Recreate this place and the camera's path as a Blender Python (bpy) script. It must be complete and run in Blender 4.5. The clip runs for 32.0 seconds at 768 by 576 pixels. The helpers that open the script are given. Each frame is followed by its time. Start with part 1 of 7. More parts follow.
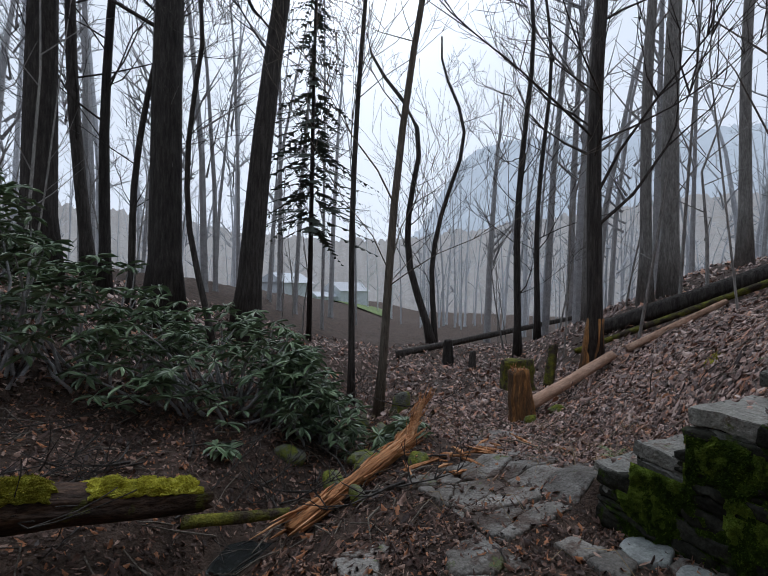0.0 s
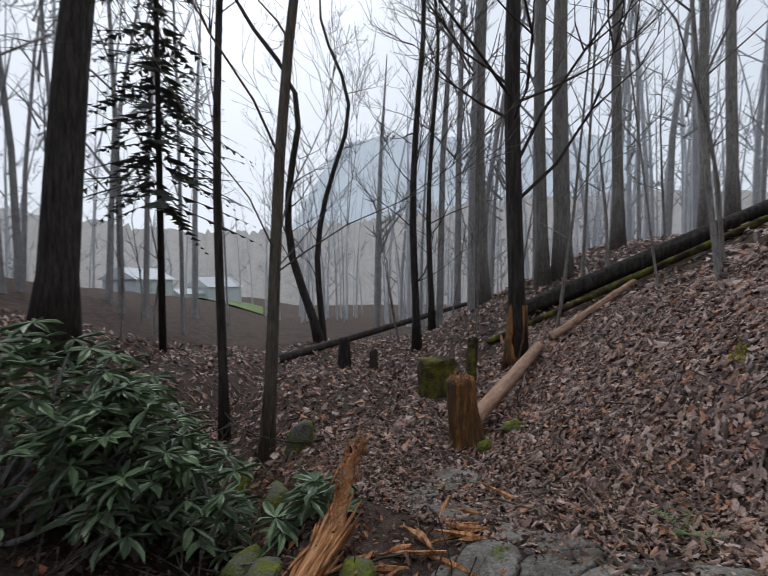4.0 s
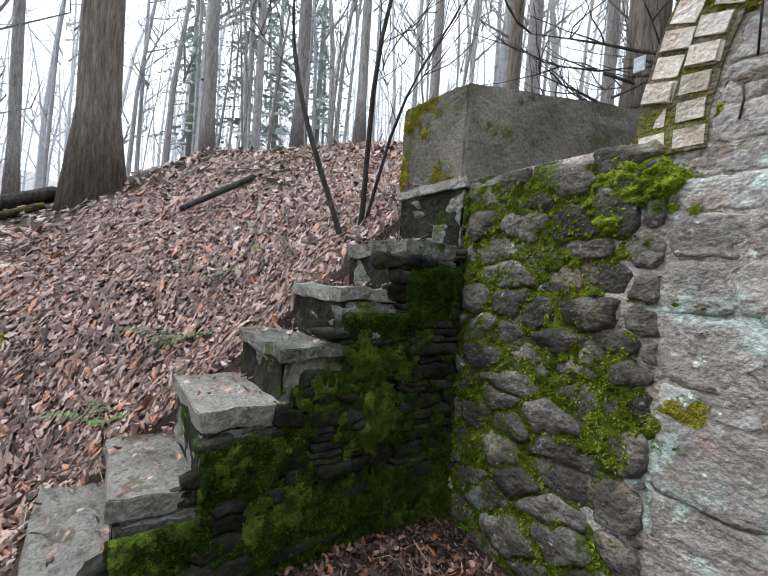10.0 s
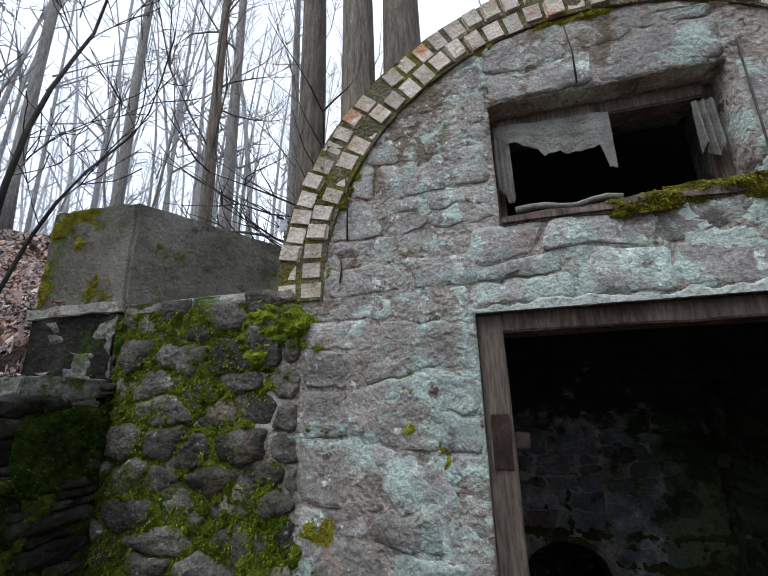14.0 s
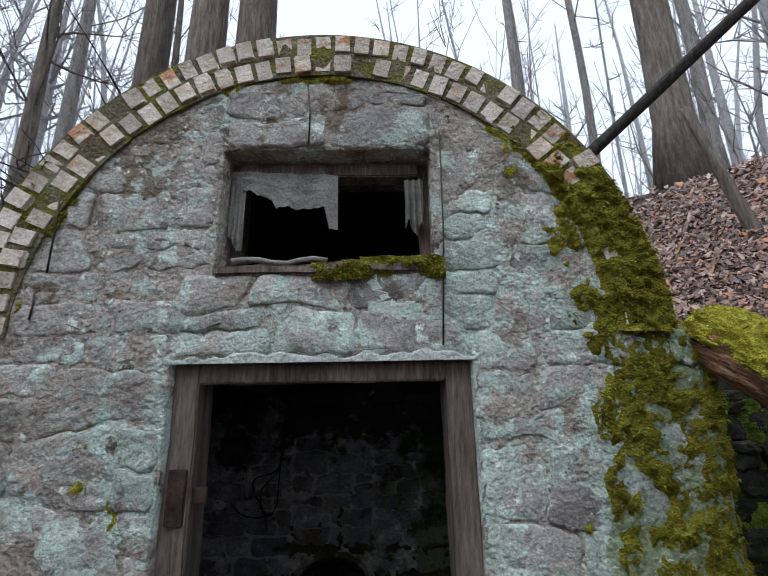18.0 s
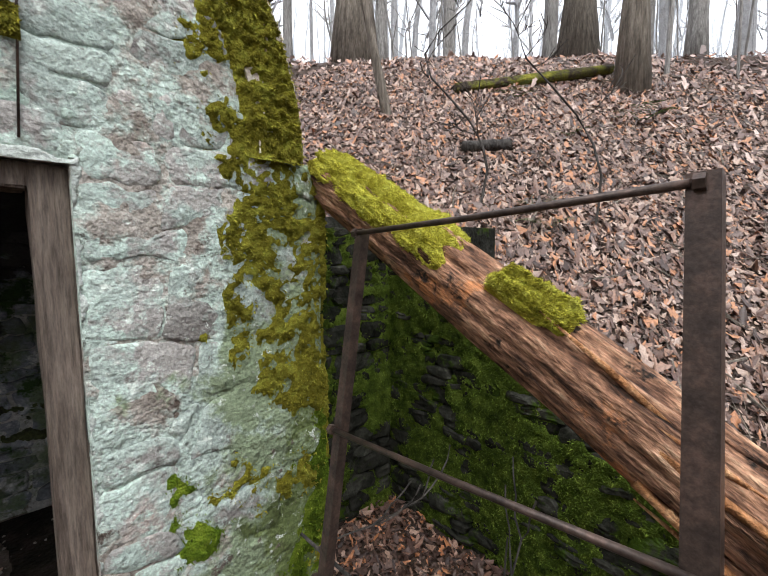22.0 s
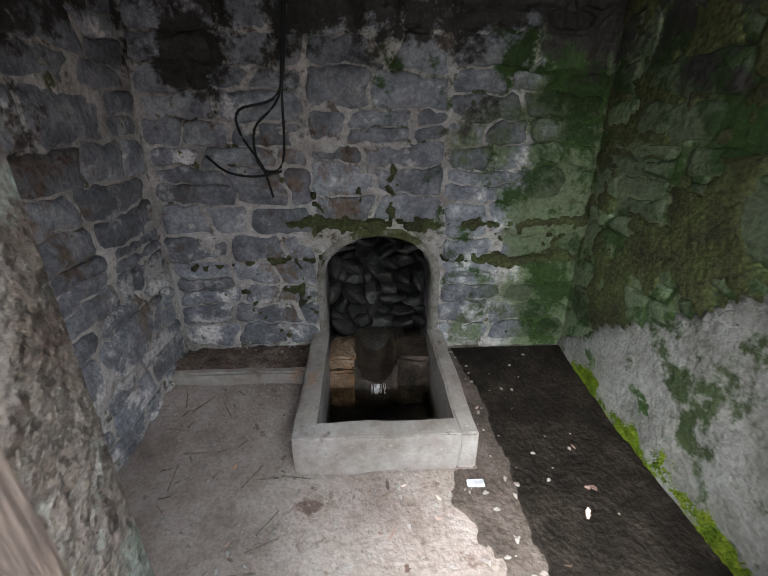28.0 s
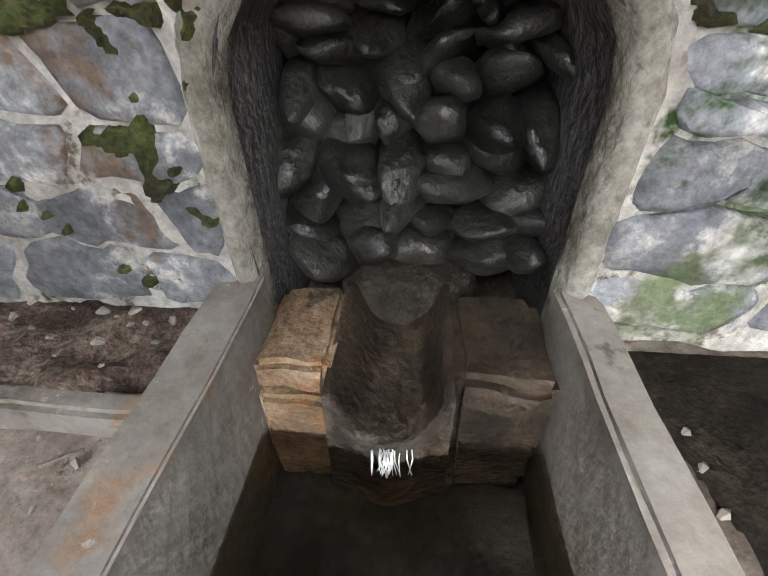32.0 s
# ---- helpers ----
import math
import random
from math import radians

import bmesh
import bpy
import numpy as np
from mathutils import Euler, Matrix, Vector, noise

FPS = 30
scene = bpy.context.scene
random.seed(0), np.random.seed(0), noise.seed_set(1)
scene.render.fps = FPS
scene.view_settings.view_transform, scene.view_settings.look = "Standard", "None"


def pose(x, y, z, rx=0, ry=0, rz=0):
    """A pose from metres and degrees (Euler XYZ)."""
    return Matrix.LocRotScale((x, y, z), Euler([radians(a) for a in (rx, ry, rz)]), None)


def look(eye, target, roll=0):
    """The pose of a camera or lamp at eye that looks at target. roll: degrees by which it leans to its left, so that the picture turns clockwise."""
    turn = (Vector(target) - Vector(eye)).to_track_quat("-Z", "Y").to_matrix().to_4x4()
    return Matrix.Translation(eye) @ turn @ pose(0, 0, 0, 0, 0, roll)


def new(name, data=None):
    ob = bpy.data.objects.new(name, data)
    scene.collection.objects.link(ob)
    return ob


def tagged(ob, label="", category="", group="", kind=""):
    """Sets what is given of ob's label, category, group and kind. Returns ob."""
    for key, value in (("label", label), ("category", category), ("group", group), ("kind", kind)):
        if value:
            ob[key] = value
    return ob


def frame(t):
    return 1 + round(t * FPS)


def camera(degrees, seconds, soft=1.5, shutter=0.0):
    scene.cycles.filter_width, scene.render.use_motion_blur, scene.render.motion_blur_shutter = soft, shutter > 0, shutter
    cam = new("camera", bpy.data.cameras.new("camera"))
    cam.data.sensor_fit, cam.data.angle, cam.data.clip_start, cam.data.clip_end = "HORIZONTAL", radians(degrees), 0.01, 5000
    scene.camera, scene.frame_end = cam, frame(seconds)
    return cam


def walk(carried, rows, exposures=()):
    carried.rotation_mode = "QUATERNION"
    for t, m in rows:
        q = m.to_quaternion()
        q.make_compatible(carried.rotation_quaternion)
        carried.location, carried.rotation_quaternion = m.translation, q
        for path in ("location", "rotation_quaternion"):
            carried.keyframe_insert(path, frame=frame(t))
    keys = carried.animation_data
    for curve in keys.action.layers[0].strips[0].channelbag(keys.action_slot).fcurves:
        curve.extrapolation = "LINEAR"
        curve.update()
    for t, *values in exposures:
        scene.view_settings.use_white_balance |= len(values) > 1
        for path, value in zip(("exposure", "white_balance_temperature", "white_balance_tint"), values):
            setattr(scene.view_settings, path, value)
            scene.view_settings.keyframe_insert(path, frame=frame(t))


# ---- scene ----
cam = camera(86.9, 32.0, soft=0.9, shutter=0.2)
walk(cam, [
    (0.0, pose(-0.058, -0.101, 1.517, 89.90, -1.30, 155.40)),
    (0.5, pose(-0.072, -0.225, 1.545, 88.86, -0.33, 152.05)),
    (1.0, pose(-0.118, -0.334, 1.560, 89.31, 0.37, 151.00)),
    (1.5, pose(-0.178, -0.474, 1.569, 90.93, 1.26, 151.43)),
    (2.0, pose(-0.180, -0.601, 1.558, 91.56, 1.15, 152.47)),
    (2.5, pose(-0.167, -0.764, 1.565, 92.64, 3.55, 156.17)),
    (4.5, pose(-0.706, -1.681, 1.407, 86.79, -1.84, 124.03)),
    (5.0, pose(-0.708, -1.612, 1.392, 86.88, -2.39, 107.21)),
    (5.5, pose(-0.691, -1.595, 1.393, 85.14, -1.48, 98.31)),
    (6.0, pose(-0.684, -1.590, 1.376, 83.67, -1.08, 89.96)),
    (6.5, pose(-0.671, -1.554, 1.370, 81.97, -1.32, 83.85)),
    (7.0, pose(-0.661, -1.535, 1.382, 81.36, -1.47, 79.22)),
    (7.5, pose(-0.658, -1.515, 1.393, 81.72, -1.47, 74.86)),
    (8.0, pose(-0.662, -1.499, 1.407, 82.59, -1.53, 69.63)),
    (8.5, pose(-0.659, -1.483, 1.424, 83.47, -1.75, 64.71)),
    (9.0, pose(-0.660, -1.477, 1.440, 84.12, -2.15, 61.65)),
    (9.5, pose(-0.657, -1.487, 1.456, 86.35, -3.06, 58.70)),
    (10.0, pose(-0.630, -1.491, 1.485, 89.52, -4.02, 54.94)),
    (10.5, pose(-0.587, -1.500, 1.512, 93.14, -4.51, 50.51)),
    (11.0, pose(-0.541, -1.493, 1.525, 97.15, -3.95, 46.93)),
    (11.5, pose(-0.536, -1.506, 1.548, 100.20, -3.14, 41.68)),
    (12.0, pose(-0.522, -1.503, 1.556, 102.52, -2.18, 36.82)),
    (12.5, pose(-0.507, -1.481, 1.569, 103.78, -1.22, 31.76)),
    (13.0, pose(-0.500, -1.461, 1.587, 104.56, 0.08, 25.21)),
    (13.5, pose(-0.492, -1.448, 1.581, 105.33, 1.04, 19.21)),
    (14.0, pose(-0.468, -1.435, 1.582, 105.58, 1.52, 15.25)),
    (14.5, pose(-0.459, -1.441, 1.593, 105.34, 2.45, 10.39)),
    (15.0, pose(-0.449, -1.438, 1.601, 104.99, 3.24, 5.96)),
    (15.5, pose(-0.447, -1.429, 1.618, 104.01, 4.03, 1.67)),
    (17.5, pose(0.163, -1.433, 1.771, 104.97, 0.87, 4.25)),
    (18.0, pose(0.187, -1.428, 1.763, 104.47, 1.04, -0.95)),
    (18.5, pose(0.211, -1.441, 1.763, 103.92, 1.35, -6.02)),
    (19.0, pose(0.227, -1.423, 1.743, 102.87, 1.22, -10.84)),
    (19.5, pose(0.251, -1.417, 1.727, 99.81, 1.27, -17.58)),
    (20.0, pose(0.267, -1.414, 1.715, 96.20, 1.58, -23.85)),
    (20.5, pose(0.291, -1.416, 1.700, 92.62, 1.35, -30.17)),
    (21.0, pose(0.320, -1.418, 1.675, 89.62, 0.99, -35.67)),
    (21.5, pose(0.337, -1.413, 1.650, 87.08, 0.64, -39.59)),
    (22.0, pose(0.362, -1.422, 1.623, 84.85, 0.50, -43.48)),
    (22.5, pose(0.380, -1.428, 1.596, 82.66, 0.66, -47.17)),
    (23.0, pose(0.398, -1.433, 1.568, 80.19, 0.98, -50.55)),
    (23.5, pose(0.411, -1.441, 1.549, 77.94, 0.91, -53.58)),
    (24.0, pose(0.425, -1.453, 1.529, 76.18, 0.53, -56.14)),
    (24.5, pose(0.443, -1.460, 1.504, 74.50, 0.84, -57.95)),
    (25.0, pose(0.441, -1.385, 1.453, 72.72, 2.31, -55.48)),
    (25.5, pose(0.373, -1.229, 1.450, 71.12, 3.04, -44.93)),
    (26.0, pose(0.196, -0.957, 1.427, 69.72, 1.69, -31.51)),
    (26.5, pose(0.076, -0.698, 1.404, 67.82, 0.65, -20.73)),
    (28.5, pose(-0.247, 0.232, 1.079, 65.61, -0.39, -1.23)),
    (29.0, pose(-0.190, 0.519, 0.978, 62.38, -0.55, -0.68)),
    (29.5, pose(-0.164, 0.748, 0.933, 60.22, -1.00, 0.37)),
    (30.0, pose(-0.183, 0.991, 0.907, 56.65, -1.90, 3.99)),
    (30.5, pose(-0.128, 1.096, 0.840, 54.07, 1.55, 7.68)),
    (31.0, pose(-0.145, 1.186, 0.752, 53.00, 1.56, 8.96)),
    (31.5, pose(-0.147, 1.226, 0.643, 53.16, 0.43, 6.53)),
    (32.0, pose(-0.128, 1.227, 0.588, 51.88, 0.50, 4.85)),
], exposures=[
    (0.0, 0.0, 5900, 10), (2.5, -0.08, 6200, 10), (4.5, 0.1, 6200, 10), (5.0, 0.4, 6600, 10), (5.6, 1.35, 6600, 10), (6.5, 1.78, 6600, 10), (9.0, 1.6, 6300, 10), (10.5, 1.15, 6050, 10),
    (13.0, 0.6, 5900, 10), (15.3, 0.9, 6000, 10), (18.0, 0.6, 5900, 10), (19.0, 0.8, 5950, 10), (21.0, 1.3, 6250, 10), (23.0, 1.52, 6450, 10), (25.0, 1.95, 6450, 10), (26.5, 2.05, 6450, 10), (28.5, 4.65, 6250, 10), (30.0, 5.1, 6400, 10), (32.0, 5.35, 6750, 10)])

# world: bright overcast sky
world = bpy.data.worlds.new("overcast")
scene.world = world
world.use_nodes = True
wn, wl = world.node_tree.nodes, world.node_tree.links
sky = wn.new("ShaderNodeTexSky")
sky.sky_type, sky.sun_disc = "NISHITA", False
sky.sun_elevation, sky.sun_rotation = radians(48), radians(200)
sky.air_density, sky.dust_density, sky.ozone_density = 1.0, 4.0, 1.0
grey = wn.new("ShaderNodeHueSaturation")
grey.inputs["Saturation"].default_value = 0.22
bg = wn["Background"]
bg.inputs["Strength"].default_value = 0.12
wl.new(sky.outputs[0], grey.inputs["Color"])
cloud = wn.new("ShaderNodeMix")
cloud.data_type = "RGBA"
cloud.inputs["Factor"].default_value = 0.8
cloud.inputs["B"].default_value = (6.6, 7.0, 7.6, 1)
wl.new(grey.outputs[0], cloud.inputs["A"])
wl.new(cloud.outputs["Result"], bg.inputs["Color"])
sun = new("sun", bpy.data.lights.new("sun", "SUN"))
sun.data.energy, sun.data.angle, sun.data.color = 0.8, radians(40), (1.0, 0.97, 0.92)
sun.matrix_world = look((0, 0, 0), (0.35, 0.45, -1.0))


# ---- materials ----
def material(name, colours, scale=4.0, rough=0.9, bump=0.3, bump_scale=30.0, metal=0.0, island=0.0, spots=None, spec=0.3, each=0.0, grain=None, fleck=0.3, palette=None, glow=None, relief=1.0):
    """colours: 2 to 4 base colours along a noise ramp. island, each: brightness spread per island, per object. spots: (colour, scale, threshold)."""
    m = bpy.data.materials.new(name)
    m.use_nodes = True
    n, l = m.node_tree.nodes, m.node_tree.links
    bsdf = n["Principled BSDF"]
    geo = n.new("ShaderNodeNewGeometry")
    where = geo.outputs["Position"]
    if grain:
        # squash the pattern along the grain, so that it runs in fibres
        g = Vector(grain[:3]).normalized()
        dot, along, less = (n.new("ShaderNodeVectorMath") for _ in range(3))
        dot.operation, along.operation, less.operation = "DOT_PRODUCT", "SCALE", "SUBTRACT"
        dot.inputs[1].default_value = g
        l.new(where, dot.inputs[0])
        along.inputs[0].default_value = g * grain[3]
        l.new(dot.outputs["Value"], along.inputs["Scale"])
        l.new(where, less.inputs[0])
        l.new(along.outputs[0], less.inputs[1])
        where = less.outputs[0]
    big = n.new("ShaderNodeTexNoise")
    big.inputs["Scale"].default_value, big.inputs["Detail"].default_value, big.inputs["Roughness"].default_value = scale, 8.0, 0.65
    l.new(where, big.inputs["Vector"])
    ramp = n.new("ShaderNodeValToRGB")
    e = ramp.color_ramp.elements
    k = len(colours)
    while len(e) < k:
        e.new(0.5)
    for i, c in enumerate(colours):
        e[i].position = 0.33 + 0.34 * i / (k - 1)
        e[i].color = (*c, 1)
    l.new(big.outputs["Fac"], ramp.inputs[0])
    out = ramp.outputs[0]
    if spots:
        for colour, s, thr, *lead in spots:
            sn = n.new("ShaderNodeTexNoise")
            sn.inputs["Scale"].default_value, sn.inputs["Detail"].default_value, sn.inputs["Roughness"].default_value = s, 6.0, 0.7
            l.new(geo.outputs["Position"], sn.inputs["Vector"])
            mr = n.new("ShaderNodeMapRange")
            mr.inputs["From Min"].default_value, mr.inputs["From Max"].default_value = thr, thr + 0.06
            amount = sn.outputs["Fac"]
            if lead:
                # more of it towards one side: lead is (direction, offset)
                dp, ad = n.new("ShaderNodeVectorMath"), n.new("ShaderNodeMath")
                dp.operation, ad.operation = "DOT_PRODUCT", "ADD"
                dp.inputs[1].default_value = lead[0][0]
                l.new(geo.outputs["Position"], dp.inputs[0])
                l.new(dp.outputs["Value"], ad.inputs[0])
                ad.inputs[1].default_value = lead[0][1]
                sm = n.new("ShaderNodeMath")
                sm.operation = "ADD"
                l.new(amount, sm.inputs[0])
                l.new(ad.outputs[0], sm.inputs[1])
                amount = sm.outputs[0]
            l.new(amount, mr.inputs["Value"])
            mix = n.new("ShaderNodeMix")
            mix.data_type = "RGBA"
            l.new(mr.outputs[0], mix.inputs["Factor"])
            l.new(out, mix.inputs["A"])
            mix.inputs["B"].default_value = (*colour, 1)
            out = mix.outputs["Result"]
    for spread, source in ((island, geo.outputs["Random Per Island"]), (each, None)):
        if spread:
            if source is None:
                source = n.new("ShaderNodeObjectInfo").outputs["Random"]
            hs = n.new("ShaderNodeHueSaturation")
            mr = n.new("ShaderNodeMapRange")
            mr.inputs["To Min"].default_value, mr.inputs["To Max"].default_value = 1 - spread, 1 + spread
            l.new(source, mr.inputs["Value"])
            l.new(mr.outputs[0], hs.inputs["Value"])
            l.new(out, hs.inputs["Color"])
            out = hs.outputs[0]
    if palette:
        # every piece takes one of these colours, tinted by the ramp
        pick = n.new("ShaderNodeValToRGB")
        pick.color_ramp.interpolation = "CONSTANT"
        pe = pick.color_ramp.elements
        while len(pe) < len(palette):
            pe.new(0.5)
        for i, c in enumerate(palette):
            pe[i].position, pe[i].color = i / len(palette), (*c, 1)
        l.new(geo.outputs["Random Per Island"], pick.inputs[0])
        mix = n.new("ShaderNodeMix")
        mix.data_type, mix.blend_type = "RGBA", "MULTIPLY"
        mix.inputs["Factor"].default_value = 1.0
        l.new(out, mix.inputs["A"])
        l.new(pick.outputs[0], mix.inputs["B"])
        out = mix.outputs["Result"]
    if fleck:
        fl = n.new("ShaderNodeTexNoise")
        fl.inputs["Scale"].default_value, fl.inputs["Detail"].default_value, fl.inputs["Roughness"].default_value = bump_scale * 1.8, 5.0, 0.75
        l.new(where, fl.inputs["Vector"])
        hs, mr = n.new("ShaderNodeHueSaturation"), n.new("ShaderNodeMapRange")
        mr.inputs["From Min"].default_value, mr.inputs["From Max"].default_value = 0.36, 0.64
        mr.inputs["To Min"].default_value, mr.inputs["To Max"].default_value = 1 - fleck, 1 + fleck
        l.new(fl.outputs["Fac"], mr.inputs["Value"])
        l.new(mr.outputs[0], hs.inputs["Value"])
        l.new(out, hs.inputs["Color"])
        out = hs.outputs[0]
    l.new(out, bsdf.inputs["Base Color"])
    bsdf.inputs["Roughness"].default_value = rough
    if glow:
        bsdf.inputs["Emission Color"].default_value = (*glow, 1)
        bsdf.inputs["Emission Strength"].default_value = 1.0
    bsdf.inputs["Metallic"].default_value = metal
    bsdf.inputs["Specular IOR Level"].default_value = spec
    if bump:
        fine = n.new("ShaderNodeTexNoise")
        fine.inputs["Scale"].default_value, fine.inputs["Detail"].default_value = bump_scale, 6.0
        l.new(where, fine.inputs["Vector"])
        b = n.new("ShaderNodeBump")
        b.inputs["Strength"].default_value, b.inputs["Distance"].default_value = bump, 0.02
        coarse, both = n.new("ShaderNodeTexNoise"), n.new("ShaderNodeMath")
        coarse.inputs["Scale"].default_value, coarse.inputs["Detail"].default_value = bump_scale * 0.24, 4.0
        l.new(where, coarse.inputs["Vector"])
        both.operation = "MULTIPLY_ADD"
        both.inputs[1].default_value = relief
        l.new(coarse.outputs["Fac"], both.inputs[0])
        l.new(fine.outputs["Fac"], both.inputs[2])
        l.new(both.outputs[0], b.inputs["Height"])
        l.new(b.outputs[0], bsdf.inputs["Normal"])
    return m


SOIL = material("soil", [(0.03, 0.02, 0.015), (0.065, 0.043, 0.032), (0.11, 0.075, 0.057)], 5, 0.9, 1.0, 60, fleck=0.5)
RUSSET = material("russet_leaves", [(0.75, 0.7, 0.68), (1, 1, 1)], 14, 0.35, 0.25, 60, island=0.35, spec=0.5, fleck=0.3,
                  palette=[(0.1, 0.058, 0.045), (0.2, 0.115, 0.085), (0.3, 0.18, 0.135), (0.42, 0.25, 0.175), (0.3, 0.205, 0.165), (0.5, 0.36, 0.28), (0.16, 0.1, 0.08), (0.45, 0.34, 0.28), (0.12, 0.07, 0.055), (0.42, 0.2, 0.1)])
LEAVES = material("dead_leaves", [(0.75, 0.7, 0.68), (1, 1, 1)], 14, 0.35, 0.25, 60, island=0.35, spec=0.5, fleck=0.3,
                  palette=[(0.11, 0.07, 0.058), (0.24, 0.15, 0.122), (0.36, 0.23, 0.185), (0.5, 0.345, 0.285), (0.3, 0.195, 0.16), (0.2, 0.125, 0.105), (0.62, 0.48, 0.415), (0.14, 0.09, 0.078), (0.5, 0.25, 0.15), (0.42, 0.29, 0.245)])
WETLEAVES = material("wet_dark_leaves", [(0.7, 0.65, 0.62), (1, 1, 1)], 14, 0.4, 0.25, 60, island=0.35, spec=0.3, fleck=0.3,
                     palette=[(0.06, 0.034, 0.027), (0.11, 0.062, 0.048), (0.17, 0.097, 0.072), (0.25, 0.14, 0.1), (0.14, 0.09, 0.072), (0.36, 0.24, 0.185), (0.08, 0.05, 0.041), (0.34, 0.15, 0.07)])
MINT = material("painted_stone", [(0.18, 0.162, 0.145), (0.32, 0.3, 0.278), (0.43, 0.41, 0.38), (0.46, 0.36, 0.305)], 3.4, 0.85, 0.65, 55, fleck=0.3, relief=1.2,
                spots=[((0.42, 0.335, 0.285), 2.3, 0.57), ((0.42, 0.49, 0.44), 2.4, 0.485, ((0.02, 0, -0.03), 0.06)), ((0.53, 0.635, 0.565), 4.5, 0.53, ((0.02, 0, -0.03), 0.05)), ((0.17, 0.15, 0.135), 6, 0.59),
                       ((0.26, 0.32, 0.2), 2.2, 0.48, ((0.35, 0, -0.12), -0.2)), ((0.13, 0.165, 0.06), 3, 0.5, ((0.4, 0, -0.3), -0.25)), ((0.68, 0.735, 0.665), 13, 0.585), ((0.2, 0.16, 0.115), 3.4, 0.57, ((-0.04, 0, 0.12), -0.3)), ((0.74, 0.78, 0.72), 34, 0.62), ((0.14, 0.12, 0.105), 19, 0.635)], each=0.2)
MORTAR = material("weathered_mortar", [(0.25, 0.21, 0.175), (0.39, 0.35, 0.305), (0.5, 0.46, 0.41)], 5.0, 0.9, 1.0, 45, fleck=0.35, relief=1.5,
                  spots=[((0.49, 0.58, 0.515), 2.6, 0.49, ((0.02, 0, -0.03), 0.06)), ((0.2, 0.165, 0.125), 3.4, 0.55, ((-0.04, 0, 0.12), -0.28)), ((0.26, 0.32, 0.2), 2.2, 0.48, ((0.35, 0, -0.12), -0.2)), ((0.13, 0.165, 0.06), 3, 0.5, ((0.4, 0, -0.3), -0.25)), ((0.64, 0.68, 0.62), 20, 0.6), ((0.14, 0.11, 0.09), 11, 0.59)])
PAINT = material("flaking_mint_paint", [(0.4, 0.5, 0.43), (0.48, 0.585, 0.505), (0.6, 0.68, 0.6)], 6, 0.75, 0.5, 60, spots=[((0.36, 0.33, 0.29), 13, 0.6), ((0.74, 0.79, 0.75), 22, 0.62)])
WHITEWASH = material("chalky_white_paint", [(0.42, 0.47, 0.42), (0.66, 0.69, 0.65)], 12, 0.85, 0.6, 60, spots=[((0.42, 0.5, 0.45), 14, 0.62)])
RUBBLE = material("bare_rubble_stone", [(0.064, 0.0576, 0.048), (0.12, 0.11, 0.0936), (0.208, 0.194, 0.17)], 6, 0.85, 1.0, 45, each=0.5, fleck=0.4,
                  spots=[((0.24, 0.192, 0.14), 3, 0.56), ((0.4, 0.424, 0.392), 22, 0.61), ((0.056, 0.08, 0.012), 4, 0.55), ((0.288, 0.352, 0.312), 3, 0.62)])
BARESTONE = material("lichened_bare_stone", [(0.2, 0.18, 0.155), (0.32, 0.3, 0.27), (0.44, 0.42, 0.38)], 5, 0.85, 0.8, 50, each=0.2, fleck=0.3,
                     spots=[((0.45, 0.55, 0.5), 2.6, 0.51), ((0.62, 0.66, 0.62), 24, 0.61), ((0.12, 0.13, 0.05), 5, 0.62), ((0.4, 0.3, 0.25), 4, 0.6)])
PATHSTONE = material("mud_smeared_flagstone", [(0.1, 0.085, 0.07), (0.18, 0.165, 0.145), (0.29, 0.275, 0.25)], 4, 0.6, 0.8, 40, each=0.3, fleck=0.4,
                     spots=[((0.085, 0.06, 0.046), 3.5, 0.51), ((0.07, 0.045, 0.035), 16, 0.6), ((0.1, 0.12, 0.035), 6, 0.62)])
LEFTMORTAR = material("mossy_mortar", [(0.07, 0.06, 0.045), (0.13, 0.115, 0.09), (0.2, 0.185, 0.15)], 6, 0.9, 1.0, 45, fleck=0.4, spots=[((0.06, 0.09, 0.012), 4, 0.47), ((0.35, 0.38, 0.35), 14, 0.62)])
STEPSTONE = material("lichen_grey_step_stone", [(0.07, 0.07, 0.06), (0.14, 0.138, 0.12), (0.24, 0.235, 0.21)], 8, 0.7, 1.0, 35, each=0.25, fleck=0.4, spots=[((0.07, 0.095, 0.02), 5, 0.56), ((0.19, 0.15, 0.11), 4, 0.6), ((0.36, 0.36, 0.33), 18, 0.64)])
BRICK = material("cream_brick", [(0.56, 0.44, 0.33), (0.7, 0.62, 0.52), (0.77, 0.72, 0.64)], 12, 0.85, 0.6, 60, fleck=0.2,
                 spots=[((0.58, 0.29, 0.15), 2.6, 0.56), ((0.16, 0.16, 0.06), 9, 0.64)], each=0.22)
ARCHMORTAR = material("dark_mossy_arch_mortar", [(0.1, 0.085, 0.05), (0.17, 0.15, 0.09), (0.26, 0.24, 0.18)], 8, 0.95, 1.0, 60, fleck=0.5, spots=[((0.16, 0.15, 0.03), 5, 0.5)])
MOSS = material("moss", [(0.05, 0.09, 0.007), (0.125, 0.19, 0.014), (0.23, 0.3, 0.03)], 18, 0.95, 1.0, 140, spec=0.1, island=0.45)
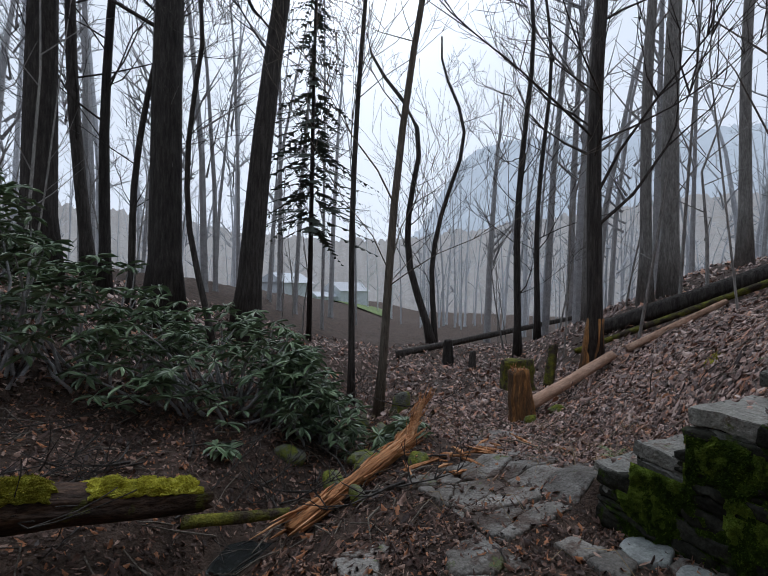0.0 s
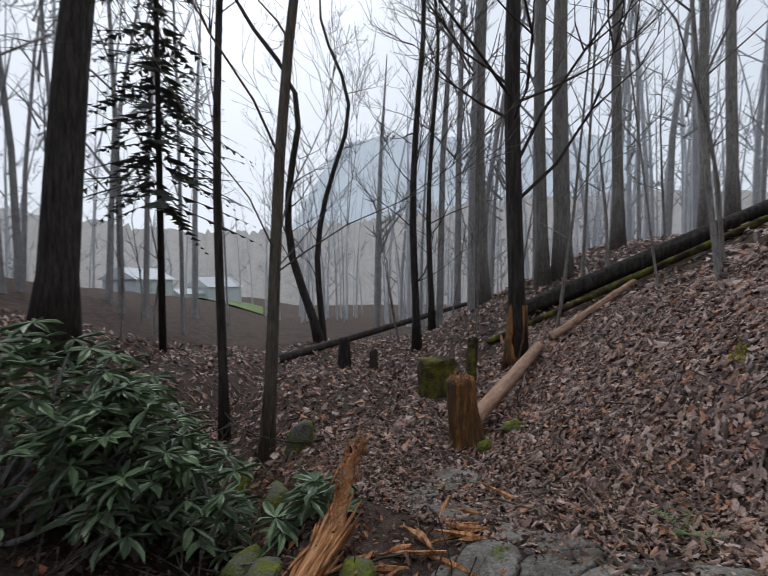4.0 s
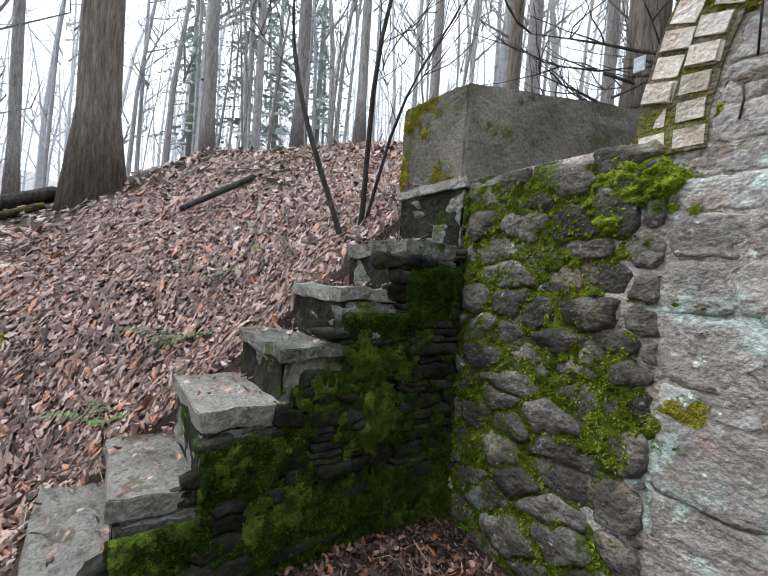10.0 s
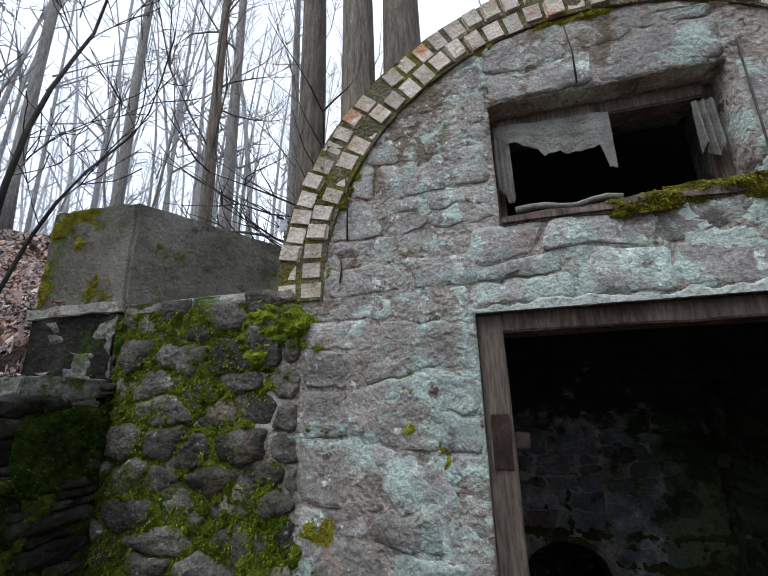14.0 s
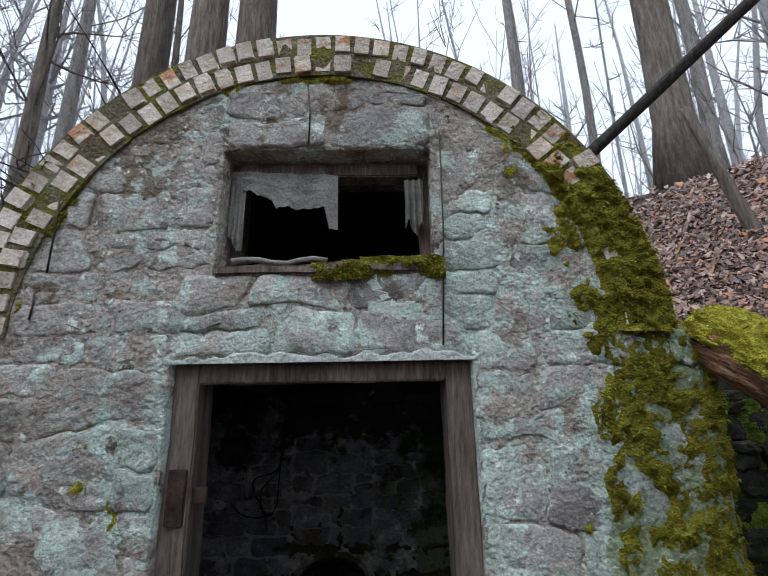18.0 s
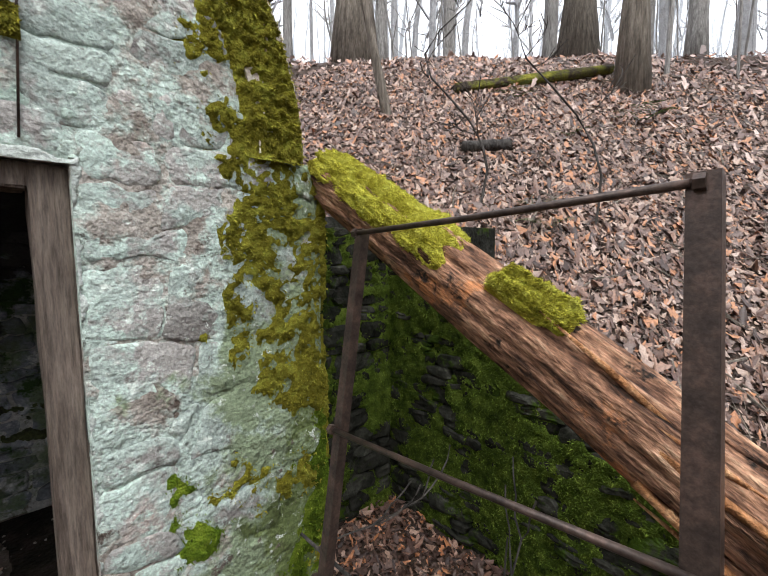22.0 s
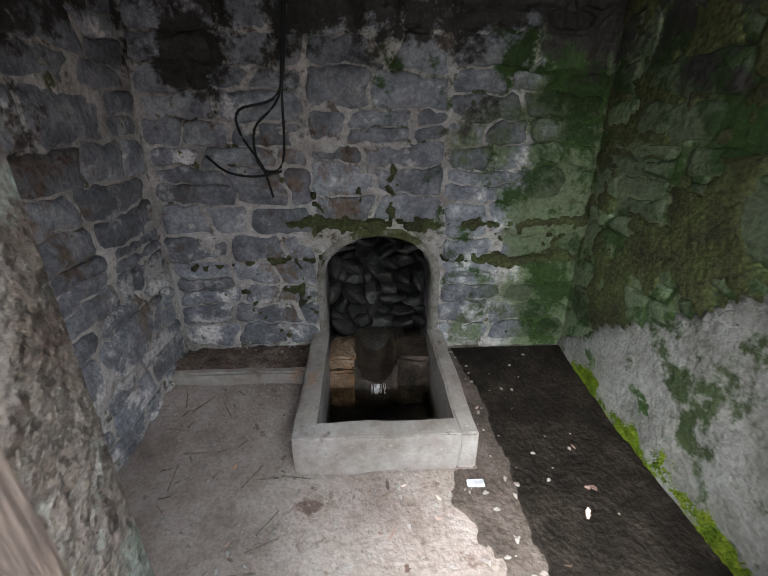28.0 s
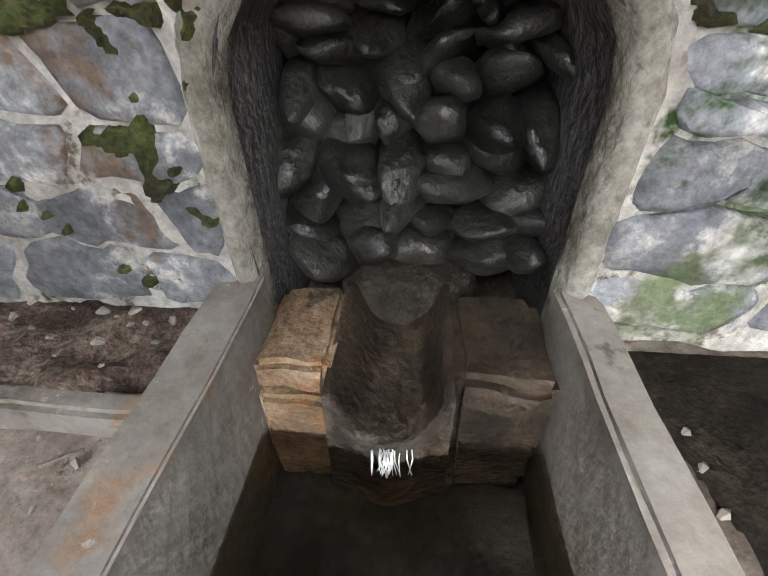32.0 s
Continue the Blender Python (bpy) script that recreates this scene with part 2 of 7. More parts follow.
VIVIDMOSS = material("vivid_yellow_green_moss", [(0.08, 0.12, 0.008), (0.19, 0.26, 0.018), (0.34, 0.41, 0.045)], 16, 0.95, 1.0, 140, spec=0.1, island=0.45)
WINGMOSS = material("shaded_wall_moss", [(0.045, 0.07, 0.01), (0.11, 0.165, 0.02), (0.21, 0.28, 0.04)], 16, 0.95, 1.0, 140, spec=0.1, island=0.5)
DIRT = material("loose_brown_dirt", [(0.06, 0.04, 0.032), (0.14, 0.1, 0.08), (0.27, 0.215, 0.18)], 9, 0.9, 1.0, 50, fleck=0.5, spots=[((0.4, 0.36, 0.32), 40, 0.66)])
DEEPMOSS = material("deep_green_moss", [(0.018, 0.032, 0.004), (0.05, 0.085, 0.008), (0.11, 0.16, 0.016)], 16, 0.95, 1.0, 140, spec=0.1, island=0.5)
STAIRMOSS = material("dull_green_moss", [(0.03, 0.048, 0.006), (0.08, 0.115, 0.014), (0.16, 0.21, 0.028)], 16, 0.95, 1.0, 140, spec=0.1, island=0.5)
DRYMOSS = material("golden_moss", [(0.15, 0.13, 0.014), (0.28, 0.255, 0.028), (0.42, 0.42, 0.06)], 16, 0.95, 1.0, 140, spec=0.1, island=0.4)
LOGMOSS = material("bright_moss", [(0.33, 0.29, 0.03), (0.56, 0.52, 0.06), (0.74, 0.71, 0.13)], 22, 0.95, 1.0, 140, spec=0.1, island=0.35)
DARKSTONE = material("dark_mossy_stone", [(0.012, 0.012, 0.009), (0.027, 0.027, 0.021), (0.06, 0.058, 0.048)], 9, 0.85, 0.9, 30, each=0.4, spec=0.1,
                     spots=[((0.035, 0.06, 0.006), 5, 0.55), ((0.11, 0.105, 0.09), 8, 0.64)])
SLATE = material("grey_flagstone", [(0.15, 0.14, 0.12), (0.25, 0.24, 0.21), (0.36, 0.345, 0.31)], 5, 0.6, 0.8, 40, each=0.25, fleck=0.35,
                 spots=[((0.11, 0.13, 0.035), 6, 0.61), ((0.14, 0.105, 0.08), 5, 0.56), ((0.45, 0.44, 0.41), 22, 0.64)])
PALESLATE = material("pale_blue_slate", [(0.2, 0.21, 0.2), (0.33, 0.35, 0.335), (0.45, 0.47, 0.45)], 6, 0.5, 0.5, 40, each=0.25, spots=[((0.12, 0.1, 0.08), 7, 0.62)])
CONCRETE = material("old_concrete", [(0.10, 0.095, 0.075), (0.18, 0.17, 0.14), (0.26, 0.245, 0.21)], 3, 0.9, 0.6, 40,
                    spots=[((0.09, 0.11, 0.02), 3.5, 0.55), ((0.07, 0.065, 0.055), 5, 0.6)])
TROUGH = material("trough_concrete", [(0.212, 0.187, 0.162), (0.315, 0.289, 0.264), (0.399, 0.378, 0.353)], 5, 0.75, 0.35, 26, fleck=0.12, spots=[((0.34, 0.23, 0.157), 4, 0.6), ((0.17, 0.145, 0.119), 9, 0.62), ((0.527, 0.51, 0.484), 16, 0.64)])
BARK = material("bark", [(0.09, 0.075, 0.06), (0.17, 0.145, 0.118), (0.26, 0.225, 0.185)], 22, 0.95, 1.0, 45, each=0.25, grain=(0, 0, 1, 0.88), spots=[((0.1, 0.12, 0.05), 2, 0.66)])
DARKBARK = material("wet_dark_bark", [(0.025, 0.022, 0.02), (0.055, 0.048, 0.043), (0.095, 0.085, 0.076)], 22, 0.9, 1.0, 45, each=0.3, grain=(0, 0, 1, 0.88))
# Bark colours paled step by step with distance: haze put into the base colour.
MISTBARK = material("mist_paled_ridged_bark", [(0.19, 0.178, 0.165), (0.29, 0.275, 0.257), (0.38, 0.362, 0.34)], 18, 0.95, 0.6, 40, each=0.2, grain=(0, 0, 1, 0.85))
MIDBARK = material("mist_paled_bark", [(0.3, 0.295, 0.295), (0.38, 0.375, 0.375), (0.45, 0.445, 0.45)], 6, 0.95, 0.5, 25, island=0.2)
HAZEBARK = material("haze_paled_bark", [(0.46, 0.47, 0.49), (0.53, 0.54, 0.56), (0.6, 0.61, 0.63)], 6, 0.95, 0.3, 25, island=0.15)
RAWWOOD = material("raw_orange_wood", [(0.12, 0.045, 0.018), (0.45, 0.2, 0.08), (0.66, 0.38, 0.2)], 20, 0.8, 1.0, 60, grain=(-0.87, -0.48, 0.1, 0.9), fleck=0.4)
ROTLOG = material("rotten_log_wood", [(0.03, 0.017, 0.012), (0.17, 0.085, 0.052), (0.38, 0.2, 0.12), (0.6, 0.38, 0.24)], 30, 0.85, 1.0, 60, grain=(0.02, -0.86, -0.5, 0.74), fleck=0.6, spots=[((0.5, 0.21, 0.09), 5, 0.57), ((0.025, 0.018, 0.014), 8, 0.59)])
RUST = material("rusty_iron", [(0.028, 0.02, 0.017), (0.06, 0.042, 0.034), (0.11, 0.07, 0.055)], 14, 0.38, 0.1, 60, metal=0.3, fleck=0.25)
FRAMEWOOD = material("weathered_frame_wood", [(0.081, 0.058, 0.0459), (0.155, 0.121, 0.0985), (0.243, 0.196, 0.162)], 14, 0.85, 0.8, 50, grain=(0, 0, 1, 0.9), fleck=0.45)
# The last spot darkens stone and mortar with height, as painted upper shade.
INSTONE = material("inner_stone_shaded_above", [(0.12, 0.127, 0.142), (0.225, 0.238, 0.262), (0.36, 0.372, 0.392)], 9, 0.7, 0.8, 30, each=0.35, fleck=0.3,
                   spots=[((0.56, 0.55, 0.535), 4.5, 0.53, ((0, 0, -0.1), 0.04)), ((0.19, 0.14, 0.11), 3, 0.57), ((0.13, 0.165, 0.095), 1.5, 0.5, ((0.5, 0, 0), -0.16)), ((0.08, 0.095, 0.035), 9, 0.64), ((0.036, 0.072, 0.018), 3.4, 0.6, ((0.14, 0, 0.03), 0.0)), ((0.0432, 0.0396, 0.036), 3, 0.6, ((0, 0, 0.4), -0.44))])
INMORTAR = material("limewash_shaded_above", [(0.3, 0.275, 0.25), (0.46, 0.44, 0.415), (0.58, 0.565, 0.54)], 7, 0.85, 0.8, 26, fleck=0.25,
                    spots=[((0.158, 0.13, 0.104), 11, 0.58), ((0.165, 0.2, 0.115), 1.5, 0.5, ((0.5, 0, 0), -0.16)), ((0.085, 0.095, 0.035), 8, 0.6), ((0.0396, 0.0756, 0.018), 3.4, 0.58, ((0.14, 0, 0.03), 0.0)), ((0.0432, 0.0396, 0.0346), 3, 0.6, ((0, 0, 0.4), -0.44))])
RIM = material("damp_niche_rim", [(0.16, 0.15, 0.12), (0.3, 0.285, 0.25), (0.44, 0.42, 0.385)], 9, 0.8, 0.8, 30, spots=[((0.09, 0.1, 0.04), 4, 0.5, ((0, 0, 0.7), -0.42))])
ALGAE = material("green_wall_algae", [(0.038, 0.036, 0.02), (0.062, 0.068, 0.024), (0.085, 0.11, 0.038)], 9, 0.8, 0.8, 40, fleck=0.4)
NICHEMORTAR = material("grey_niche_render", [(0.09, 0.0863, 0.09), (0.15, 0.146, 0.15), (0.225, 0.217, 0.217)], 8, 0.7, 0.8, 40)
WEIR = material("iron_stained_weir_stone", [(0.14, 0.088, 0.055), (0.28, 0.19, 0.12), (0.46, 0.36, 0.265)], 9, 0.5, 0.7, 50, spots=[((0.36, 0.17, 0.07), 6, 0.6), ((0.07, 0.055, 0.042), 8, 0.58)])
BROWNSTONE = material("wet_brown_stone", [(0.024, 0.0184, 0.0128), (0.048, 0.036, 0.0256), (0.104, 0.072, 0.044)], 10, 0.45, 0.7, 45, spec=0.5)
SILT = material("wet_brown_silt", [(0.018, 0.015, 0.011), (0.034, 0.028, 0.02), (0.06, 0.05, 0.036)], 14, 0.5, 0.9, 60, fleck=0.5)
MUD = material("wet_black_mud", [(0.008, 0.0065, 0.005), (0.016, 0.013, 0.01), (0.034, 0.028, 0.022)], 9, 0.8, 0.8, 45, spec=0.12, fleck=0.4)
EARTH = material("damp_earth_floor", [(0.17, 0.135, 0.113), (0.3, 0.255, 0.225), (0.41, 0.36, 0.325)], 3.5, 0.8, 0.6, 40, fleck=0.2, spots=[((0.15, 0.105, 0.085), 4, 0.57), ((0.1, 0.07, 0.058), 14, 0.63), ((0.55, 0.51, 0.47), 45, 0.68)])
SHADEDEARTH = material("shaded_brown_earth", [(0.05, 0.039, 0.031), (0.095, 0.077, 0.064), (0.15, 0.125, 0.108)], 5, 0.7, 0.7, 40, fleck=0.3, spots=[((0.035, 0.027, 0.021), 9, 0.6)])
FOOTMORTAR = material("pale_mortar_foot", [(0.16, 0.16, 0.136), (0.248, 0.248, 0.224), (0.336, 0.336, 0.312)], 6, 0.85, 0.8, 40, fleck=0.2, spots=[((0.056, 0.08, 0.032), 4, 0.54)])
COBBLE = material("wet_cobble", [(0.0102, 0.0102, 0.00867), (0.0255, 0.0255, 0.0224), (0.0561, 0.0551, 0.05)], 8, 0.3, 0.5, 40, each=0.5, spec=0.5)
GREENLEAF = material("rhododendron_leaf", [(0.075, 0.12, 0.06), (0.14, 0.2, 0.105), (0.23, 0.3, 0.175)], 8, 0.32, 0.1, 60, island=0.5, spec=0.6, fleck=0.1)
FERNLEAF = material("fern_green", [(0.06, 0.13, 0.035), (0.11, 0.21, 0.06), (0.17, 0.28, 0.1)], 10, 0.6, 0.1, 60, island=0.3)
# Distant needles and trunks lightened: haze painted into their colour.
CONIFER = material("haze_paled_needles", [(0.36, 0.42, 0.385), (0.43, 0.49, 0.45), (0.48, 0.54, 0.5)], 6, 0.9, 0.3, 25)
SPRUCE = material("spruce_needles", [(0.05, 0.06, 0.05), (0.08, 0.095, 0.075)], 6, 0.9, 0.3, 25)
# Backdrop hills glow a little, so they pale towards the sky like fog.
FARHILL = material("far_hill_fog_glow", [(0.2, 0.22, 0.24), (0.25, 0.27, 0.29)], 0.05, 1.0, 0.0, glow=(0.29, 0.325, 0.365))
NEARHILL = material("wooded_slope_haze_glow", [(0.2, 0.19, 0.175), (0.27, 0.255, 0.24), (0.23, 0.205, 0.18)], 0.25, 1.0, 0.6, 1.2, glow=(0.07, 0.07, 0.072))
RAWBARK = material("half_stripped_stump", [(0.07, 0.05, 0.035), (0.2, 0.1, 0.04), (0.55, 0.26, 0.08)], 9, 0.85, 0.9, 40, grain=(0, 0, 1, 0.85))
PEELED = material("peeled_log_wood", [(0.3, 0.17, 0.11), (0.46, 0.29, 0.2), (0.55, 0.38, 0.28)], 12, 0.75, 0.5, 50, grain=(-0.9, -0.15, 0.2, 0.85))
WETWOOD = material("wet_rotten_bark", [(0.02, 0.013, 0.01), (0.055, 0.034, 0.024), (0.12, 0.07, 0.045)], 14, 0.8, 1.0, 50, grain=(-0.9, -0.45, -0.3, 0.7), fleck=0.5, spots=[((0.1, 0.1, 0.02), 5, 0.6)])
MOSSYWOOD = material("moss_grown_wood", [(0.03, 0.022, 0.015), (0.055, 0.04, 0.028), (0.13, 0.13, 0.02), (0.24, 0.22, 0.03)], 5, 0.95, 1.0, 60)
MOSSYROCK = material("moss_grown_rock", [(0.09, 0.09, 0.08), (0.15, 0.15, 0.12), (0.14, 0.16, 0.03), (0.22, 0.23, 0.03)], 7, 0.9, 0.8, 50)
STREAM = material("dark_brook_water", [(0.02, 0.022, 0.022), (0.03, 0.032, 0.032)], 2, 0.06, 0.08, 12, spec=0.6)
STRAW = material("straw", [(0.3, 0.22, 0.12), (0.42, 0.33, 0.2)], 9, 0.8, 0.0, island=0.3)
LICHEN = material("pale_lichen", [(0.4, 0.48, 0.38), (0.55, 0.62, 0.52)], 30, 0.95, 0.5, 90)
CURTAIN = material("ragged_cloth", [(0.17, 0.165, 0.145), (0.26, 0.255, 0.23), (0.32, 0.31, 0.285)], 8, 0.9, 0.4, 80)
WIRE = material("black_cable", [(0.012, 0.012, 0.012), (0.02, 0.02, 0.02)], 20, 0.5, 0.0)
FIELD = material("far_meadow", [(0.12, 0.16, 0.06), (0.17, 0.23, 0.08)], 0.3, 0.95, 0.2, 5)
BARN = material("pale_metal_siding", [(0.5, 0.53, 0.56), (0.62, 0.65, 0.68)], 2, 0.6, 0.1, 20)


# ---- geometry helpers ----
def part(name, data, material_, parent=None, label="", smooth=False):
    """Links verts and faces (or a bmesh) as one mesh object under parent."""
    me = bpy.data.meshes.new(name)
    if isinstance(data, bmesh.types.BMesh):
        data.to_mesh(me)
        data.free()
    else:
        me.from_pydata(data[0], [], data[1])
    me.materials.append(material_)
    if smooth:
        me.shade_smooth()
    ob = new(name, me)
    if parent is not None:
        ob.parent = parent
    if label:
        ob["label"] = label
    return ob


def thing(name, label, category, group="", kind="", at=(0, 0, 0)):
    ob = new(name)
    ob.location = at
    ob.empty_display_size = 0.1
    return tagged(ob, label, category, group, kind)


def merge(*pieces):
    verts, faces = [], []
    for v, f in pieces:
        o = len(verts)
        verts += [tuple(p) for p in v]
        faces += [tuple(i + o for i in q) for q in f]
    return verts, faces


def box(x0, x1, y0, y1, z0, z1):
    v = [(x, y, z) for x in (x0, x1) for y in (y0, y1) for z in (z0, z1)]
    return v, [(0, 1, 3, 2), (4, 6, 7, 5), (0, 4, 5, 1), (2, 3, 7, 6), (0, 2, 6, 4), (1, 5, 7, 3)]


def rough_box(x0, x1, y0, y1, z0, z1, step=0.06, amp=0.006, seed=0, bevel=0.012):
    """A box with worn, uneven faces and softened edges."""
    bm = bmesh.new()
    bmesh.ops.create_cube(bm, size=1)
    for v in bm.verts:
        v.co = Vector(((x0 + x1) / 2 + v.co.x * (x1 - x0), (y0 + y1) / 2 + v.co.y * (y1 - y0), (z0 + z1) / 2 + v.co.z * (z1 - z0)))
    bmesh.ops.bevel(bm, geom=bm.edges[:], offset=bevel, segments=2, affect="EDGES")
    cuts = int(max(x1 - x0, y1 - y0, z1 - z0) / step)
    if cuts > 1:
        long = [e for e in bm.edges if e.calc_length() > step * 2]
        bmesh.ops.subdivide_edges(bm, edges=long, cuts=min(cuts, 14), use_grid_fill=True)
    for v in bm.verts:
        v.co += noise.noise_vector(v.co * 7 + Vector((seed, 0, 0))) * amp * 1.5 + noise.noise_vector(v.co * 25 + Vector((0, seed, 0))) * amp
    return bm


def tube(path, radii, sides=8, wobble=0.0, seed=0, caps=True):
    path = [Vector(p) for p in path]
    verts, faces = [], []
    for i, p in enumerate(path):
        d = (path[min(i + 1, len(path) - 1)] - path[max(i - 1, 0)]).normalized()
        a = d.orthogonal().normalized() if abs(d.z) < 0.9 else Vector((1, 0, 0)).cross(d).normalized()
        b = d.cross(a)
        for k in range(sides):
            w = 2 * math.pi * k / sides
            r = radii[i]
            if wobble:
                r *= 1 + wobble * noise.noise(Vector((math.cos(w) * 1.7, math.sin(w) * 1.7, i * 0.35 + seed * 7.3)))
            verts.append(p + (a * math.cos(w) + b * math.sin(w)) * r)
    for i in range(len(path) - 1):
        for k in range(sides):
            faces.append((i * sides + k, i * sides + (k + 1) % sides, (i + 1) * sides + (k + 1) % sides, (i + 1) * sides + k))
    if caps:
        faces.append(tuple(range(sides))[::-1])
        faces.append(tuple(range((len(path) - 1) * sides, len(path) * sides)))
    return verts, faces


def smax(a, b, k=0.25):
    return 0.5 * (a + b + math.sqrt((a - b) ** 2 + k * k))


# ---- the lie of the land ----
def land(x, y):
    along, across = -0.5 * x - 0.87 * y, -0.87 * x + 0.5 * y
    # valley floor with the brook, falling away from the spring house
    v = 0.1 - 0.04 * max(along, -1.0) if along < 14 else -0.46 - 0.065 * (along - 14)
    v = max(v, -4.2)
    v += 0.16 * max(-x, 0) * math.exp(-((y + 0.6) / 1.6) ** 2) * (1 if x > -2.6 else 0.4)
    brook = math.exp(-((across + 1.05 + 0.25 * math.sin(along)) / 0.5) ** 2)
    v -= 0.36 * brook * min(max((along - 1.5) / 1.0, 0), 1) * min(max((14 - along) / 4, 0), 1)
    bank = 0.33 * (-across - 2.1) if along > 0.5 else -9
    v = smax(v, v + min(bank, 2.2), 0.4) - 0.02
    # hillsides
    yy = 0.3 * y if y > 0 else 0.62 * y if y > -2 else -1.24 + (0.62 * (y + 2) if y > -4 else -1.24 + 0.45 * (y + 4))
    if y > 4:
        yy = 1.2 + 0.24 * (y - 4)
    px = -(x + 2.7)
    left = 1.95 + yy + 0.29 * (px if px < 6 else 6 + 0.4 * (px - 6))
    left += 0.22 * max(px - 2, 0) * min(max(-(y + 2) / 4, 0), 1) if px < 9 else 1.54 * min(max(-(y + 2) / 4, 0), 1)
    q = 0.54 * (y - 0.3) + 0.53 * (x - 2.1)
    q = q if q < 3.0 else 3.0 + (q - 3.0) * 0.28
    right = 1.5 + q
    # the slope beside the stair follows its steps
    line = 0.44 + 0.89 * (min(y, 0) + 1.63) if y > -1.63 else 0.4 + 0.35 * (y + 1.63)
    w = min(max((y + 4.0) / 2.0, 0), 1) * min(max((0.8 - y) / 0.8, 0), 1) * math.exp(-(min(x + 2.7, 0) / 0.9) ** 2)
    left += (line - left) * w * w * (3 - 2 * w)
    if -2.2 < x < 2.12 and y < 2.25:
        hill = -9.0
        if y <= -1.65:
            hill = left - max(x + 2.2, 0) * 1.0
            hill = max(hill, right - (2.12 - x) * 1.0 if x > 1 else -9)
    elif x <= -2.2:
        hill = left - (0.36 if x > -2.62 and -1.62 < y < 0.3 else 0)
    elif x >= 2.12:
        hill = right
    else:
        hill = 1.95 + yy + 0.25 * max(x - 0.5, 0)
    if hill > -8:
        hill = min(hill, 9 + 0.1 * (hill - 9))
        v = smax(v, hill, 0.16)
    if -2.0 < x < 1.3 and -0.02 < y < 2.3:
        return -0.7
    r = math.hypot(x, y)
    amp = min(1.0, max(r - 1.5, 0) / 4)
    v += amp * (0.10 * noise.noise(Vector((x * 0.5, y * 0.5, 0.3))) + 0.035 * noise.noise(Vector((x * 1.9, y * 1.9, 1.3))))
    return v


def axis(stops):
    """Grid lines: stops is a list of (up to, step)."""
    out, x = [0.0], 0.0
    for end, step in stops:
        while x < end - 1e-6:
            x += step
            out.append(x)
    return [-a for a in out[:0:-1]] + out


lines = axis([(4, 0.1), (9, 0.2), (20, 0.6), (60, 3), (400, 25)])
gx = sorted(set(lines + [-2.64, -2.621, -2.619, -2.201, -2.199, 2.119, 2.121]))
gy = sorted(set(lines + [-1.621, -1.619, -0.021, -0.019, 0.299, 0.301, 2.249, 2.251]))
gv = [(x, y, land(x, y)) for x in gx for y in gy]
nyl = len(gy)
gf = [(i * nyl + j, (i + 1) * nyl + j, (i + 1) * nyl + j + 1, i * nyl + j + 1) for i in range(len(gx) - 1) for j in range(nyl - 1)]
ground = part("ground", (gv, gf), SOIL, smooth=True)
tagged(ground, "dark damp woodland soil under fallen leaves", "ground", kind="structure")


# ---- walls of cells, and stones ----
def cells(us, vs, keep, place, front=0.0, back=1.0, rough=0.0, seed=0.0):
    """A slab of wall over the kept cells of a grid, closed all round. place(u, v, d) gives the world point."""
    nu, nv = len(us) - 1, len(vs) - 1
    on = [[keep((us[i] + us[i + 1]) / 2, (vs[j] + vs[j + 1]) / 2) for j in range(nv)] for i in range(nu)]
    verts, faces, index = [], [], {}

    def at(i, j, d):
        key = (i, j, d)
        if key not in index:
            u, v = us[i], vs[j]
            off = 0.0
            if rough and d == 0:
                off = rough * (noise.noise(Vector((u * 5, v * 5, seed))) + 0.6 * noise.noise(Vector((u * 16, v * 16, seed + 3))))
            index[key] = len(verts)
            verts.append(place(u, v, (front if d == 0 else back) + off))
        return index[key]

    for i in range(nu):
        for j in range(nv):
            if not on[i][j]:
                continue
            faces.append((at(i, j, 0), at(i + 1, j, 0), at(i + 1, j + 1, 0), at(i, j + 1, 0)))
            faces.append((at(i, j + 1, 1), at(i + 1, j + 1, 1), at(i + 1, j, 1), at(i, j, 1)))
            for di, dj, a, b in ((-1, 0, (i, j), (i, j + 1)), (1, 0, (i + 1, j + 1), (i + 1, j)), (0, -1, (i + 1, j), (i, j)), (0, 1, (i, j + 1), (i + 1, j + 1))):
                p, q = i + di, j + dj
                if not (0 <= p < nu and 0 <= q < nv and on[p][q]):
                    faces.append((at(*a, 0), at(*b, 0), at(*b, 1), at(*a, 1)))
    return verts, faces


def steps_between(a, b, step, extra=()):
    n = max(1, round((b - a) / step))
    out = [a + (b - a) * i / n for i in range(n + 1)]
    for e in extra:
        out = [o for o in out if abs(o - e) > step * 0.3] + [e]
    return sorted(out)


def clip(poly, a, b, c):
    """The part of a polygon where a*u + b*v <= c."""
    out = []
    for k in range(len(poly)):
        p, q = poly[k - 1], poly[k]
        sp, sq = a * p[0] + b * p[1] - c, a * q[0] + b * q[1] - c
        if (sp <= 0) != (sq <= 0):
            t = sp / (sp - sq)
            out.append((p[0] + (q[0] - p[0]) * t, p[1] + (q[1] - p[1]) * t))
        if sq <= 0:
            out.append(q)
    return out


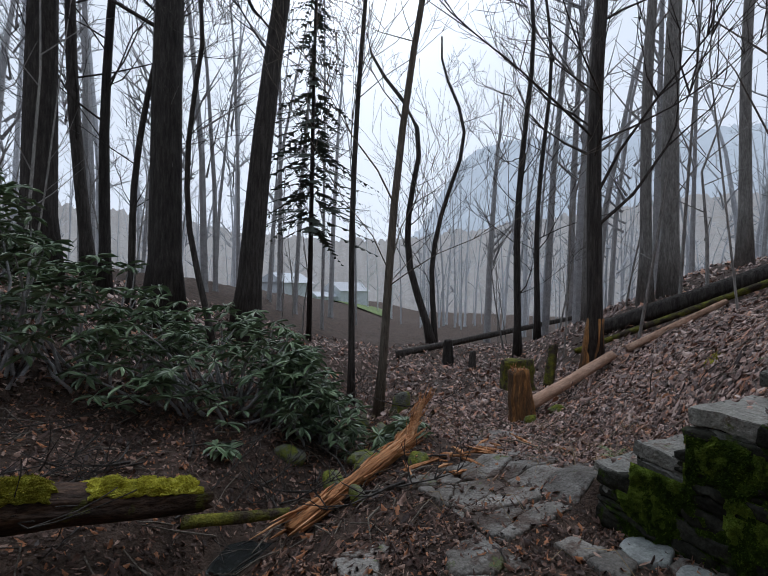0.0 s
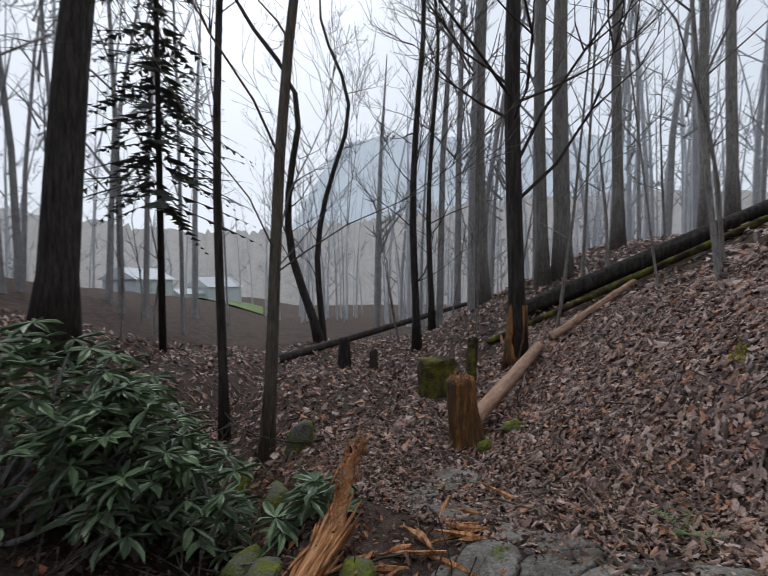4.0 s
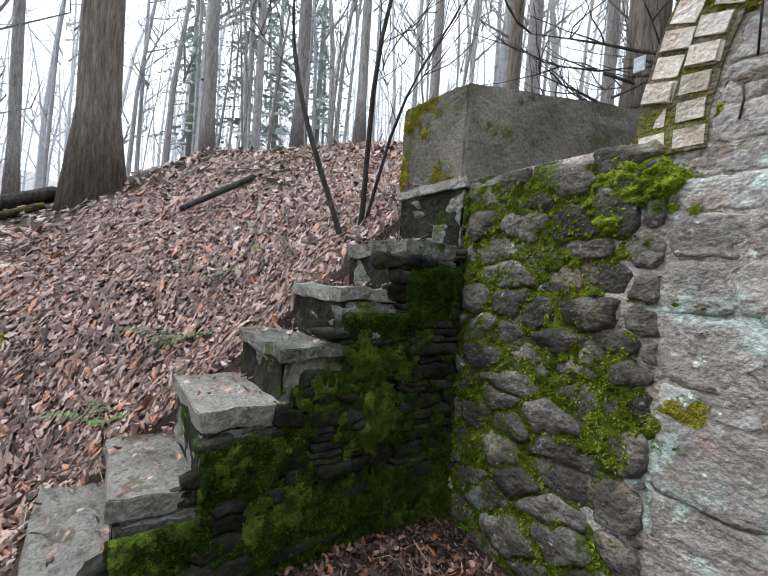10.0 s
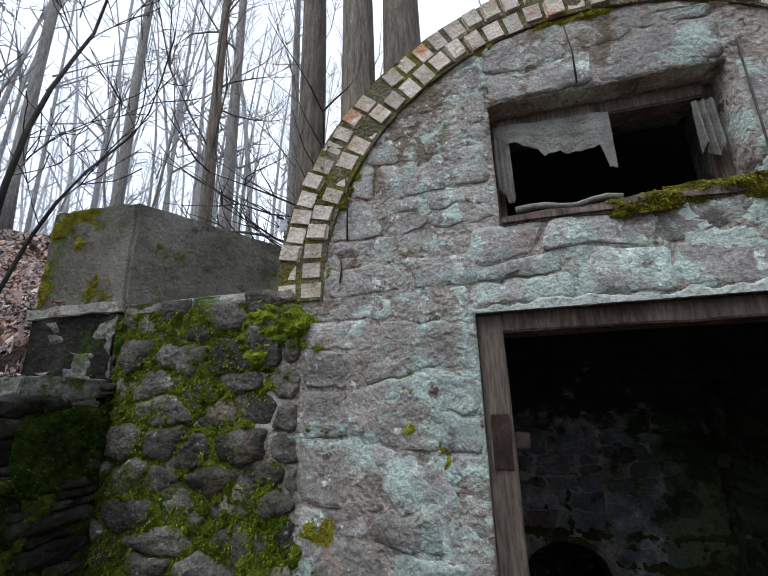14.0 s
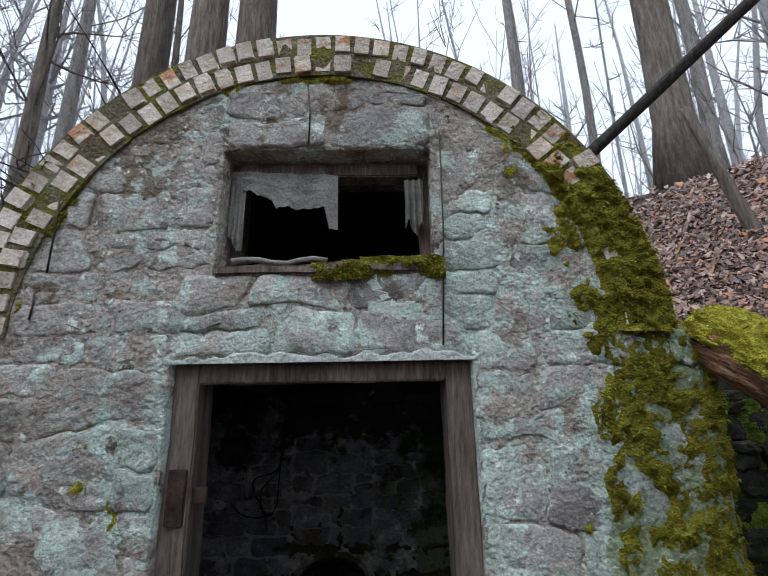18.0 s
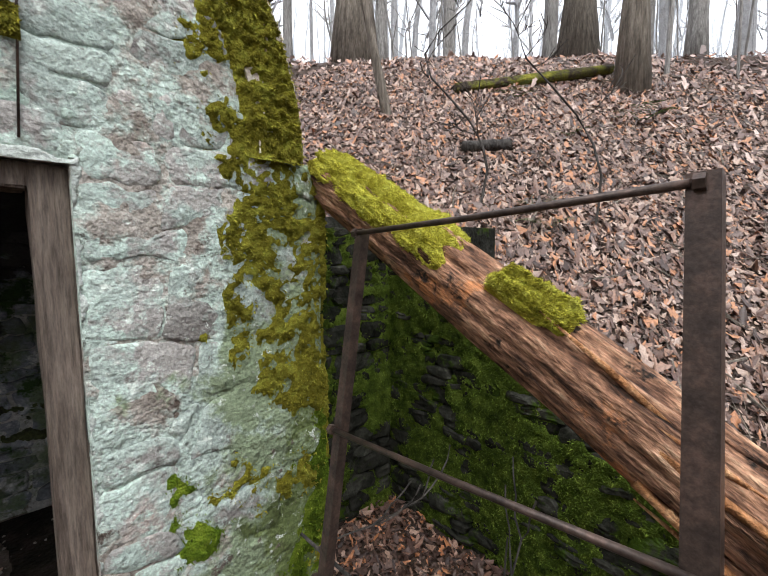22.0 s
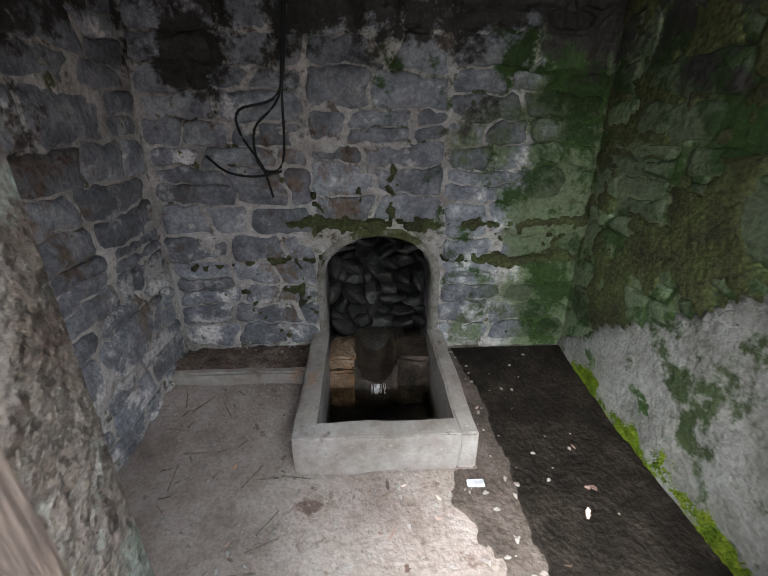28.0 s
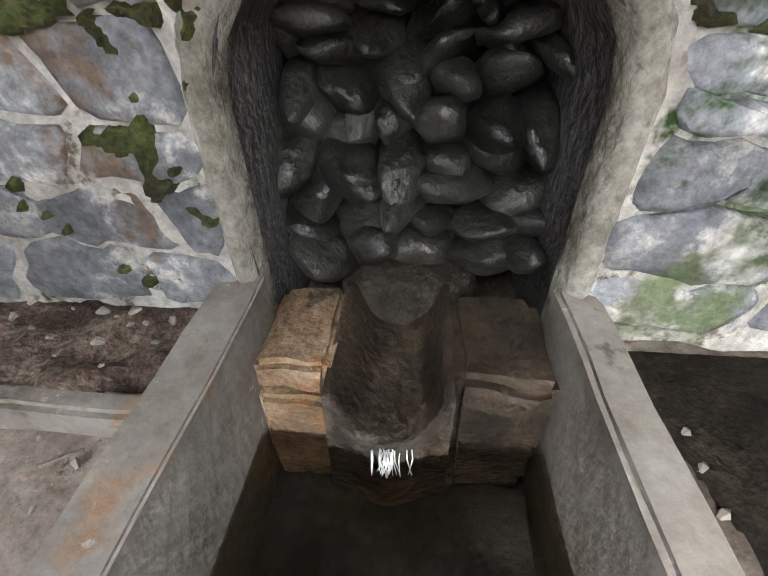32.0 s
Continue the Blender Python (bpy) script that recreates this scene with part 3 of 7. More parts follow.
def shapes(rect, size, seed, spread=0.46, drop=0.2, limits=()):
    """Uneven stone outlines that fill a rectangle: cells round scattered points, wider than high."""
    rng = random.Random(seed)
    w, h = size
    pts = []
    for j in range(-1, int((rect[3] - rect[2]) / h) + 2):
        for i in range(-1, int((rect[1] - rect[0]) / w) + 2):
            if rng.random() > drop:
                pts.append((rect[0] + w * (i + 0.25 + 0.5 * (j % 2) + rng.uniform(-spread, spread)), rect[2] + h * (j + 0.5 + rng.uniform(-spread, spread) * 0.8)))
    out = []
    for p in pts:
        poly = [(rect[0], rect[2]), (rect[1], rect[2]), (rect[1], rect[3]), (rect[0], rect[3])]
        for q in pts:
            du, dv = (q[0] - p[0]) / w, (q[1] - p[1]) / h
            if q is not p and du * du + dv * dv < 12 and poly:
                a, b = du / w, dv / h
                poly = clip(poly, a, b, a * (p[0] + q[0]) / 2 + b * (p[1] + q[1]) / 2)
        for lim in limits:
            if poly:
                poly = clip(poly, *lim)
        if len(poly) > 2:
            out.append(poly)
    return out


def courses(rect, heights, lengths, seed, limits=(), wave=0.25):
    """Outlines of stones in wavy, uneven courses."""
    rng = random.Random(seed)
    out, v, k = [], rect[2], 0

    def line(k, u, v, h):
        return v + wave * h * noise.noise(Vector((u * 2.3, k * 3.7, seed))) if rect[2] + 0.01 < v < rect[3] - 0.01 else v
    prev = heights[0]
    while v < rect[3] - 0.02:
        h = rng.uniform(*heights)
        top = v + h if v + h < rect[3] - heights[0] * 0.6 else rect[3]
        u, slant = rect[0], 0.0
        while u < rect[1] - 0.01:
            w = rng.uniform(*lengths)
            e = u + w if u + w < rect[1] - lengths[0] * 0.6 else rect[1]
            next_slant = rng.uniform(-0.2, 0.2) * h if e < rect[1] else 0.0
            low = [(x, line(k, x, v, prev)) for x in (u - slant, (u + e) / 2, e - next_slant)]
            high = [(x, line(k + 1, x, top, h)) for x in (e + next_slant, (u + e) / 2, u + slant)]
            polys = [low + high]
            if h > heights[0] * 1.35 and rng.random() < 0.25:
                mid = [(low[i][0], low[i][1] + (high[2 - i][1] - low[i][1]) * rng.uniform(0.4, 0.6)) for i in range(3)]
                polys = [low + mid[::-1], mid + high]
            for poly in polys:
                for lim in limits:
                    if poly:
                        poly = clip(poly, *lim)
                if len(poly) > 2:
                    out.append(poly)
            u, slant = e, next_slant
        v, prev, k = top, h, k + 1
    return out


def fitted_stones(parent, name, mat, polys, place, depth, joint, seed, keep=None, bulge=0.4, label="", sharp=False, craggy=0.0):
    """One stone in each outline, its edge rounded and worn. place(u, v, d) gives the point d out from the face."""
    rng = random.Random(seed)
    for poly in polys:
        cu, cv = sum(p[0] for p in poly) / len(poly), sum(p[1] for p in poly) / len(poly)
        if keep and not keep(cu, cv, rng):
            continue
        area = abs(sum(poly[k - 1][0] * poly[k][1] - poly[k][0] * poly[k - 1][1] for k in range(len(poly)))) / 2
        if area < 0.0016:
            continue
        s = 1 - joint * rng.uniform(0.6, 1.6) / math.sqrt(area)
        ring = []
        for k in range(len(poly)):
            a, b = poly[k], poly[(k + 1) % len(poly)]
            n = math.hypot(b[0] - a[0], b[1] - a[1])
            for t in ([(q + 0.5) / max(2, round(n / 0.035)) for q in range(max(2, round(n / 0.035)))] if craggy else (0.04, 0.35, 0.65, 0.96) if sharp else (0.14, 0.5, 0.86) if n > 0.12 else (0.25, 0.75) if n > 0.04 else (0.5,)):
                u, v = a[0] + (b[0] - a[0]) * t, a[1] + (b[1] - a[1]) * t
                w = 0.02 if craggy else 0.012
                e = w * noise.noise(Vector((u * 17, v * 17, seed)))
                ring.append((cu + (u - cu) * s + e, cv + (v - cv) * s + w * noise.noise(Vector((u * 17, v * 17, seed + 4)))))
        d = depth * rng.uniform(0.5, 1.5)
        n, verts = len(ring), []
        tu, tv = rng.uniform(-0.5, 0.5) * depth / 0.1, rng.uniform(-0.5, 0.5) * depth / 0.1
        top = d * (1 + bulge * rng.random())
        layers = ((1.0, -0.03), (1.0, 0.2 * d), (0.93, 0.85 * d), (0.78, d), (0.55, top), (0.28, top)) if craggy else ((1.0, -0.03), (1.0, 0.35 * d), (0.93, d), (0.55, top))
        for scale, out in layers:
            for u, v in ring:
                u, v = cu + (u - cu) * scale, cv + (v - cv) * scale
                e = out + (tu * (u - cu) + tv * (v - cv) + 0.4 * d * noise.noise(Vector((u * 14, v * 14, seed)))) if out > 0 else out
                if craggy and out > 0:
                    e += craggy * (noise.noise(Vector((u * 8, v * 13, seed + 7))) + 0.6 * noise.noise(Vector((u * 30, v * 34, seed + 2))))
                verts.append(place(u, v, e))
        faces = [(r * n + k, r * n + (k + 1) % n, (r + 1) * n + (k + 1) % n, (r + 1) * n + k) for r in range(len(layers) - 1) for k in range(n)]
        faces.append(tuple(range((len(layers) - 1) * n, len(layers) * n)))
        part(name, (verts, faces), mat, parent, label, smooth=bool(craggy))


# ---- spring house: front wall with door and window ----
CX, CZ, R_OUT, R_IN = -0.02, 1.97, 1.275, 1.08
DOOR, WIN = (-0.52, 0.52, 0.0, 1.875), (-0.40, 0.41, 2.2, 2.7)


def in_front(u, v):
    if DOOR[0] < u < DOOR[1] and v < DOOR[3]:
        return False
    if WIN[0] < u < WIN[1] and WIN[2] < v < WIN[3]:
        return False
    if v < 1.97:
        return True
    return math.hypot(u - CX, v - CZ) < 1.2 or (u < -1.1 and v < 2.02)


us = steps_between(-2.06, 1.33, 0.03, (DOOR[0], DOOR[1], WIN[0], WIN[1]))
vs = steps_between(-0.3, 3.2, 0.03, (1.875, 1.97, 2.2, 2.7))
wall_front = part("wall_front", cells(us, vs, in_front, lambda u, v, d: (u, d, v), -0.004, 0.35, 0.011, 1.0), MORTAR, smooth=True)
tagged(wall_front, "old rubble stone front wall with flaking pale green paint", "wall", kind="structure")


def facade(u, v, d):
    return (u, -d, v)


circle = [(math.cos(radians(a)), math.sin(radians(a)), (R_IN - 0.01) + CX * math.cos(radians(a)) + CZ * math.sin(radians(a))) for a in range(0, 181, 6)]
part("mortar", cells(steps_between(-2.06, -1.22, 0.04), steps_between(-0.3, 2.03, 0.04), lambda u, v: u < -1.3 + 0.16 * noise.noise(Vector((v * 4, 3, 1))) + 0.06 * noise.noise(Vector((v * 15, u * 9, 1))), lambda u, v, d: (u, d, v), -0.006, 0.05, 0.012, 2.0), LEFTMORTAR, wall_front, "mossy rough mortar")
fitted_stones(wall_front, "stone", RUBBLE, shapes((-2.05, -1.18, -0.15, 2.03), (0.19, 0.11), 5, 0.45, 0.25), facade, 0.022, 0.012, 5, craggy=0.009)
for rect, heights, lengths, depth, seed, limits in (
        ((-1.18, -0.525, -0.1, 1.97), (0.1, 0.24), (0.17, 0.42), 0.005, 6, ()),
        ((0.525, 1.33, -0.1, 1.97), (0.12, 0.26), (0.2, 0.5), 0.005, 7, ()),
        ((-1.1, -0.41, 1.97, 3.05), (0.1, 0.22), (0.15, 0.36), 0.005, 8, circle),
        ((0.42, 1.06, 1.97, 3.05), (0.1, 0.22), (0.15, 0.36), 0.005, 9, circle),
        ((-0.52, 0.52, 1.895, 2.19), (0.1, 0.17), (0.24, 0.5), 0.008, 10, ()),
        ((-0.41, 0.42, 2.71, 3.05), (0.14, 0.22), (0.24, 0.5), 0.008, 12, circle)):
    outlines = courses(rect, heights, lengths, seed, limits, 0.5)
    worn = [o for k, o in enumerate(outlines) if o[0][0] < -0.8 and o[0][1] < 1.7 and (k * 7) % 5 < 3 + (o[0][0] < -1.0) - (o[0][0] > -0.95)]
    fitted_stones(wall_front, "stone", MINT, [o for o in outlines if o not in worn], facade, depth * 1.2, 0.009, seed, craggy=0.0065)
    fitted_stones(wall_front, "stone", BARESTONE, worn, facade, depth * 1.8, 0.01, seed + 50, craggy=0.01, label="bare stone where the paint is gone")

# brick arch, two rings of headers
arch = thing("brick_arch", "double ring of cream and orange brick headers arching over the front wall", "arch", kind="structure")
brick_me = []
for k in range(5):
    bm = rough_box(-0.5, 0.5, -0.5, 0.5, -0.5, 0.5, 9, 0.02, k, 0.07)
    me = bpy.data.meshes.new("brick")
    bm.to_mesh(me)
    bm.free()
    me.materials.append(BRICK)
    brick_me.append(me)
brng = random.Random(4)
for r0, r1, n, skip in ((R_IN, 1.176, 43, 0.02), (1.18, R_OUT, 47, 0.015)):
    for k in range(n):
        a = math.pi * (k + 0.5) / n
        if brng.random() < skip * (2.2 if a < 0.6 else 1):
            continue
        r = (r0 + r1) / 2 + brng.uniform(-0.004, 0.004)
        ob = new("brick", brick_me[brng.randrange(5)])
        ob.parent = arch
        w = math.pi * r / n - brng.uniform(0.007, 0.015)
        ob.matrix_basis = (Matrix.Translation((CX + r * math.cos(a), 0.09 + brng.uniform(-0.012, 0.006), CZ + r * math.sin(a)))
                           @ Matrix.Rotation(-a + math.pi / 2, 4, "Y") @ pose(0, 0, 0, brng.uniform(-4, 4), brng.uniform(-4, 4), 0)
                           @ Matrix.Diagonal((w * brng.uniform(0.93, 1.06), 0.22, (r1 - r0) * brng.uniform(0.92, 1.04), 1)))
av, af = [], []
NA = 72
for k in range(NA + 1):
    a = math.pi * k / NA
    for r, y in ((R_IN - 0.005, -0.016), (R_OUT + 0.006, -0.014), (R_OUT + 0.01, 0.36), (R_IN - 0.005, 0.36)):
        j = 0.008 * noise.noise(Vector((k * 0.7, r * 9, y * 9)))
        av.append((CX + (r + j) * math.cos(a), y + j, CZ + (r + j) * math.sin(a)))
for k in range(NA):
    for q in range(4):
        af.append((k * 4 + q, k * 4 + (q + 1) % 4, k * 4 + 4 + (q + 1) % 4, k * 4 + 4 + q))
part("mortar_bed", (av, af), ARCHMORTAR, arch, "crumbling mossy mortar")

# door frame, window frame
frame_door = thing("door_1", "weathered wooden door frame without a door, hinge leaf still on it", "door frame", kind="structure")
part("jamb", rough_box(-0.52, -0.43, 0.03, 0.17, 0.0, 1.87, 0.1, 0.004, 1, 0.006), FRAMEWOOD, frame_door)
part("jamb", rough_box(0.43, 0.52, 0.03, 0.17, 0.0, 1.87, 0.1, 0.004, 2, 0.006), FRAMEWOOD, frame_door)
part("head", rough_box(-0.43, 0.43, 0.03, 0.17, 1.80, 1.87, 0.1, 0.004, 3, 0.006), FRAMEWOOD, frame_door)
part("hinge", rough_box(-0.436, -0.38, 0.05, 0.06, 1.42, 1.47, 0.1, 0.001, 3, 0.003), RUST, frame_door, "rusty strap hinge stub")
part("hinge_plate", rough_box(-0.50, -0.44, 0.018, 0.03, 1.36, 1.53, 0.1, 0.001, 3, 0.003), RUST, frame_door, "rusty hinge plate")

frame_window = thing("window_1", "small broken window over the door with torn cloth in it", "window", kind="structure")
part("frame_side", rough_box(-0.40, -0.365, 0.1, 0.16, 2.21, 2.69, 0.1, 0.003, 4, 0.006), FRAMEWOOD, frame_window)
part("frame_side", rough_box(0.37, 0.41, 0.1, 0.16, 2.21, 2.69, 0.1, 0.003, 5, 0.006), FRAMEWOOD, frame_window)
part("frame_head", rough_box(-0.365, 0.37, 0.08, 0.16, 2.63, 2.69, 0.1, 0.003, 6, 0.006), FRAMEWOOD, frame_window)
part("window_sill", rough_box(-0.40, 0.42, -0.02, 0.2, 2.185, 2.225, 0.1, 0.008, 7, 0.01), FRAMEWOOD, frame_window, "rotting mossy sill")


def cloth(outline, y, folds, seed):
    """A hanging rag: a grid bounded by a ragged lower edge. outline(s) gives top and bottom."""
    verts, faces = [], []
    n, m = 40, 14
    for i in range(n + 1):
        s = i / n
        x, top, bot = outline(s)
        for j in range(m + 1):
            t = j / m
            d = folds * math.sin(s * 19 + seed) * (0.3 + 0.7 * t) + 0.006 * noise.noise(Vector((s * 9, t * 6, seed)))
            verts.append((x, y + d, top + (bot - top) * t))
    for i in range(n):
        for j in range(m):
            faces.append((i * (m + 1) + j, (i + 1) * (m + 1) + j, (i + 1) * (m + 1) + j + 1, i * (m + 1) + j + 1))
    return verts, faces


def rag_left(s):
    bot = 2.575 - 0.05 * min(s / 0.35, 1) - 0.045 * min(max((s - 0.37) / 0.06, 0), 1) - 0.09 * min(max((s - 0.88) / 0.04, 0), 1)
    return -0.385 + 0.425 * s, 2.645 - 0.02 * s, bot - 0.014 * noise.noise(Vector((s * 14, 0, 2))) - 0.006 * noise.noise(Vector((s * 60, 0, 4)))


def rag_right(s):
    return 0.31 + 0.075 * s, 2.6, 2.39 + 0.03 * math.sin(s * 9) - 0.01 * s


def rag_side(s):
    return -0.39 + 0.06 * s, 2.59, 2.33 + 0.03 * math.sin(s * 5 + 1)


cloth_rag = thing("torn_curtain", "torn grey cloth hanging in the broken window", "curtain")
part("cloth_panel", cloth(rag_left, 0.06, 0.014, 1), CURTAIN, cloth_rag, smooth=True)
part("cloth_strip", cloth(rag_right, 0.06, 0.02, 2), CURTAIN, cloth_rag, smooth=True)
part("cloth_strip", cloth(rag_side, 0.065, 0.01, 3), CURTAIN, cloth_rag, smooth=True)
part("cloth_roll", tube([(-0.34 + 0.05 * i, -0.005 + 0.006 * math.sin(i * 2), 2.237 + 0.008 * math.sin(i * 1.3)) for i in range(8)], [0.012] * 8, 8, 0.4, 2), CURTAIN, cloth_rag, smooth=True)

for a, b in (((0.45, 2.77), (0.42, 1.92)), ((-0.08, 3.0), (-0.07, 2.72)), ((-1.0, 2.54), (-0.99, 2.2)), ((-1.02, 2.14), (-1.02, 2.03))):
    mid = ((a[0] + b[0]) / 2 + 0.008, -0.02, (a[1] + b[1]) / 2)
    wire = part("wall_wire", tube([(a[0], -0.016, a[1]), mid, (b[0], -0.016, b[1])], [0.0035] * 3, 6), RUST, smooth=True)
    tagged(wire, "thin rusty wire hanging down the painted front wall", "wire", "wall wires")

# ---- inside: walls, vault, floor ----
IL, IR, IB, IM = -1.1, 0.82, 1.77, -0.14


def in_back(u, v):
    if v > 1.9:
        return math.hypot(u - IM, v - 1.9) < 1.0
    if -0.42 < u < 0.14 and v > -0.4:
        top = 0.47 + 0.22 * math.sqrt(max(0, 1 - ((u + 0.14) / 0.285) ** 2))
        return v > top
    return True


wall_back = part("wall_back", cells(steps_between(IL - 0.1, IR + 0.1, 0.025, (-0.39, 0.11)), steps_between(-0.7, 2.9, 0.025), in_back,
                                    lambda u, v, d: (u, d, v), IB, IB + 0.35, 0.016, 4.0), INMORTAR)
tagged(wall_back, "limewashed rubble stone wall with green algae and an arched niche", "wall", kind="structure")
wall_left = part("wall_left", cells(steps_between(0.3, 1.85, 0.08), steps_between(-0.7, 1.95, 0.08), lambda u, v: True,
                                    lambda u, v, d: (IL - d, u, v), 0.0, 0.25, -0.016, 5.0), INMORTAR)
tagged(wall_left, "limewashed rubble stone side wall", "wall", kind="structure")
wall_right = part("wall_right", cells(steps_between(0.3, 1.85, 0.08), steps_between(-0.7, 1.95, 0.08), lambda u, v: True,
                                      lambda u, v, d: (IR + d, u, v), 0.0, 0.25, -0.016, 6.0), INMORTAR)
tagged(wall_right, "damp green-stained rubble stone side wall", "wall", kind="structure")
cv, cf = [], []
NC = 40
for k in range(NC + 1):
    a = math.pi * k / NC
    for r, y in ((0.96, 0.3), (1.17, 0.3), (1.17, 2.1), (0.96, 2.1)):
        cv.append((IM + r * math.cos(a), y, 1.9 + r * math.sin(a)))
for k in range(NC):
    for q in range(4):
        cf.append((k * 4 + q, k * 4 + (q + 1) % 4, k * 4 + 4 + (q + 1) % 4, k * 4 + 4 + q))
ceiling = part("ceiling", (cv, cf), INMORTAR, smooth=False)
tagged(ceiling, "barrel vault, colour darkened for upper shade", "ceiling", kind="structure")


def in_floor(u, v):
    return not (-0.43 < u < 0.16 and v > 1.08)


floor = part("floor", cells(steps_between(IL - 0.05, IR + 0.05, 0.06, (-0.43, 0.16)), steps_between(-0.06, 1.8, 0.06, (1.08,)), in_floor,
                            lambda u, v, d: (u, v, -d + (0.10 * max(0, v - 1.2) * (1 if abs(u + 0.14) > 0.3 else 0))), 0.0, 0.5, 0.012, 7.0), EARTH, smooth=True)
tagged(floor, "trodden damp earth floor", "floor", kind="structure")


vault = [(math.cos(radians(a)), math.sin(radians(a)), 0.95 + IM * math.cos(radians(a)) + 1.9 * math.sin(radians(a))) for a in range(0, 181, 9)]
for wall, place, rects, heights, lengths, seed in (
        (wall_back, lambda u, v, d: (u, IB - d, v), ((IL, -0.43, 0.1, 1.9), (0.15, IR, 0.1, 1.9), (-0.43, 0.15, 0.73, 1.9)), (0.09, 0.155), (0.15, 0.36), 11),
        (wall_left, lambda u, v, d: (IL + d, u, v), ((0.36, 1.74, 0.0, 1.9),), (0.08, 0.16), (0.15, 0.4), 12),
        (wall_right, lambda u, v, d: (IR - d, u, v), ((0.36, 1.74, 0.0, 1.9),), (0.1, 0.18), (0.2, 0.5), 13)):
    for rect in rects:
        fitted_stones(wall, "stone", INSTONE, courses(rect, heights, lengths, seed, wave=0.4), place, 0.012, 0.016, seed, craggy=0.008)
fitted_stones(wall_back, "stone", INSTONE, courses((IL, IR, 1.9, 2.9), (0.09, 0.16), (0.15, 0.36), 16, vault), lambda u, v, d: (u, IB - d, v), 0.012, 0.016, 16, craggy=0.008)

# niche lining and the dry-laid cobbles in it
niche = thing("wall_niche", "dark arched niche behind the trough lined with mortar", "niche", kind="structure")
nv_, nf_ = [], []
prof = [(-0.40, -0.5), (-0.40, 0.0), (-0.40, 0.46)] + [(-0.14 - 0.26 * math.cos(math.pi * k / 10), 0.46 + 0.2 * math.sin(math.pi * k / 10)) for k in range(1, 10)] + [(0.12, 0.46), (0.12, 0.0), (0.12, -0.5)]
for y in (1.72, 1.9, 2.1, 2.42):
    for x, z in prof:
        j = 0.012 * noise.noise(Vector((x * 12, y * 9, z * 12)))
        k = 1 + 0.05 * (y - 1.75)
        nv_.append((-0.14 + (x + 0.14) * k + j, y + 0.06, z + j))
npf = len(prof)
for i in range(3):
    for k in range(npf - 1):
        nf_.append((i * npf + k, i * npf + k + 1, (i + 1) * npf + k + 1, (i + 1) * npf + k))
nf_.append(tuple(range(3 * npf, 4 * npf)))
part("lining", (nv_, nf_), NICHEMORTAR, niche, "grey rendered reveal")
rv, rf = [], []
for k, (x, z) in enumerate(prof):
    for g, y in ((-0.005, 1.82), (0.002, 1.768), (0.025, 1.758), (0.055, 1.785)):
        a = math.hypot(x + 0.14, max(z - 0.4, 0) + 1e-6)
        j = 0.012 * noise.noise(Vector((x * 9, z * 9, g * 40)))
        rv.append((x + (x + 0.14) / a * (g + (j if g > 0.01 else j * 0.4)), y, z + max(z - 0.4, 0) / a * (g + j * 0.5)))
for k in range(npf - 1):
    for g in (0, 1, 2):
        rf.append((k * 4 + g, k * 4 + 4 + g, k * 4 + 5 + g, k * 4 + 1 + g))
part("rim", (rv, rf), RIM, niche, "damp olive-stained mortar rim", smooth=True)


def cobble_mesh(seed):
    rng = random.Random(seed)
    bm = bmesh.new()
    bmesh.ops.create_icosphere(bm, subdivisions=3, radius=0.5)
    off = Vector((seed * 3.1, seed, 0))
    for v in bm.verts:
        v.co *= 1 + 0.5 * noise.noise(v.co * 2.0 + off)
        for k in range(8):
            cut = noise.noise_vector(Vector((k * 5.1, seed * 2.3, 1))).normalized()
            over = v.co.dot(cut) - 0.3
            if over > 0:
                v.co -= cut * over * 0.6
        v.co.z = max(min(v.co.z, 0.33 + 0.05 * rng.random()), -0.33)
    me = bpy.data.meshes.new("cobble")
    bm.to_mesh(me)
    bm.free()
    me.shade_smooth()
    me.set_sharp_from_angle(angle=1.1)
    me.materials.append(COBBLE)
    return me


cob = [cobble_mesh(k) for k in range(6)]
crng = random.Random(2)
z = 0.06
while z < 0.62:
    h = crng.uniform(0.045, 0.08)
    x = -0.40
    half = 0.26 if z < 0.46 else 0.26 * math.sqrt(max(0.02, 1 - ((z - 0.46) / 0.2) ** 2))
    while x < 0.11:
        w = crng.uniform(0.06, 0.15)
        if abs(x + w / 2 + 0.14) < half:
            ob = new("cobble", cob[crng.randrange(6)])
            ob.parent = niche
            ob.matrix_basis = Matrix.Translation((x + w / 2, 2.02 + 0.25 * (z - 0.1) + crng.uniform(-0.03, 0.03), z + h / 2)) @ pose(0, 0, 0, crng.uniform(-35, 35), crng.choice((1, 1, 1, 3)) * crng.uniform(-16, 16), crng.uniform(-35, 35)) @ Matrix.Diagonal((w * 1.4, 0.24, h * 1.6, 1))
        x += w * 0.93
    z += h * 0.92

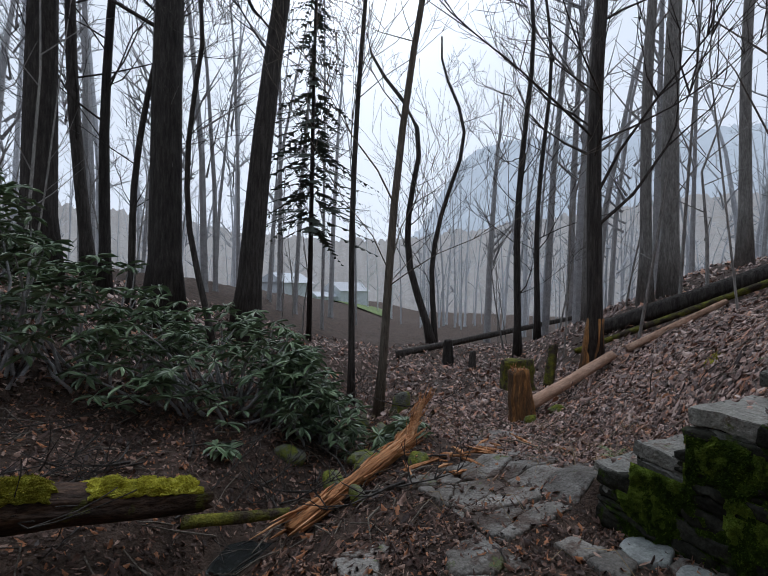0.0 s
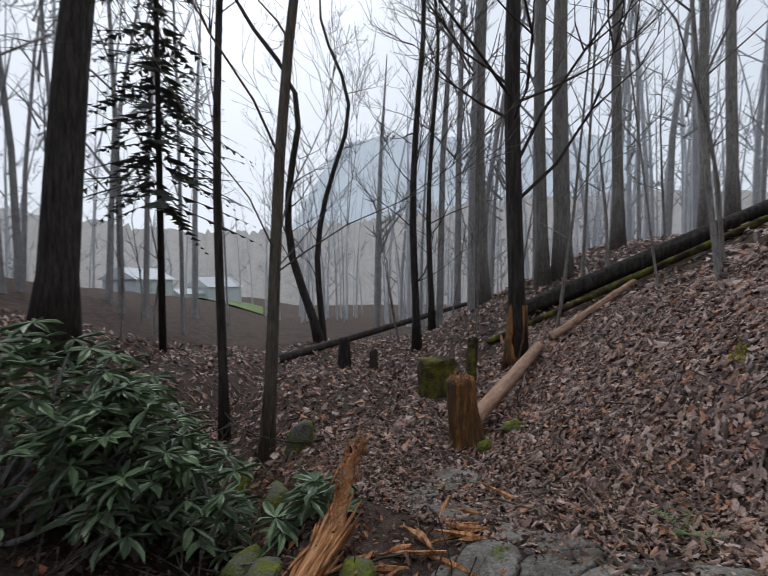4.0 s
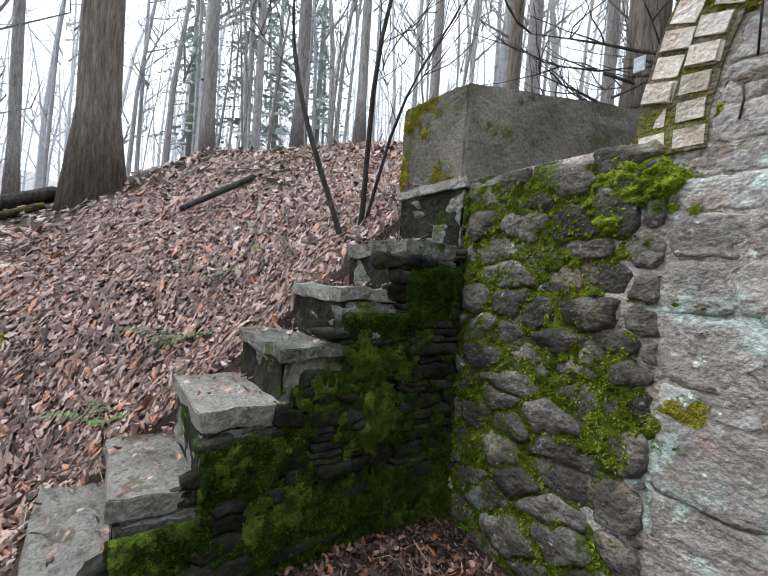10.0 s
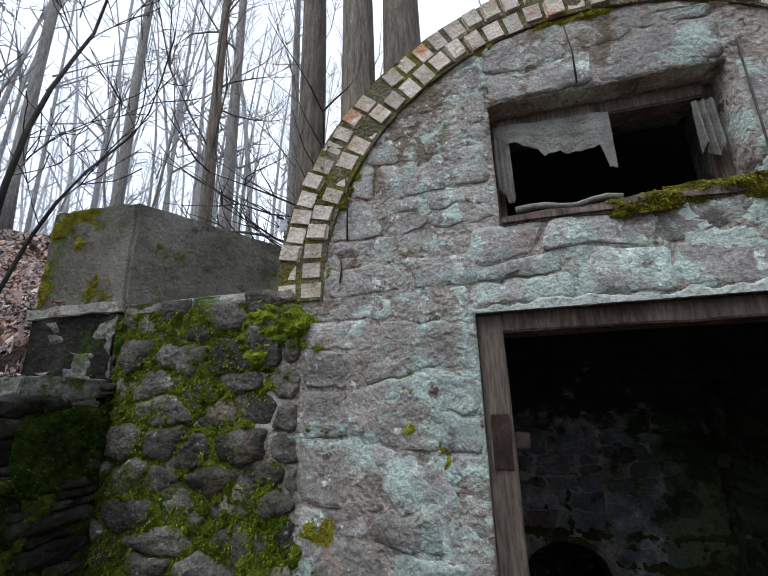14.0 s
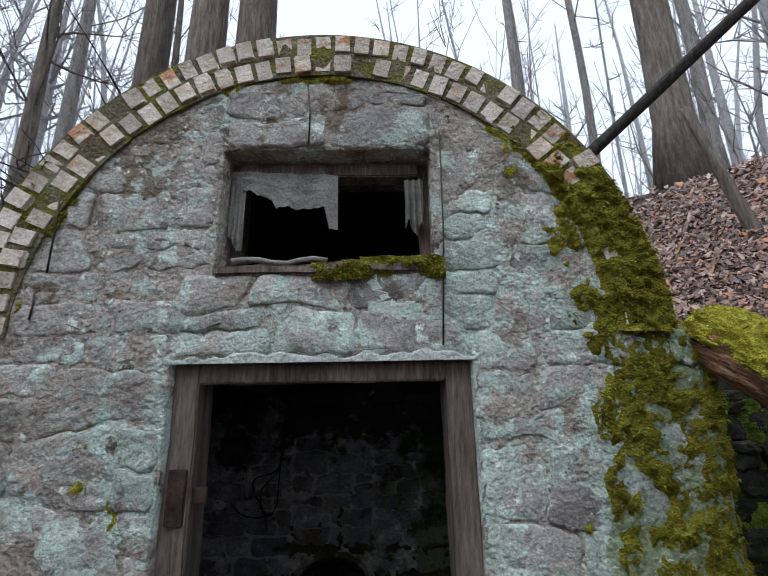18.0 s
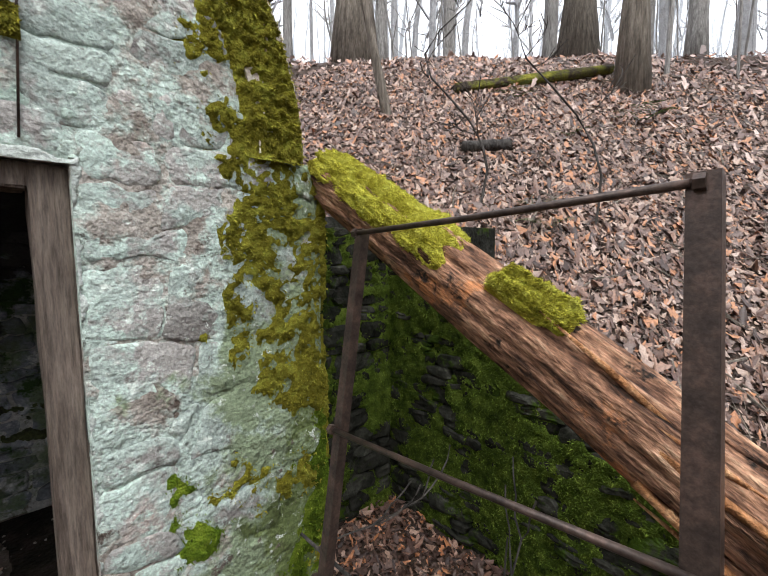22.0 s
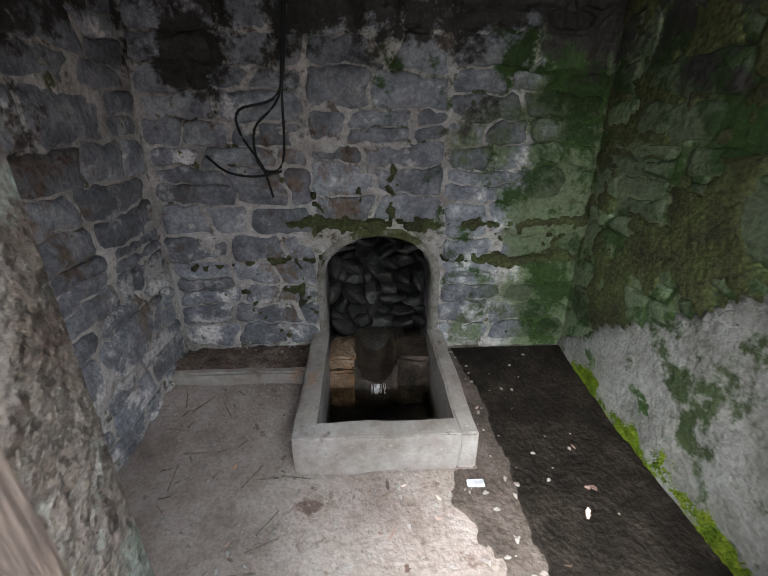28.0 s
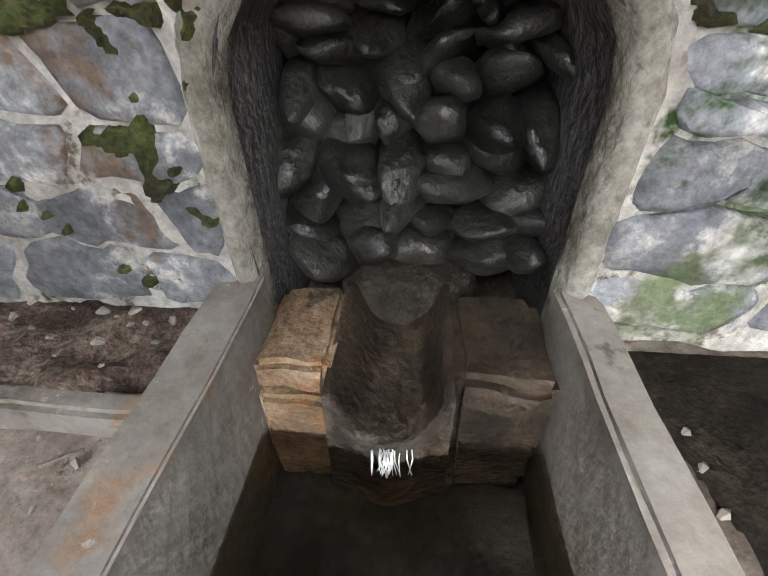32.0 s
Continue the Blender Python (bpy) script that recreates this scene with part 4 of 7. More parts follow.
# ---- trough ----
trough = thing("water_trough", "low pale concrete water trough set in the floor against the niche", "trough")
part("side", rough_box(-0.47, -0.39, 1.04, 1.79, -0.42, 0.165, 0.08, 0.0025, 1, 0.004), TROUGH, trough)
part("side", rough_box(0.11, 0.18, 1.04, 1.79, -0.42, 0.165, 0.08, 0.004, 2, 0.008), TROUGH, trough)
part("front", rough_box(-0.39, 0.11, 1.04, 1.12, -0.42, 0.163, 0.08, 0.004, 3, 0.004), TROUGH, trough)
part("bottom", rough_box(-0.39, 0.11, 1.12, 2.3, -0.45, -0.3, 0.08, 0.01, 4, 0.008), COBBLE, trough, "dark silt bottom")
part("weir_block", rough_box(-0.392, -0.258, 1.635, 1.80, -0.3, 0.015, 0.05, 0.005, 5, 0.012), WEIR, trough, "pale iron-stained weir stone")
part("weir_block", rough_box(-0.392, -0.26, 1.65, 1.87, 0.012, 0.085, 0.05, 0.006, 8, 0.014), WEIR, trough, "pale iron-stained weir stone")
part("weir_block", rough_box(-0.058, 0.112, 1.635, 1.87, -0.3, 0.085, 0.05, 0.008, 6, 0.02), BROWNSTONE, trough, "wet brown weir stone")


def channel(u, v):
    """The worn gutter between the weir stones: height over the plan."""
    s = (u + 0.158) / 0.095
    return -0.012 - 0.012 * (1.9 - v) / 0.3 + min(0.1 * (s * s) ** 1.6, 0.088) + 0.006 * noise.noise(Vector((u * 30, v * 18, 2)))


gv_, gf_ = [], []
for i in range(21):
    for j in range(25):
        u, v = -0.265 + 0.21 * i / 20, 1.60 + 0.3 * j / 24
        v -= 0.03 * math.exp(-((u + 0.158) / 0.06) ** 2) * (1 - j / 24)
        gv_.append((u, v, channel(u, v) if j else -0.25))
for i in range(20):
    for j in range(24):
        gf_.append((i * 25 + j, (i + 1) * 25 + j, (i + 1) * 25 + j + 1, i * 25 + j + 1))
part("spout", (gv_, gf_), BROWNSTONE, trough, "wet dark worn gutter", smooth=True)
mv_, mf_ = [(-0.15, 1.97, 0.085)], []
for r in range(1, 7):
    for k in range(28):
        a = 2 * math.pi * k / 28
        q_ = r / 6 * (1 + 0.12 * noise.noise(Vector((math.cos(a) * 2, math.sin(a) * 2, 1))))
        mv_.append((-0.15 + 0.19 * q_ * math.cos(a), 1.98 + 0.12 * q_ * math.sin(a), 0.085 - 0.06 * (r / 6) ** 3 - (0.09 if r == 6 else 0) + 0.008 * noise.noise(Vector((a * 3, r, 4)))))
for k in range(28):
    mf_.append((0, 1 + k, 1 + (k + 1) % 28))
    for r in range(5):
        mf_.append((1 + r * 28 + k, 1 + (r + 1) * 28 + k, 1 + (r + 1) * 28 + (k + 1) % 28, 1 + r * 28 + (k + 1) % 28))
part("silt_mound", (mv_, mf_), SILT, niche, "rounded mound of wet silt in the basin", smooth=True)
part("basin_floor", rough_box(-0.4, 0.12, 1.86, 2.2, -0.3, -0.01, 0.06, 0.008, 9, 0.02), SILT, niche, "dark basin floor")
water = bpy.data.materials.new("clear_water")
water.use_nodes = True
wb = water.node_tree.nodes["Principled BSDF"]
wb.inputs["Base Color"].default_value = (0.5, 0.42, 0.32, 1)
wb.inputs["Roughness"].default_value, wb.inputs["IOR"].default_value, wb.inputs["Transmission Weight"].default_value = 0.03, 1.33, 1.0
wv = [(-0.39 + 0.5 * i / 24, 1.12 + 0.5 * j / 24, -0.068 + 0.0016 * noise.noise(Vector((i * 0.6, j * 0.6, 0)))) for i in range(25) for j in range(25)]
wf = [(i * 25 + j, (i + 1) * 25 + j, (i + 1) * 25 + j + 1, i * 25 + j + 1) for i in range(24) for j in range(24)]
pool = part("trough_water", (wv, wf), water, smooth=True)
tagged(pool, "clear shallow water standing in the trough", "water", kind="structure")
frng, strands = random.Random(31), []
for k in range(26):
    x = -0.158 + frng.gauss(0, 0.015)
    y0 = 1.585 + 0.01 * frng.random()
    strands.append(tube([(x, y0 - 0.012, -0.022), (x + frng.uniform(-0.003, 0.003), y0 - 0.024, -0.03), (x + frng.uniform(-0.01, 0.01), y0 - 0.03, -0.07 + frng.uniform(0, 0.012))], [0.0012, 0.0014, 0.0009], 5))
FOAM = material("falling_water", [(0.75, 0.78, 0.8), (0.85, 0.87, 0.88)], 40, 0.1, 0.0, spec=0.6)
fall = part("water_fall", merge(*strands), FOAM, smooth=True)
tagged(fall, "thin bright trickle of water falling from the gutter", "water", kind="stuff")

# ---- stair on the left, wing wall on the right, concrete block ----
STEPS = [(-1.63, 0.59), (-1.42, 0.76), (-1.18, 1.01), (-0.91, 1.22), (-0.66, 1.46), (-0.35, 1.70), (-0.02, 2.05)]


def stair_top(y):
    top = -1.0
    for y0, z0 in STEPS:
        if y >= y0 - 0.005:
            top = z0
    return top


stair = thing("stone_stair", "dark mossy dry-stone stair wall with grey slate treads climbing the bank", "stairs", kind="structure")
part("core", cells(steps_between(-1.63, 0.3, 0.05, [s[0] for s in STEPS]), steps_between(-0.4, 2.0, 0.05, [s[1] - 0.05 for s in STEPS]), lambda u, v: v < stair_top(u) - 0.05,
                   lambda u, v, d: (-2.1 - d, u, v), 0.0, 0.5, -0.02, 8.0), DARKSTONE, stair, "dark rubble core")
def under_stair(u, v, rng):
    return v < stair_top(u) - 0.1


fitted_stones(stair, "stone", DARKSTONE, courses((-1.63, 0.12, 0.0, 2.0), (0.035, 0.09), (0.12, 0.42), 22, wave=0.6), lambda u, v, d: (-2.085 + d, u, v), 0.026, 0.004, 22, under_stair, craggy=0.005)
for i, (y0, z0) in enumerate(STEPS):
    y1 = STEPS[i + 1][0] + 0.05 if i + 1 < len(STEPS) else 0.32
    thick = 0.05 + 0.025 * ((i * 7) % 3) / 2
    part("tread", rough_box(-2.64, -2.062 - 0.012 * ((i * 5) % 3), y0 - 0.012, y1, z0 - thick, z0, 0.08, 0.011, i, 0.004), STEPSTONE if i in (3, 5) else SLATE, stair)
    low = STEPS[i - 1][1] if i else 0.2
    part("riser", rough_box(-2.62, -2.068, y0 + 0.004, y0 + 0.3, low - 0.02, z0 - thick + 0.004, 0.06, 0.012, i + 9, 0.02), STEPSTONE, stair, "rough grey step block")

bm = rough_box(-0.58, 0.0, 0.0, 1.45, 1.7, 2.75, 0.1, 0.008, 3, 0.015)
for v in bm.verts:
    v.co = Vector((-2.4 + v.co.x + 0.42 * v.co.y, 0.28 + 0.08 * v.co.x + 0.9 * v.co.y, v.co.z))
block = part("concrete_block", bm, CONCRETE)
tagged(block, "mossy cast concrete tank block above the stone stair", "concrete block")


def wing_top(y):
    return 1.75 if y > -0.15 else 1.4 if y > -0.5 else 1.1 if y > -0.85 else 0.84 if y > -1.1 else 0.78 if y > -1.28 else 0.55


wing = thing("wing_wall", "dark dry-stone wing wall thick with moss stepping down the bank", "wall", kind="structure")
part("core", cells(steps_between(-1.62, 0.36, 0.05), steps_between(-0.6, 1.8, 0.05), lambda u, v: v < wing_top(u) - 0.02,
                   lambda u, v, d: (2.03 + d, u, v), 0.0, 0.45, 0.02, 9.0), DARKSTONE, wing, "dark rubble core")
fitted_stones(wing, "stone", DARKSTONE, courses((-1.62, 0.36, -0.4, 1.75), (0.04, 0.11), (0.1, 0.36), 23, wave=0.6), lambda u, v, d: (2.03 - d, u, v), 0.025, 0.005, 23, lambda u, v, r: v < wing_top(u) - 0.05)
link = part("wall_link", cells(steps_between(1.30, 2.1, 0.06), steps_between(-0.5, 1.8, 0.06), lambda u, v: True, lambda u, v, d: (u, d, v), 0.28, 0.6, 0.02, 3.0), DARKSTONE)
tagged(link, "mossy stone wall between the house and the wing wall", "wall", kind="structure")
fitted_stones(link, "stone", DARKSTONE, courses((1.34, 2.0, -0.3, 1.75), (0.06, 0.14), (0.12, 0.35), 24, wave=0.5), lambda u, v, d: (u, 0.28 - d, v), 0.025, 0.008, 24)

# earth heaped over the vault
def cover(x, y):
    dome = CZ + math.sqrt(max(0.0, 1.24 ** 2 - (x - CX) ** 2)) if abs(x - CX) < 1.24 else 0
    side = 1.98 + 0.12 * y if x < 0 else 1.74 + 0.3 * max(y - 0.3, 0)
    return max(dome, side) - 0.015 + 0.03 * noise.noise(Vector((x * 3, y * 3, 5)))


cvx, cvy = steps_between(-2.2, 2.2, 0.07), steps_between(0.37, 2.6, 0.09)
mound = part("earth_cover", ([(x, y, cover(x, y)) for x in cvx for y in cvy], [(i * len(cvy) + j, (i + 1) * len(cvy) + j, (i + 1) * len(cvy) + j + 1, i * len(cvy) + j + 1) for i in range(len(cvx) - 1) for j in range(len(cvy) - 1)]), SOIL, smooth=True)
tagged(mound, "dark soil heaped over the vault of the spring house", "ground", kind="structure")

# ---- iron rails ----
rails = thing("iron_railing", "rusty iron railing of two angle posts and three rods", "railing", at=(1.1, -0.9, 0.0))


def rail_part(name, data, label=""):
    ob = part(name, data, RUST, rails, label, smooth=False)
    ob.matrix_parent_inverse = Matrix.Translation((-1.1, 0.9, 0.0))
    return ob


def angle_post(foot, top, w=0.05, t=0.008):
    a, b = Vector(foot), Vector(top)
    d = (b - a).normalized()
    s = Vector((0, 1, 0)) - d * d.y
    s.normalize()
    n = d.cross(s)
    out = []
    for p, q in (((0, 0), (w, t)), ((0, t), (t, w))):
        v = []
        for base in (a, b):
            for cx, cy in ((p[0], p[1]), (q[0], p[1]), (q[0], q[1]), (p[0], q[1])):
                v.append(base + s * cx - n * cy)
        out.append((v, [(0, 3, 2, 1), (4, 5, 6, 7), (0, 1, 5, 4), (1, 2, 6, 5), (2, 3, 7, 6), (3, 0, 4, 7)]))
    return merge(*out)


rail_part("post", angle_post((0.86, -0.5, -0.1), (1.235, -0.4, 1.70), 0.034, 0.007))
rail_part("post", angle_post((0.84, -1.44, 0.0), (1.245, -1.31, 1.757), 0.05, 0.008), "broad angle iron post")
for a, b in (((1.233, -0.38, 1.685), (1.235, -1.27, 1.735)), ((1.09, -0.42, 1.065), (1.10, -1.34, 1.12)), ((0.995, -0.45, 0.63), (0.97, -1.36, 0.62))):
    a, b = Vector(a), Vector(b)
    rail_part("rod", tube([a, a.lerp(b, 0.5) + Vector((0, 0, -0.004)), b], [0.0088] * 3, 12)).data.shade_smooth()
    for p, q in ((a, b), (b, a)):
        d = (q - p).normalized()
        rail_part("bolt", tube([p - d * 0.022, p - d * 0.004], [0.016, 0.016], 6), "hexagonal nut")

# ---- mossy log leaning along the wing wall ----
LA, LB = Vector((1.41, 0.03, 1.93)), Vector((1.58, -2.9, 0.10))
log = thing("fallen_log", "broken rotten log with bright moss leaning against the front wall", "log", at=(1.5, -1.2, 0.8))


def log_part(name, data, mat, label="", smooth=True):
    ob = part(name, data, mat, log, label, smooth)
    ob.matrix_parent_inverse = Matrix.Translation((-1.5, 1.2, -0.8))
    return ob


def grooved(a, b, r0, r1, rings=60, sides=40, seed=0):
    verts, faces = [], []
    d = (b - a).normalized()
    s = d.orthogonal().normalized()
    n = d.cross(s)
    for i in range(rings + 1):
        t = i / rings
        for k in range(sides):
            w = 2 * math.pi * k / sides
            r = r0 + (r1 - r0) * t
            r *= 1 + 0.10 * noise.noise(Vector((math.cos(w) * 1.2, math.sin(w) * 1.2, t * 3 + seed))) + 0.16 * noise.noise(Vector((math.cos(w) * 5, math.sin(w) * 5, t * 2.2 + seed)))
            r *= 1 + 0.11 * noise.noise(Vector((math.cos(w) * 14, math.sin(w) * 14, t * 5 + seed)))
            e = 0.06 * noise.noise(Vector((math.cos(w) * 4, math.sin(w) * 4, 9))) if i in (0, rings) else 0
            verts.append(a.lerp(b, t) + (s * math.cos(w) + n * math.sin(w)) * r + d * e)
    for i in range(rings):
        for k in range(sides):
            faces.append((i * sides + k, i * sides + (k + 1) % sides, (i + 1) * sides + (k + 1) % sides, (i + 1) * sides + k))
    faces.append(tuple(range(sides))[::-1])
    faces.append(tuple(range(rings * sides, (rings + 1) * sides)))
    return verts, faces


stub = Vector((1.36, -1.43, 1.06))
log_part("knot", grooved(stub, Vector((1.29, -1.44, 1.12)), 0.033, 0.026, 10, 20, 5), DARKBARK, "broken branch stub")
log_part("trunk", grooved(LA, LB, 0.108, 0.125, 110, 64), ROTLOG, "split weathered trunk")


def moss_on_log(t0, t1, spread, thick, seed, LA=LA, LB=LB, r0=0.112, swell=0.02):
    d = (LB - LA).normalized()
    up = (Vector((0, 0, 1)) - d * d.z).normalized()
    side = d.cross(up)
    verts, faces = [], []
    n, m = 110, 60
    for i in range(n + 1):
        t = t0 + (t1 - t0) * i / n
        for k in range(m + 1):
            w = -spread + 2 * spread * k / m + 0.25
            edge = min(1, 6 * min(i / n, 1 - i / n), 5 * min(k / m, 1 - k / m))
            lump = 0.6 + 0.9 * noise.noise(Vector((t * 14, w * 4, seed))) + 0.5 * noise.noise(Vector((t * 50, w * 14, seed))) + 0.4 * noise.noise(Vector((t * 150, w * 40, seed)))
            r = r0 + swell * t + thick * lump * math.sqrt(max(edge, 0)) - 0.02 * (1 - min(edge * 3, 1))
            rag = min(i, n - i) / n * 7 + 0.9 * noise.noise(Vector((w * 3, t * 30, seed))), min(k, m - k) / m * 6 + 0.9 * noise.noise(Vector((t * 30, w * 3, seed + 4)))
            if min(rag) < 0.35:
                r = r0 * 0.68
            verts.append(LA.lerp(LB, t) + (up * math.cos(w) + side * math.sin(w)) * r)
    rng = random.Random(seed)
    for i in range(n):
        for k in range(m):
            c = verts[i * (m + 1) + k]
            axis_p = LA + d * (c - LA).dot(d)
            o = (c - axis_p)
            if o.length > r0 * 1.02:
                o.normalize()
                for _ in range(3):
                    b = c + d * rng.uniform(-0.004, 0.004) + d.cross(o) * rng.uniform(-0.004, 0.004)
                    s = rng.uniform(0.006, 0.016)
                    e = d.cross(o) * rng.uniform(-0.3, 0.3) + d * rng.uniform(-0.3, 0.3)
                    q = len(verts)
                    verts += [b - d * s * 0.25, b + d.cross(o) * s * 0.3, b + (o * 0.55 + e * 2.2) * s]
                    faces.append((q, q + 1, q + 2))
            faces.append((i * (m + 1) + k, (i + 1) * (m + 1) + k, (i + 1) * (m + 1) + k + 1, i * (m + 1) + k + 1))
    return verts, faces


log_part("moss", moss_on_log(-0.02, 0.22, 1.25, 0.035, 1), LOGMOSS, "bright yellow-green moss")
log_part("moss", moss_on_log(0.255, 0.335, 0.6, 0.05, 2), LOGMOSS, "bright yellow-green moss cushion")

# ---- trees ----
def grow(rng, base, height, radius, lean, limbs, sides=10, first=0.35, bend=0.25, fine=2):
    """Trunk and crown meshes of a bare tree."""
    pts, rad = [], []
    n = 12
    for i in range(n + 1):
        t = i / n
        pts.append(Vector(base) + Vector((lean[0] * t + bend * noise.noise(Vector((t * 2.4, base[0] * 3, base[1]))) * t,
                                          lean[1] * t + bend * noise.noise(Vector((t * 2.4, base[1] * 3, base[0] + 9))) * t, height * t - 0.25 * (1 - t))))
        flare = 0.5 * max(0, 1 - t * n / 0.9)
        rad.append(radius * (1 - 0.72 * t) * (1 + flare))
    trunk = tube(pts, rad, sides, 0.12, rng.random())
    crown = []
    for k in range(limbs):
        t = rng.uniform(first, 0.98)
        i = min(int(t * n), n - 1)
        p = pts[i].lerp(pts[i + 1], t * n - i)
        a = rng.uniform(0, 2 * math.pi)
        length = rng.uniform(0.10, 0.24) * height * (1.25 - t)
        rise = rng.uniform(0.25, 1.1)
        branch(rng, crown, p, Vector((math.cos(a), math.sin(a), rise)).normalized(), length, radius * (1 - 0.72 * t) * rng.uniform(0.12, 0.28), fine)
    return trunk, merge(*crown) if crown else ([], [])


def branch(rng, out, p, d, length, r, depth):
    q, pts = p.copy(), [p.copy()]
    n = 4
    kids = []
    for i in range(n):
        d = (d + Vector((rng.uniform(-0.3, 0.3), rng.uniform(-0.3, 0.3), rng.uniform(-0.1, 0.25)))).normalized()
        q = q + d * (length / n)
        pts.append(q.copy())
        if depth > 0 and i > 0:
            kids.append((q.copy(), d.copy()))
    out.append(tube(pts, [max(r * (1 - 0.8 * i / n), 0.003) for i in range(n + 1)], 4 if depth < 2 else 5, caps=False))
    if depth > 0:
        for q, d in kids:
            for s in range(2):
                e = (d + Vector((rng.uniform(-1, 1), rng.uniform(-1, 1), rng.uniform(-0.2, 0.8)))).normalized()
                branch(rng, out, q, e, length * rng.uniform(0.35, 0.6), r * 0.45, depth - 1)


def tree(name, label, x, y, radius, height, mat, lean=(0, 0), limbs=16, first=0.35, group="woodland trees", seed=0, fine=2, bend=0.3):
    rng = random.Random(int(seed + 1000 * abs(x) + 77 * abs(y)))
    z = land(x, y)
    t = thing(name, label, "tree", group, at=(x, y, z))
    trunk, crown = grow(rng, (0, 0, 0), height, radius, lean, limbs, 12 if radius > 0.12 else 8, first, bend, fine)
    part("trunk", trunk, mat, t, smooth=True)
    if crown[0]:
        part("crown", crown, mat, t, "bare branches and twigs")
    return t

tree("bare_tree", "tall dark-barked tree on the far bank", 0.50, -8.60, 0.310, 17, DARKBARK, limbs=12, first=0.3)
tree("bare_tree", "tall dark tree leaning a little, knobbly trunk", -0.90, -8.80, 0.250, 17, DARKBARK, lean=(-1.4, 0.6), limbs=12, first=0.3, bend=0.5)
tree("bare_tree", "tall dark-barked tree on the far bank", 2.67, -9.70, 0.300, 17, DARKBARK, limbs=12, first=0.25)
tree("bare_tree", "slim dark tree behind the rhododendron", 2.10, -10.90, 0.140, 15, DARKBARK, limbs=14, first=0.2, bend=0.7, lean=(1.2, -0.3))
tree("bare_tree", "slim dark tree behind the rhododendron", 1.67, -9.95, 0.110, 14, DARKBARK, limbs=14, first=0.2, bend=0.7)
tree("bare_tree", "thin dark sapling with bare twigs", 1.15, -9.30, 0.070, 10, DARKBARK, limbs=14, first=0.2, bend=1.0, lean=(-0.6, 0.5))
tree("bare_tree", "thin dark sapling with bare twigs", -0.35, -8.00, 0.060, 9, DARKBARK, limbs=16, first=0.2, bend=1.3, lean=(1.2, -0.3))
tree("bare_tree", "thin straight tree beside the brook", -2.50, -6.70, 0.062, 13, DARKBARK, limbs=16, first=0.15, bend=0.3)
tree("bare_tree", "thin straight tree beside the brook", -2.42, -5.40, 0.068, 13, BARK, limbs=16, first=0.15, bend=0.4, lean=(-0.9, 0.4))
tree("bare_tree", "forked bare tree down the valley", -7.40, -12.00, 0.140, 11, DARKBARK, limbs=14, first=0.15, bend=1.5, lean=(2.0, -1.0))
tree("bare_tree", "forked bare tree down the valley", -7.50, -12.10, 0.110, 11, DARKBARK, limbs=14, first=0.15, bend=1.2, lean=(-0.4, 0.0))
tree("bare_tree", "thin dark tree at the foot of the slope", -7.80, -8.40, 0.100, 13, DARKBARK, limbs=20, first=0.1, bend=0.4)
tree("bare_tree", "thin dark tree at the foot of the slope", -9.60, -9.50, 0.090, 13, DARKBARK, limbs=20, first=0.1, bend=0.4)
stripped_tree = tree("bare_tree", "black-barked tree stripped to orange wood at its foot", -5.79, -4.55, 0.125, 15, DARKBARK, limbs=18, first=0.12, bend=0.35)
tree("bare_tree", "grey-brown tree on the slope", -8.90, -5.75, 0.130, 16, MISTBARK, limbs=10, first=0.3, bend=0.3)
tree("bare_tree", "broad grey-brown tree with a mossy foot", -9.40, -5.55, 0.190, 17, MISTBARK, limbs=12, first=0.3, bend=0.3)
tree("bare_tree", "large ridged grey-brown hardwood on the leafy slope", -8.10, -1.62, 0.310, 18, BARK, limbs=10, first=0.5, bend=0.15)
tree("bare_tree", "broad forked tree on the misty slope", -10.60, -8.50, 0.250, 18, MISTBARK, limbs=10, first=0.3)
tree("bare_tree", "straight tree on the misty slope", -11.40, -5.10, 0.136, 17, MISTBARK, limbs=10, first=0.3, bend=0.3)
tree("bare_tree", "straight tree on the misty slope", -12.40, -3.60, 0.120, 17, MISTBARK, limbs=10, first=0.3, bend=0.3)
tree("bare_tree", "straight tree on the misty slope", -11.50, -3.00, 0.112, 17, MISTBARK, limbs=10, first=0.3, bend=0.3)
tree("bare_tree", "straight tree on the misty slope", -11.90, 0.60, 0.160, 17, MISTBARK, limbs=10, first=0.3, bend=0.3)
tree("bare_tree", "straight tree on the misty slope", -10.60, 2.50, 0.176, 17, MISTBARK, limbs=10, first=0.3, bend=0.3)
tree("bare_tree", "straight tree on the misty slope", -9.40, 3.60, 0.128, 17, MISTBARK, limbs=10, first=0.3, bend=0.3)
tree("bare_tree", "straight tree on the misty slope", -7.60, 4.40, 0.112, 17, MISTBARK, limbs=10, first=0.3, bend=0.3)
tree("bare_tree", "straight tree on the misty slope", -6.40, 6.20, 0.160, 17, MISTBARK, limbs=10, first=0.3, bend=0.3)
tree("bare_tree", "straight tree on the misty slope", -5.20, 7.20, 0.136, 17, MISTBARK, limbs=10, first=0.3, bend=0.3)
tree("bare_tree", "thick double trunk above the brick arch", -1.80, 2.55, 0.240, 16, BARK, limbs=8, first=0.5)
tree("bare_tree", "thick double trunk above the brick arch", -1.24, 2.62, 0.280, 16, BARK, limbs=8, first=0.5)
